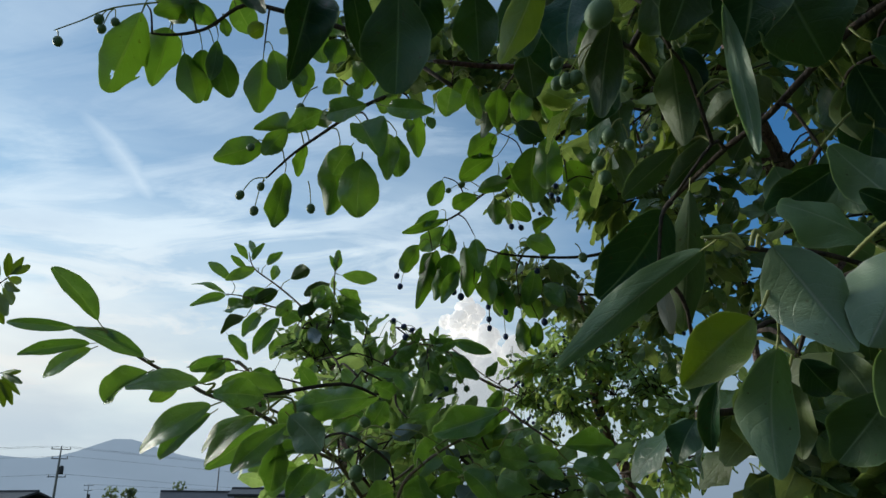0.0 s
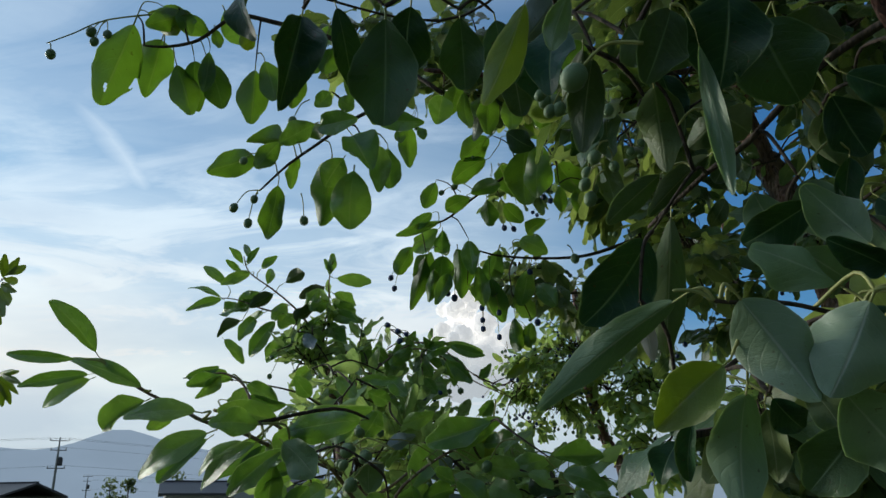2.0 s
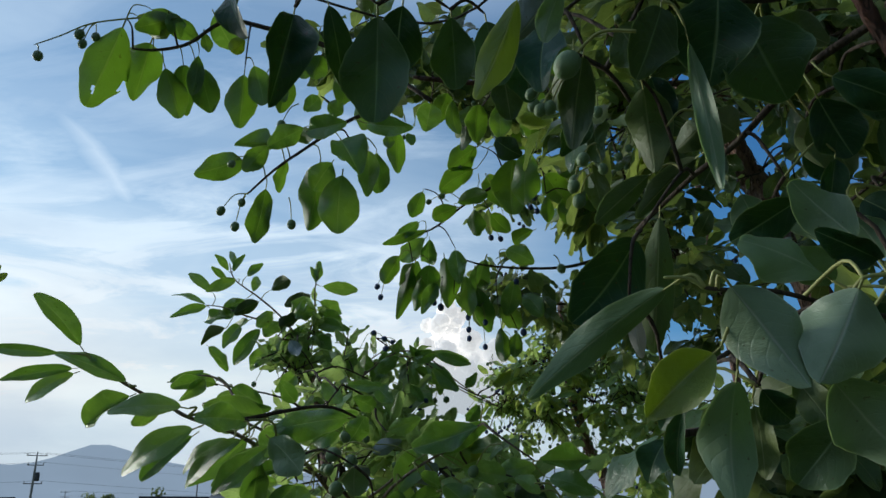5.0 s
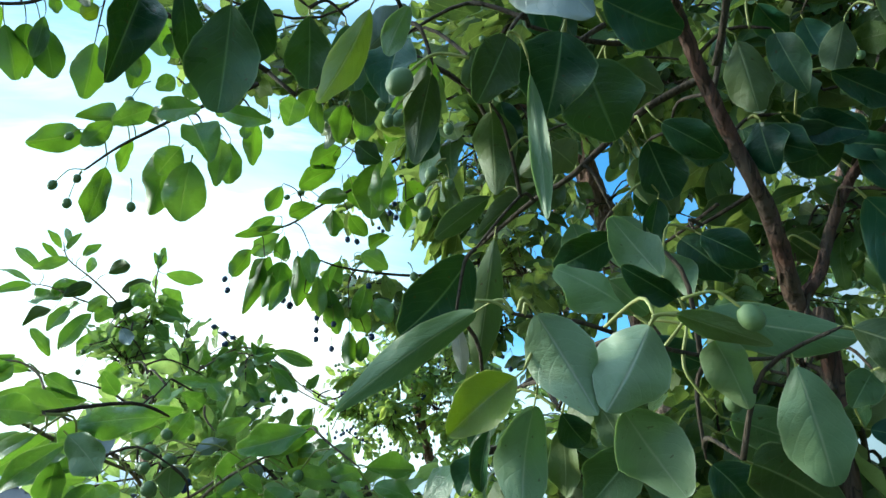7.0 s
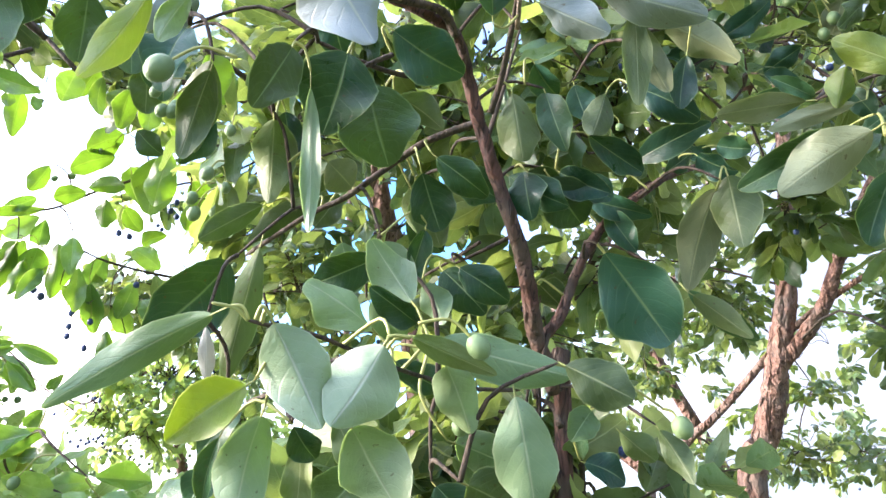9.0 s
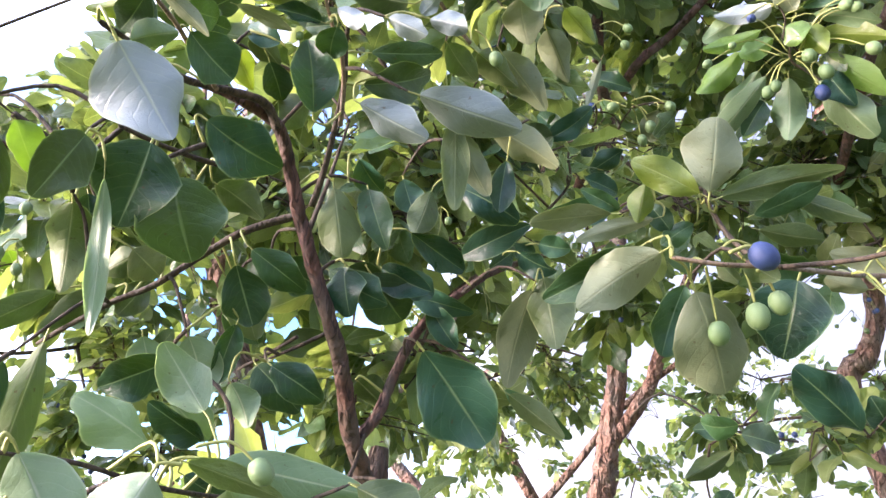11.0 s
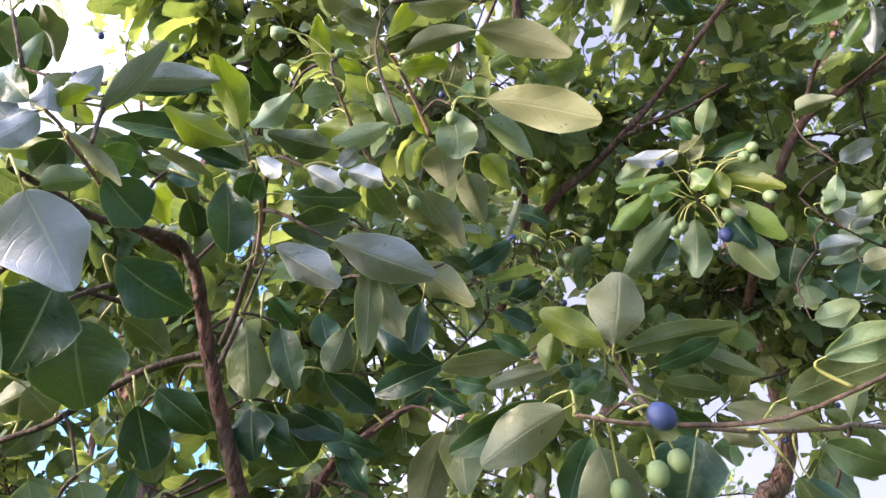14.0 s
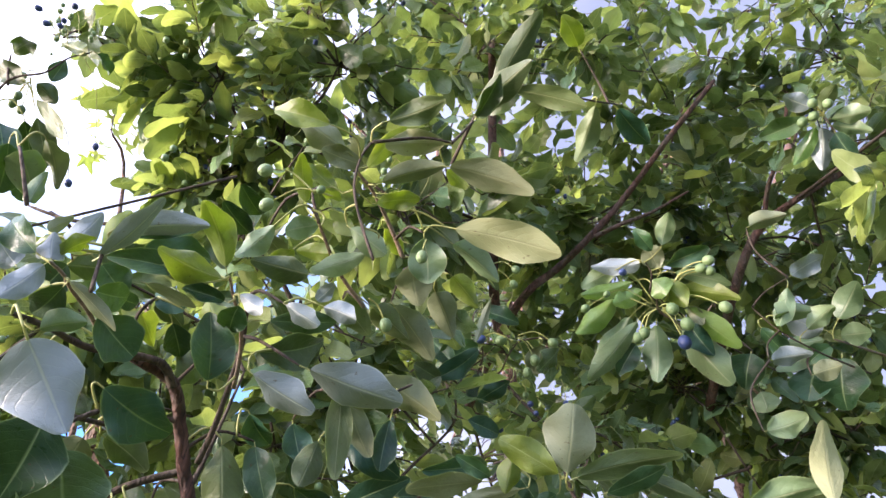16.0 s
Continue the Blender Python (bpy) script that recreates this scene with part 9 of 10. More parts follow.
tall_tree_leaves.clump(195, (2.901, 0.56, 3.767), 0.5, 0.35, 25, 0.065, 12)
tall_tree_leaves.clump(223, (3.6, 1.2, 2.2), 0.7, 0.6, 60, 0.08, 4)
tall_tree_leaves.clump(222, (2.6, 2.8, 2.6), 0.7, 0.6, 60, 0.08, 4)
tall_tree_leaves.clump(221, (3.4, 2.2, 2.6), 0.7, 0.6, 60, 0.08, 4)
tall_tree_leaves.link(tall_tree)
overhanging_tree = tree_thing("overhanging_tree", "leafy fruit tree crown spreading overhead")
overhanging_tree_leaves = Foliage(overhanging_tree, 300)
twig = branch(overhanging_tree, [(1.9, 0.5, -0.03), (1.88, 0.52, 1.2), (1.92, 0.672, 2.051), (1.938, 0.624, 2.18), (1.953, 0.583, 2.288), (1.857, 0.538, 2.489), (1.799, 0.545, 2.724), (1.84, 0.414, 2.911), (1.863, 0.318, 3.019), (1.935, 0.212, 3.223), (2.057, 0.051, 3.592)], 0.03, 0.012, BARK, sides=14, rough=0.1, peel=160, name="trunk")
twig = branch(overhanging_tree, [(1.3, 0.915, 2.574), (1.331, 0.875, 2.683), (1.353, 0.77, 2.791), (1.4, 0.648, 2.904), (1.466, 0.506, 3.006), (1.555, 0.378, 3.161), (1.67, 0.205, 3.387)], 0.01, 0.006, BARK, sides=14, rough=0.1, peel=60, name="limb")
twig = branch(overhanging_tree, [(1.799, 0.545, 2.724), (1.56, 0.703, 2.499), (1.371, 0.817, 2.812), (1.21, 0.941, 3.094), (1.012, 1.062, 3.383), (0.729, 1.249, 3.698)], 0.007, 0.003, BARK, sides=14, rough=0.1, peel=60, name="limb")
twig = branch(overhanging_tree, [(1.042, 0.729, 2.333), (0.981, 0.604, 2.396), (0.956, 0.509, 2.445), (0.99, 0.459, 2.493), (0.994, 0.384, 2.527), (1.032, 0.309, 2.612), (1.031, 0.188, 2.696), (1.083, 0.095, 2.819)], 0.009, 0.005, DARK_BARK, name="limb")
twig = branch(overhanging_tree, [(1.415, 0.408, 2.346), (1.289, 0.294, 2.414), (1.22, 0.207, 2.482), (1.216, 0.146, 2.546), (1.245, 0.067, 2.593), (1.347, -0.048, 2.686)], 0.01, 0.006, DARK_BARK, name="limb")
twig = branch(overhanging_tree, [(1.219, 0.139, 2.55), (1.204, 0.102, 2.618), (1.21, 0.049, 2.699), (1.193, -0, 2.799)], 0.005, 0.003, DARK_BARK, name="limb")
twig = branch(overhanging_tree, [(1.023, 0.624, 2.402), (0.953, 0.578, 2.484), (0.902, 0.529, 2.585), (0.84, 0.466, 2.745), (0.802, 0.415, 2.972)], 0.011, 0.008, DARK_BARK, name="limb")
twig = branch(overhanging_tree, [(0.974, 0.359, 2.503), (0.981, 0.311, 2.507), (1.011, 0.261, 2.525), (1.057, 0.202, 2.569)], 0.0048, 0.002, DARK_BARK, name="limb")
# unseen clump behind the camera, added to shade the leaves in view
overhanging_tree_leaves.clump(228, (0.75, -0.9, 1.5), 0.4, 0.3, 15, 0.07, 4)
overhanging_tree_leaves.clump(255, (0.631, 0.515, 2.437), 0.16, 0.1, 9, 0.084, 6)
# two more out of view, right and behind, added to block the sky
overhanging_tree_leaves.clump(225, (0.75, -0.85, 2.1), 0.45, 0.4, 23, 0.07, 6)
overhanging_tree_leaves.clump(224, (0.95, -0.45, 2.25), 0.45, 0.4, 23, 0.07, 6)
overhanging_tree_leaves.clump(256, (0.496, 0.656, 2.603), 0.16, 0.12, 11, 0.084, 7)
overhanging_tree_leaves.clump(258, (0.446, 0.779, 2.555), 0.11, 0.1, 8, 0.084, 7)
overhanging_tree_leaves.clump(254, (0.76, 0.506, 2.56), 0.2, 0.14, 15, 0.084, 7)
overhanging_tree_leaves.clump(237, (0.382, 0.701, 2.702), 0.17, 0.12, 12, 0.084, 11)
# added above the camera, unseen, to cut the light from overhead
overhanging_tree_leaves.clump(227, (0.35, -0.3, 2.9), 0.4, 0.3, 18, 0.07, 6)
overhanging_tree_leaves.clump(251, (0.446, 0.844, 2.629), 0.1, 0.07, 7, 0.084, 6)
overhanging_tree_leaves.clump(238, (0.53, 0.569, 2.763), 0.22, 0.14, 16, 0.084, 11)
# another unseen one, added behind and above for shade
overhanging_tree_leaves.clump(226, (0.45, -0.75, 2.7), 0.45, 0.35, 20, 0.07, 6)
overhanging_tree_leaves.clump(266, (0.309, 1.147, 2.388), 0.16, 0.12, 12, 0.084, 4)
overhanging_tree_leaves.clump(262, (1.125, 0.729, 2.13), 0.2, 0.08, 12, 0.084, 4)
overhanging_tree_leaves.clump(235, (0.666, 0.977, 2.428), 0.22, 0.14, 14, 0.084, 6)
overhanging_tree_leaves.clump(239, (0.453, 0.566, 2.833), 0.22, 0.14, 11, 0.084, 11)
overhanging_tree_leaves.clump(257, (0.403, 0.812, 2.722), 0.11, 0.12, 9, 0.084, 9)
overhanging_tree_leaves.clump(252, (0.19, 0.842, 2.765), 0.07, 0.04, 2, 0.084, 6)
overhanging_tree_leaves.clump(236, (0.502, 1.109, 2.462), 0.17, 0.11, 7, 0.084, 4)
overhanging_tree_leaves.clump(253, (0.232, 0.806, 2.847), 0.08, 0.04, 2, 0.084, 2)
overhanging_tree_leaves.clump(267, (0.416, 1.375, 2.185), 0.16, 0.12, 10, 0.084, 4)
overhanging_tree_leaves.clump(234, (0.81, 0.821, 2.662), 0.25, 0.17, 22, 0.084, 11)
overhanging_tree_leaves.clump(264, (1.478, 0.352, 2.111), 0.2, 0.08, 5, 0.084, 4)
overhanging_tree_leaves.clump(263, (1.385, 0.579, 2.17), 0.2, 0.08, 7, 0.084, 4)
overhanging_tree_leaves.clump(240, (0.791, 0.441, 2.95), 0.22, 0.15, 16, 0.084, 11)
overhanging_tree_leaves.clump(246, (1.128, 0.497, 2.701), 0.25, 0.14, 19, 0.084, 7)
overhanging_tree_leaves.clump(249, (1.4, 0.444, 2.408), 0.22, 0.11, 14, 0.084, 6)
overhanging_tree_leaves.clump(250, (1.536, 0.242, 2.286), 0.19, 0.11, 11, 0.084, 6)
overhanging_tree_leaves.clump(248, (1.457, 0.094, 2.469), 0.19, 0.11, 11, 0.084, 6)
overhanging_tree_leaves.clump(241, (0.982, 0.28, 2.996), 0.25, 0.17, 16, 0.084, 11)
overhanging_tree_leaves.clump(233, (1.415, 0.595, 2.438), 0.25, 0.14, 20, 0.084, 7)
overhanging_tree_leaves.clump(242, (1.178, 0.213, 2.872), 0.25, 0.15, 22, 0.084, 11)
overhanging_tree_leaves.clump(245, (1.349, -0.012, 2.722), 0.22, 0.14, 17, 0.084, 7)
overhanging_tree_leaves.clump(261, (1.634, 0.189, 2.255), 0.16, 0.1, 6, 0.084, 6)
overhanging_tree_leaves.clump(247, (1.387, 0.239, 2.667), 0.25, 0.14, 19, 0.084, 7)
overhanging_tree_leaves.clump(260, (1.582, 0.367, 2.32), 0.2, 0.1, 7, 0.084, 6)
overhanging_tree_leaves.clump(230, (1.25, 0.495, 2.753), 0.28, 0.19, 31, 0.084, 12)
overhanging_tree_leaves.clump(229, (1.239, 0.826, 2.582), 0.28, 0.17, 27, 0.084, 11)
overhanging_tree_leaves.clump(232, (1.579, 0.37, 2.398), 0.25, 0.14, 22, 0.084, 11)
overhanging_tree_leaves.clump(269, (0.631, 0.538, 3.189), 0.22, 0.1, 10, 0.084, 6)
overhanging_tree_leaves.clump(259, (1.599, 0.174, 2.452), 0.2, 0.12, 8, 0.084, 6)
overhanging_tree_leaves.clump(268, (0.43, 0.778, 3.185), 0.22, 0.1, 10, 0.084, 6)
overhanging_tree_leaves.clump(243, (1.252, 0.033, 2.943), 0.22, 0.14, 5, 0.084, 7)
overhanging_tree_leaves.clump(244, (1.34, -0.102, 2.968), 0.22, 0.14, 8, 0.084, 7)
overhanging_tree_leaves.clump(270, (0.887, 0.327, 3.275), 0.25, 0.1, 10, 0.084, 6)
overhanging_tree_leaves.clump(279, (1.28, 0.547, 3.066), 0.2, 0.12, 10, 0.08, 5)
overhanging_tree_leaves.clump(231, (1.625, 0.28, 2.786), 0.28, 0.19, 16, 0.084, 12)
overhanging_tree_leaves.clump(275, (1.675, 0.06, 2.778), 0.2, 0.14, 14, 0.08, 5)
overhanging_tree_leaves.clump(280, (1.78, 0.234, 2.706), 0.2, 0.14, 7, 0.08, 4)
overhanging_tree_leaves.clump(271, (1.174, 0.094, 3.35), 0.25, 0.1, 6, 0.084, 6)
overhanging_tree_leaves.clump(276, (1.65, -0.115, 3.086), 0.2, 0.14, 12, 0.08, 5)
overhanging_tree_leaves.clump(272, (1.384, -0.131, 3.334), 0.25, 0.1, 7, 0.084, 6)
overhanging_tree_leaves.clump(278, (1.621, 0.31, 3.097), 0.25, 0.15, 14, 0.08, 5)
overhanging_tree_leaves.clump(277, (1.556, -0.201, 3.235), 0.2, 0.12, 7, 0.08, 5)
overhanging_tree_leaves.clump(273, (1.112, 0.761, 3.975), 0.4, 0.15, 15, 0.07, 6)
overhanging_tree_leaves.clump(274, (1.575, 0.275, 3.934), 0.4, 0.15, 15, 0.07, 6)
overhanging_tree_leaves.link(overhanging_tree)
peach_tree = tree_thing("peach_tree", "young peach tree with long narrow bright green leaves")
peach_tree_leaves = Foliage(peach_tree, 278)
twig = branch(peach_tree, [(-1.75, 2.2, -0.03), (-1.7, 2.15, 1), (-1.38, 1.982, 1.767), (-1.378, 1.983, 1.941), (-1.376, 1.985, 2.125)], 0.016, 0.006, BARK, sides=14, rough=0.1, peel=60, name="trunk")
twig = branch(peach_tree, [(-1.585, 2.281, 1.999), (-1.466, 2.235, 2.127), (-1.381, 2.213, 2.191), (-1.305, 2.196, 2.239)], 0.004, 0.0015)
leaf(twig, (-1.3132, 2.1987, 2.2313), (-1.2895, 2.1439, 2.2967), 0.025, (-0.49, 0.75, 0.43), "fresh")
leaf(twig, (-1.3098, 2.1958, 2.2393), (-1.2856, 2.2162, 2.3091), 0.025, (-0.21, 0.76, 0.61), "fresh")
leaf(twig, (-1.3064, 2.1947, 2.2425), (-1.2795, 2.2505, 2.2931), 0.026, (0.65, -0.76, 0.08), "fresh")
leaf(twig, (-1.3166, 2.197, 2.2361), (-1.3083, 2.2695, 2.2441), 0.026, (0.4, -0.89, -0.22), "fresh")
leaf(twig, (-1.3217, 2.2015, 2.2233), (-1.247, 2.1656, 2.1863), 0.028, (0.56, -0.71, -0.43), "fresh")
leaf(twig, (-1.3302, 2.2043, 2.2153), (-1.2712, 2.1812, 2.1476), 0.032, (-0.45, 0.73, 0.52), "fresh")
leaf(twig, (-1.3438, 2.2072, 2.2073), (-1.2675, 2.1576, 2.1072), 0.032, (0.37, -0.93, -0.06), "fresh")
leaf(twig, (-1.3641, 2.2128, 2.1913), (-1.3351, 2.2667, 2.109), 0.029, (0.56, -0.73, -0.39), "fresh")
leaf(twig, (-1.3302, 2.1987, 2.2313), (-1.3102, 2.0873, 2.2735), 0.025, (0.45, -0.79, -0.42), "fresh")
leaf(twig, (-1.3641, 2.21, 2.1993), (-1.4359, 2.2436, 2.2908), 0.026, (0.49, -0.85, -0.21), "fresh")
leaf(twig, (-1.3981, 2.2185, 2.1753), (-1.4181, 2.2573, 2.0805), 0.029, (-0.47, 0.88, 0.09), "fresh")
leaf(twig, (-1.432, 2.227, 2.1514), (-1.4507, 2.1537, 2.2087), 0.028, (-0.58, 0.79, 0.18), "fresh")
leaf(twig, (-1.449, 2.2326, 2.1354), (-1.4196, 2.2443, 2.0431), 0.029, (-0.61, 0.77, 0.19), "fresh")
twig = branch(peach_tree, [(-1.585, 2.303, 1.935), (-1.483, 2.298, 1.951), (-1.398, 2.297, 1.955), (-1.322, 2.292, 1.967)], 0.004, 0.0015)
leaf(twig, (-1.3302, 2.2932, 1.9642), (-1.2393, 2.2372, 1.9608), 0.018, (-0.3, 0.92, 0.24), "fresh")
leaf(twig, (-1.3302, 2.2932, 1.9642), (-1.2176, 2.2158, 1.9208), 0.021, (-0.52, 0.85, -0.01), "fresh")
leaf(twig, (-1.3336, 2.2944, 1.961), (-1.2975, 2.3603, 1.9104), 0.022, (-0.64, 0.68, 0.36), "fresh")
leaf(twig, (-1.3404, 2.2955, 1.9578), (-1.3204, 2.3682, 1.8807), 0.024, (0.47, -0.87, 0.16), "fresh")
leaf(twig, (-1.3472, 2.2955, 1.9578), (-1.3517, 2.38, 1.8755), 0.024, (0.58, -0.8, 0.15), "fresh")
leaf(twig, (-1.3726, 2.2966, 1.9546), (-1.3872, 2.3654, 1.8769), 0.025, (0.51, -0.85, -0.09), "fresh")
leaf(twig, (-1.3896, 2.2966, 1.9546), (-1.3983, 2.3097, 1.8775), 0.025, (-0.58, 0.81, 0.08), "fresh")
leaf(twig, (-1.415, 2.2978, 1.9514), (-1.3815, 2.2758, 2.0156), 0.025, (0.57, -0.82, -0.1), "fresh")
leaf(twig, (-1.432, 2.2978, 1.9514), (-1.5164, 2.4062, 1.8825), 0.026, (0.62, -0.78, -0.06), "fresh")
peach_tree_leaves.link(peach_tree)


# ---- a maple behind the fruit trees ----
def lobed_leaf():
    """A five-lobed leaf of length 1 along +y, folded a little along its ribs."""
    lobes = [(-2.15, 0.42), (-1.05, 0.62), (0.0, 0.78), (1.05, 0.62), (2.15, 0.42)]
    rim = []
    for k, (a, r) in enumerate(lobes):
        for da, q in ((-0.32, 0.5), (-0.16, 0.72), (0.0, 1.0), (0.16, 0.72), (0.32, 0.5)):
            rim.append((math.sin(a + da) * r * q, 0.3 + math.cos(a + da) * r * q, 0.05 * math.cos(9.5 * da) * q))
    verts = [(0, 0.3, 0)] + rim + [(0, 0, -0.02), (0.012, 0, -0.02), (0.012, 0.3, -0.01)]
    faces = [(0, k, k + 1) for k in range(1, len(rim))] + [(0, len(rim) + 1, len(rim) + 2, len(rim) + 3)]
    return mesh_of("lobed_leaf", verts, faces, [LEAF_FRESH], [0] * len(faces), [(0.3 + 0.1 * p[0], p[1]) for p in verts])


def maple():
    rng = random.Random(12)
    tree = tagged(new("maple_tree"), "young maple with lime green lobed leaves", "tree")
    foot, top = Vector(MAPLE_AT), Vector(MAPLE_AT) + Vector((0.1, 0.1, 0.35))
    twig = branch(tree, [(foot.x + 0.5, foot.y + 0.4, -0.03), (foot.x + 0.45, foot.y + 0.35, 1.5), (foot.x + 0.2, foot.y + 0.15, foot.z - 0.3), foot], 0.02, 0.004, BARK, "trunk", 10)
    stem = branch(tree, [foot, foot.lerp(top, 0.5) + Vector((-0.04, 0, 0)), top], 0.004, 0.0015)
    shape = lobed_leaf()
    for i in range(26):
        p = foot.lerp(top, rng.random()) + Vector((rng.gauss(0, 0.12), rng.gauss(0, 0.1), rng.gauss(0, 0.04)))
        go = Vector((rng.gauss(0, 1), rng.gauss(0, 1), -0.6)).normalized()
        ob = part("leaf", shape, stem)
        ob.matrix_world = aim(p, p + go * rng.uniform(0.08, 0.12), 0.1, (rng.gauss(0, 0.4), rng.gauss(0, 0.4) - 0.4, 1))


MAPLE_AT = (0.69, 2.30, 4.11)
maple()


# ---- distance ----
def cumulus():
    """A towering cloud: many rounded heads heaped on one another, its foot coloured like haze."""
    rng = random.Random(8)
    bm = bmesh.new()
    for i in range(120):
        h = rng.random() ** 1.4
        spread = 200 * (1 - h) ** 0.8 + 18
        at = Vector((rng.gauss(0, 0.45) * spread, rng.gauss(0, 0.4) * spread, h * 416))
        r = rng.uniform(26, 66) * (1.15 - 0.6 * h)
        made = bmesh.ops.create_icosphere(bm, subdivisions=3, radius=r)
        for v in made["verts"]:
            n = v.co.normalized()
            v.co = v.co * (1 + 0.3 * noise.noise(n * 2.2 + at * 0.1) + 0.07 * noise.noise(n * 5 + at)) + at
    me = bpy.data.meshes.new("cloud")
    bm.to_mesh(me)
    bm.free()
    me.materials.append(CLOUD)
    me.polygons.foreach_set("use_smooth", np.ones(len(me.polygons), dtype=bool))
    ob = new("cloud", me)
    ob.location = CLOUD_AT
    return tagged(ob, "white cumulus cloud with painted glow and haze at its foot", "cloud", kind="structure")


CLOUD_AT = (111, 3298, 505)
cumulus()


def rod(a, b, r0, r1, sides=10):
    return tube([a, (Vector(a) + Vector(b)) / 2, b], r0, r1, sides, 2)


def utility_pole(at, height, turn):
    pole = tagged(new("utility_pole"), "grey concrete utility pole with crossarms and insulators", "utility pole", "utility poles")
    pole.matrix_world = pose(*at, 0, 0, turn)

    def add(name, v, f, mt):
        ob = new(name, mesh_of(name, v, f, [mt]))
        ob.parent = pole
        return ob

    add("shaft", *rod((0, 0, -0.1), (0, 0, height), 0.19, 0.11), CONCRETE)
    for z, w in ((height - 0.4, 1.1), (height - 1.5, 0.9), (height - 3.6, 1.0)):
        add("crossarm", *rod((-w, 0.14, z), (w, 0.14, z), 0.06, 0.06, 6), METAL)
        for x in (-w + 0.1, 0, w - 0.1):
            add("insulator", *rod((x, 0.14, z), (x, 0.14, z + 0.3), 0.07, 0.05, 8), PLASTER)
    add("transformer", *rod((0.35, 0, height - 3.3), (0.35, 0, height - 2.3), 0.28, 0.28, 12), METAL)
    add("bracket", *rod((0, 0, height - 2.8), (0.35, 0, height - 2.8), 0.05, 0.05, 6), METAL)
    return pole


def cable(a, b, sag, r=0.014):
    m = (Vector(a) + Vector(b)) / 2 - Vector((0, 0, sag))
    v, f = tube([a, m, b], r, r, 4, 10)
    return tagged(new("power_cable", mesh_of("power_cable", v, f, [METAL])), "thin black power cable strung between utility poles", "cable", "power cables")


def house(at, size, eaves, rise, turn, label):
    """A low house: walls, gabled roof with overhang, ridge cap and two windows."""
    w, d = size
    home = tagged(new("house"), label, "house", "houses")
    home.matrix_world = pose(*at, 0, 0, turn)

    def add(name, verts, faces, mt, parent=None):
        ob = new(name, mesh_of(name, verts, faces, [mt], smooth=False))
        ob.parent = parent or home
        return ob

    def block(x0, y0, z0, x1, y1, z1):
        v = [(x, y, z) for z in (z0, z1) for x, y in ((x0, y0), (x1, y0), (x1, y1), (x0, y1))]
        return v, [(3, 2, 1, 0), (4, 5, 6, 7), (0, 1, 5, 4), (1, 2, 6, 5), (2, 3, 7, 6), (3, 0, 4, 7)]

    add("wall", *block(-w / 2, -d / 2, -0.1, w / 2, d / 2, eaves), PLASTER)
    o = 0.5
    x, y, t = w / 2 + o, d / 2 + o, 0.18
    v = [(-x, -y, eaves), (x, -y, eaves), (x, y, eaves), (-x, y, eaves), (-x, 0, eaves + rise), (x, 0, eaves + rise)]
    v += [(a, b, c + t) for a, b, c in v]
    add("roof", v, [(6, 7, 11, 10), (8, 9, 10, 11), (0, 1, 7, 6), (2, 3, 9, 8), (1, 5, 11, 7), (5, 2, 8, 11), (3, 4, 10, 9), (4, 0, 6, 10), (1, 0, 4, 5), (3, 2, 5, 4)], ROOF_TILE)
    add("ridge_cap", *block(-x, -0.15, eaves + rise + t - 0.04, x, 0.15, eaves + rise + t + 0.1), ROOF_TILE)
    for cx in (-w / 4, w / 4):
        win = add("window", *block(cx - 0.8, -d / 2 - 0.05, 0.9, cx + 0.8, -d / 2 + 0.05, 2.1), METAL)
        add("sill", *block(cx - 0.9, -d / 2 - 0.15, 0.82, cx + 0.9, -d / 2 - 0.002, 0.9), CONCRETE, win)
    return home


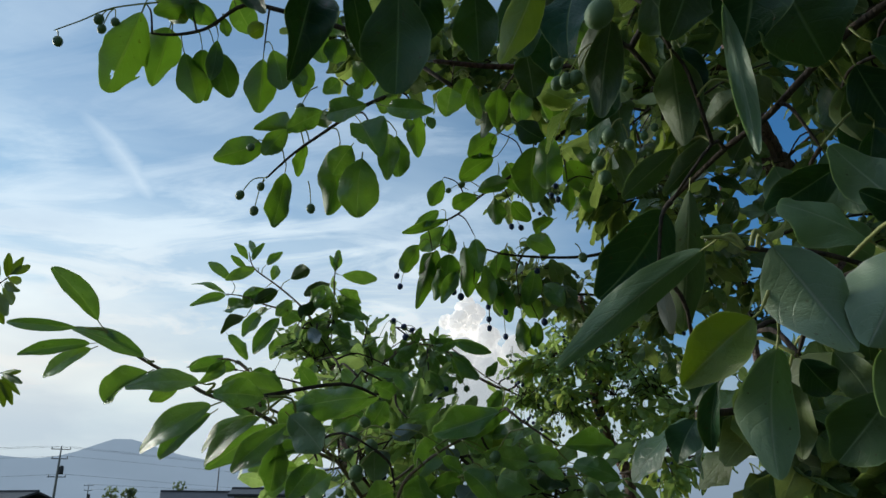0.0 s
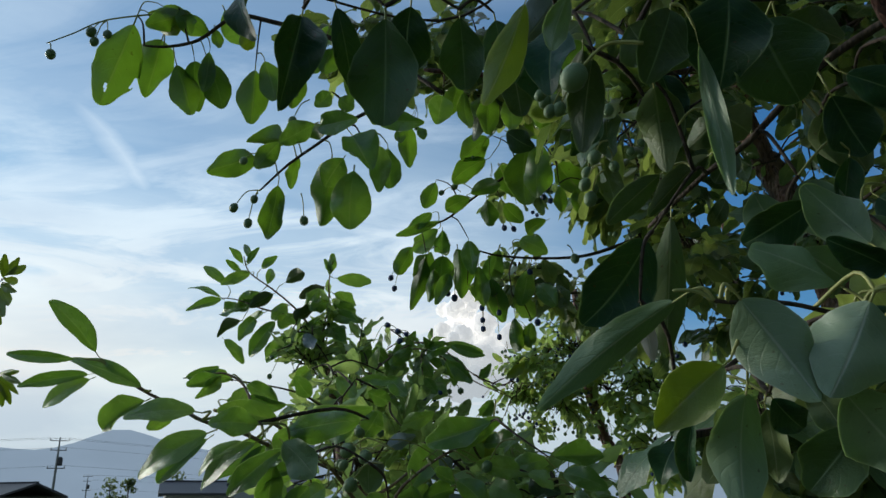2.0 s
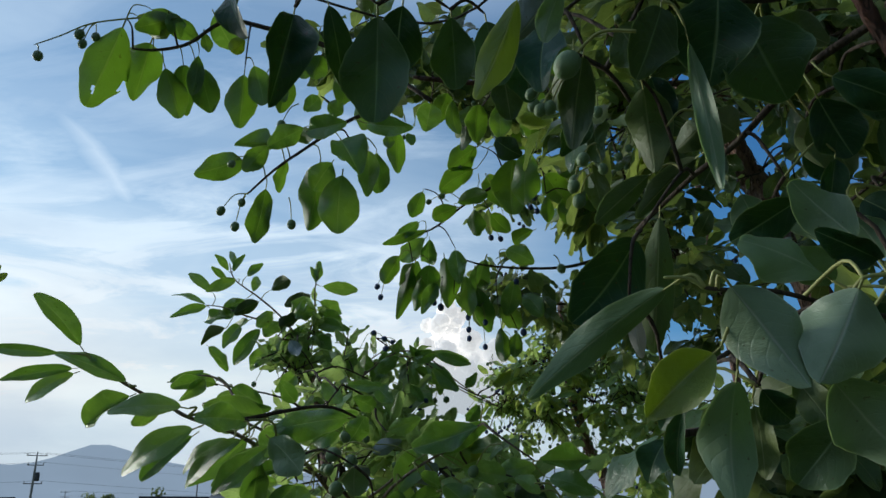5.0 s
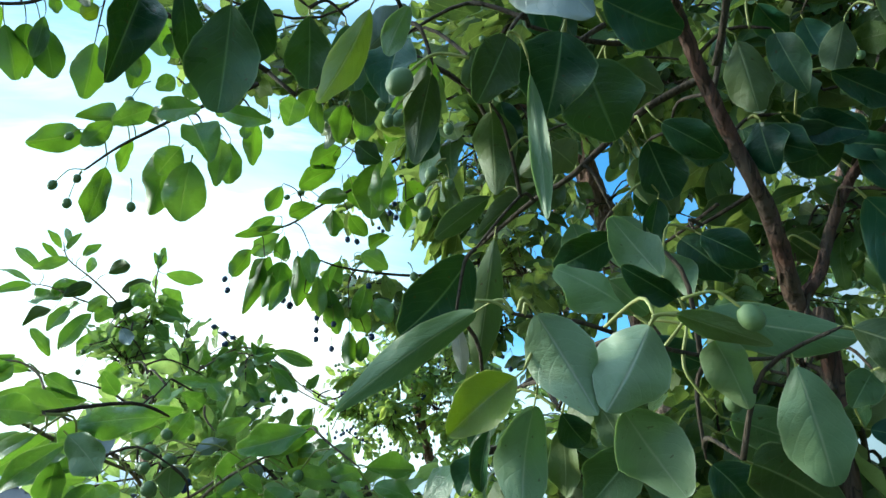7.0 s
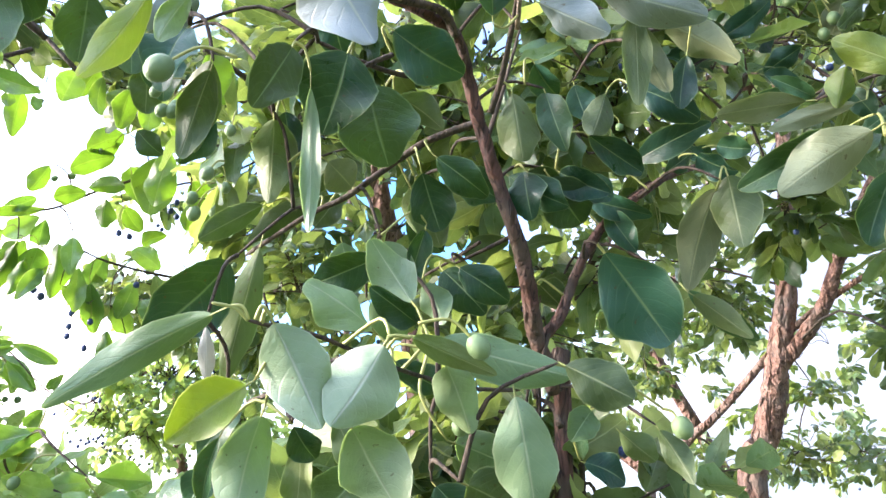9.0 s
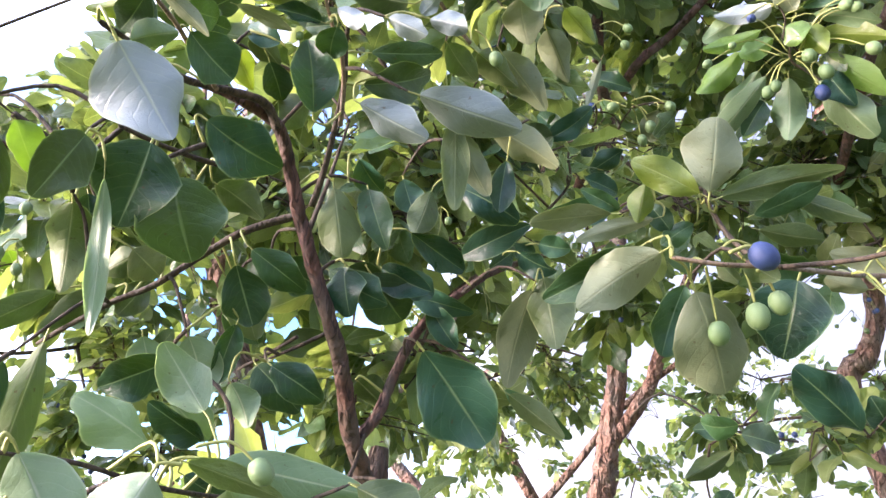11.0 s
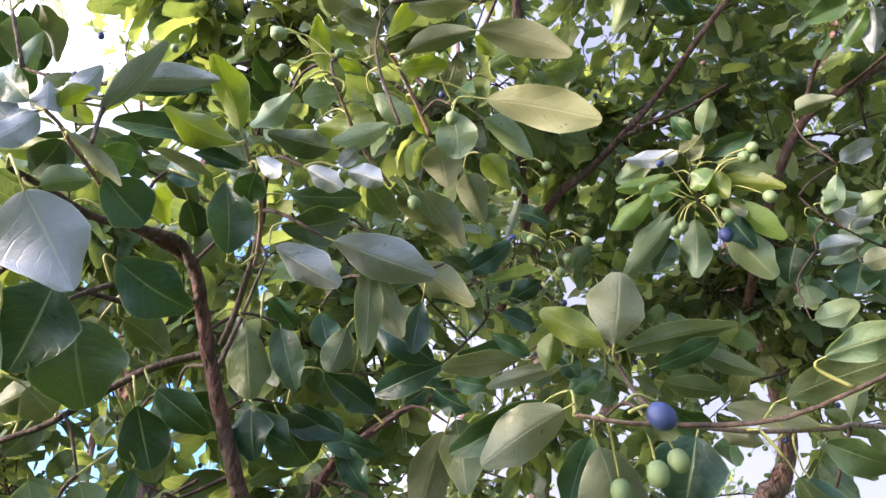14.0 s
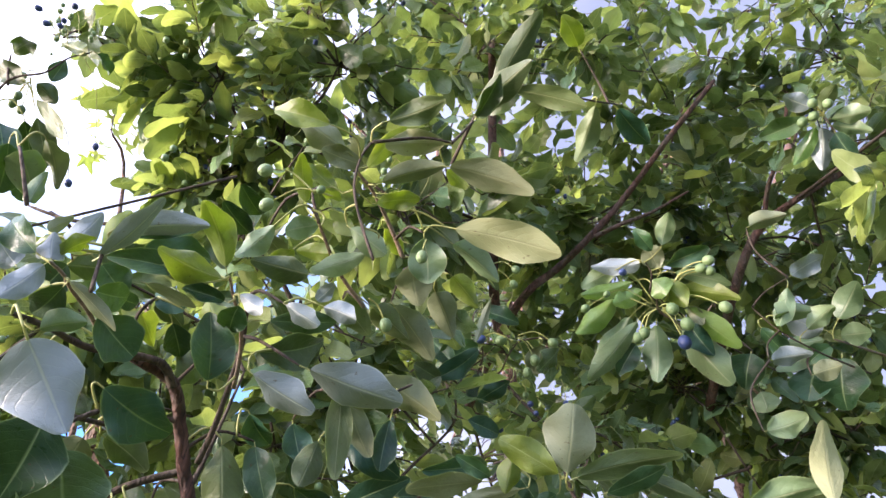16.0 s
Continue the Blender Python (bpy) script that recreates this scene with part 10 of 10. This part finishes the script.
def far_tree(seed, at, height, wide, label):
    tree = tagged(new("roadside_tree"), label, "tree", "roadside trees")
    rng = random.Random(seed)
    x, y, z = at
    v, f = tube([(x, y, z - 0.1), (x + 0.1, y, height * 0.4), (x, y, height * 0.85)], 0.16, 0.05, 8, 4)
    part("trunk", mesh_of("trunk", v, f, [DARK_BARK]), tree)
    crown = Foliage(tree)
    for i in range(9):
        h = rng.uniform(0.35, 1.0)
        r = wide * (1.15 - h) * 0.9
        spot = Vector((x + rng.uniform(-r, r), y + rng.uniform(-r, r), height * h))
        crown.clump(seed * 50 + i, spot, wide * 0.45, height * 0.11, 26, 0.3)
    crown.link(tree, "crown")


utility_pole((-45.8, 94.5, 0), 9.9, 25)
utility_pole((-85.0, 192.0, 0), 9.6, 25)
utility_pole((-90.8, 82.5, 0), 9.9, 25)
utility_pole((14.2, 154.5, 0), 9.9, 25)
mast = tagged(new("radio_mast", mesh_of("radio_mast", *rod((-32.5, 115.5, -0.1), (-32.5, 115.5, 10.0), 0.11, 0.07), [METAL])), "slim grey metal mast beside the houses", "mast")
cable((-89.91, 82.88, 9.82), (-44.91, 94.88, 9.82), 1.0)
cable((-44.91, 94.88, 9.82), (15.09, 154.88, 9.82), 1.4)
cable((-84.07, 192.44, 9.50), (15.09, 154.88, 9.82), 2.2)
cable((-91.71, 82.08, 9.82), (-46.71, 94.08, 9.82), 1.0)
cable((-46.71, 94.08, 9.82), (13.29, 154.08, 9.82), 1.4)
cable((-85.87, 191.64, 9.50), (13.29, 154.08, 9.82), 2.2)
cable((-90.09, 82.80, 8.72), (-45.09, 94.80, 8.72), 1.0)
cable((-45.09, 94.80, 8.72), (14.91, 154.80, 8.72), 1.4)
cable((-84.25, 192.36, 8.40), (14.91, 154.80, 8.72), 2.2)
cable((-90.00, 82.84, 6.62), (-45.00, 94.84, 6.62), 1.0)
cable((-45.00, 94.84, 6.62), (15.00, 154.84, 6.62), 1.4)
cable((-84.16, 192.40, 6.30), (15.00, 154.84, 6.62), 2.2)
far_tree(3, (-49.7, 120.1, 0), 6.3, 2.6, "bushy dark green tree beside the houses")
far_tree(4, (-47.3, 121.1, 0), 5.8, 1.8, "bushy dark green tree beside the houses")
far_tree(5, (-34.6, 104.4, 0), 5.9, 1.9, "bushy dark green tree beside the houses")
house((-21.1, 75.0, 0), (9, 7), 2.7, 1.1, 20, "low house with dark grey tiled roof")
house((-12.6, 61.7, 0), (6, 6), 3.1, 0.5, 10, "small pale house with shallow dark roof")
house((-40.8, 71.8, 0), (10, 7), 2.6, 1.1, -15, "low house with dark grey tiled roof")
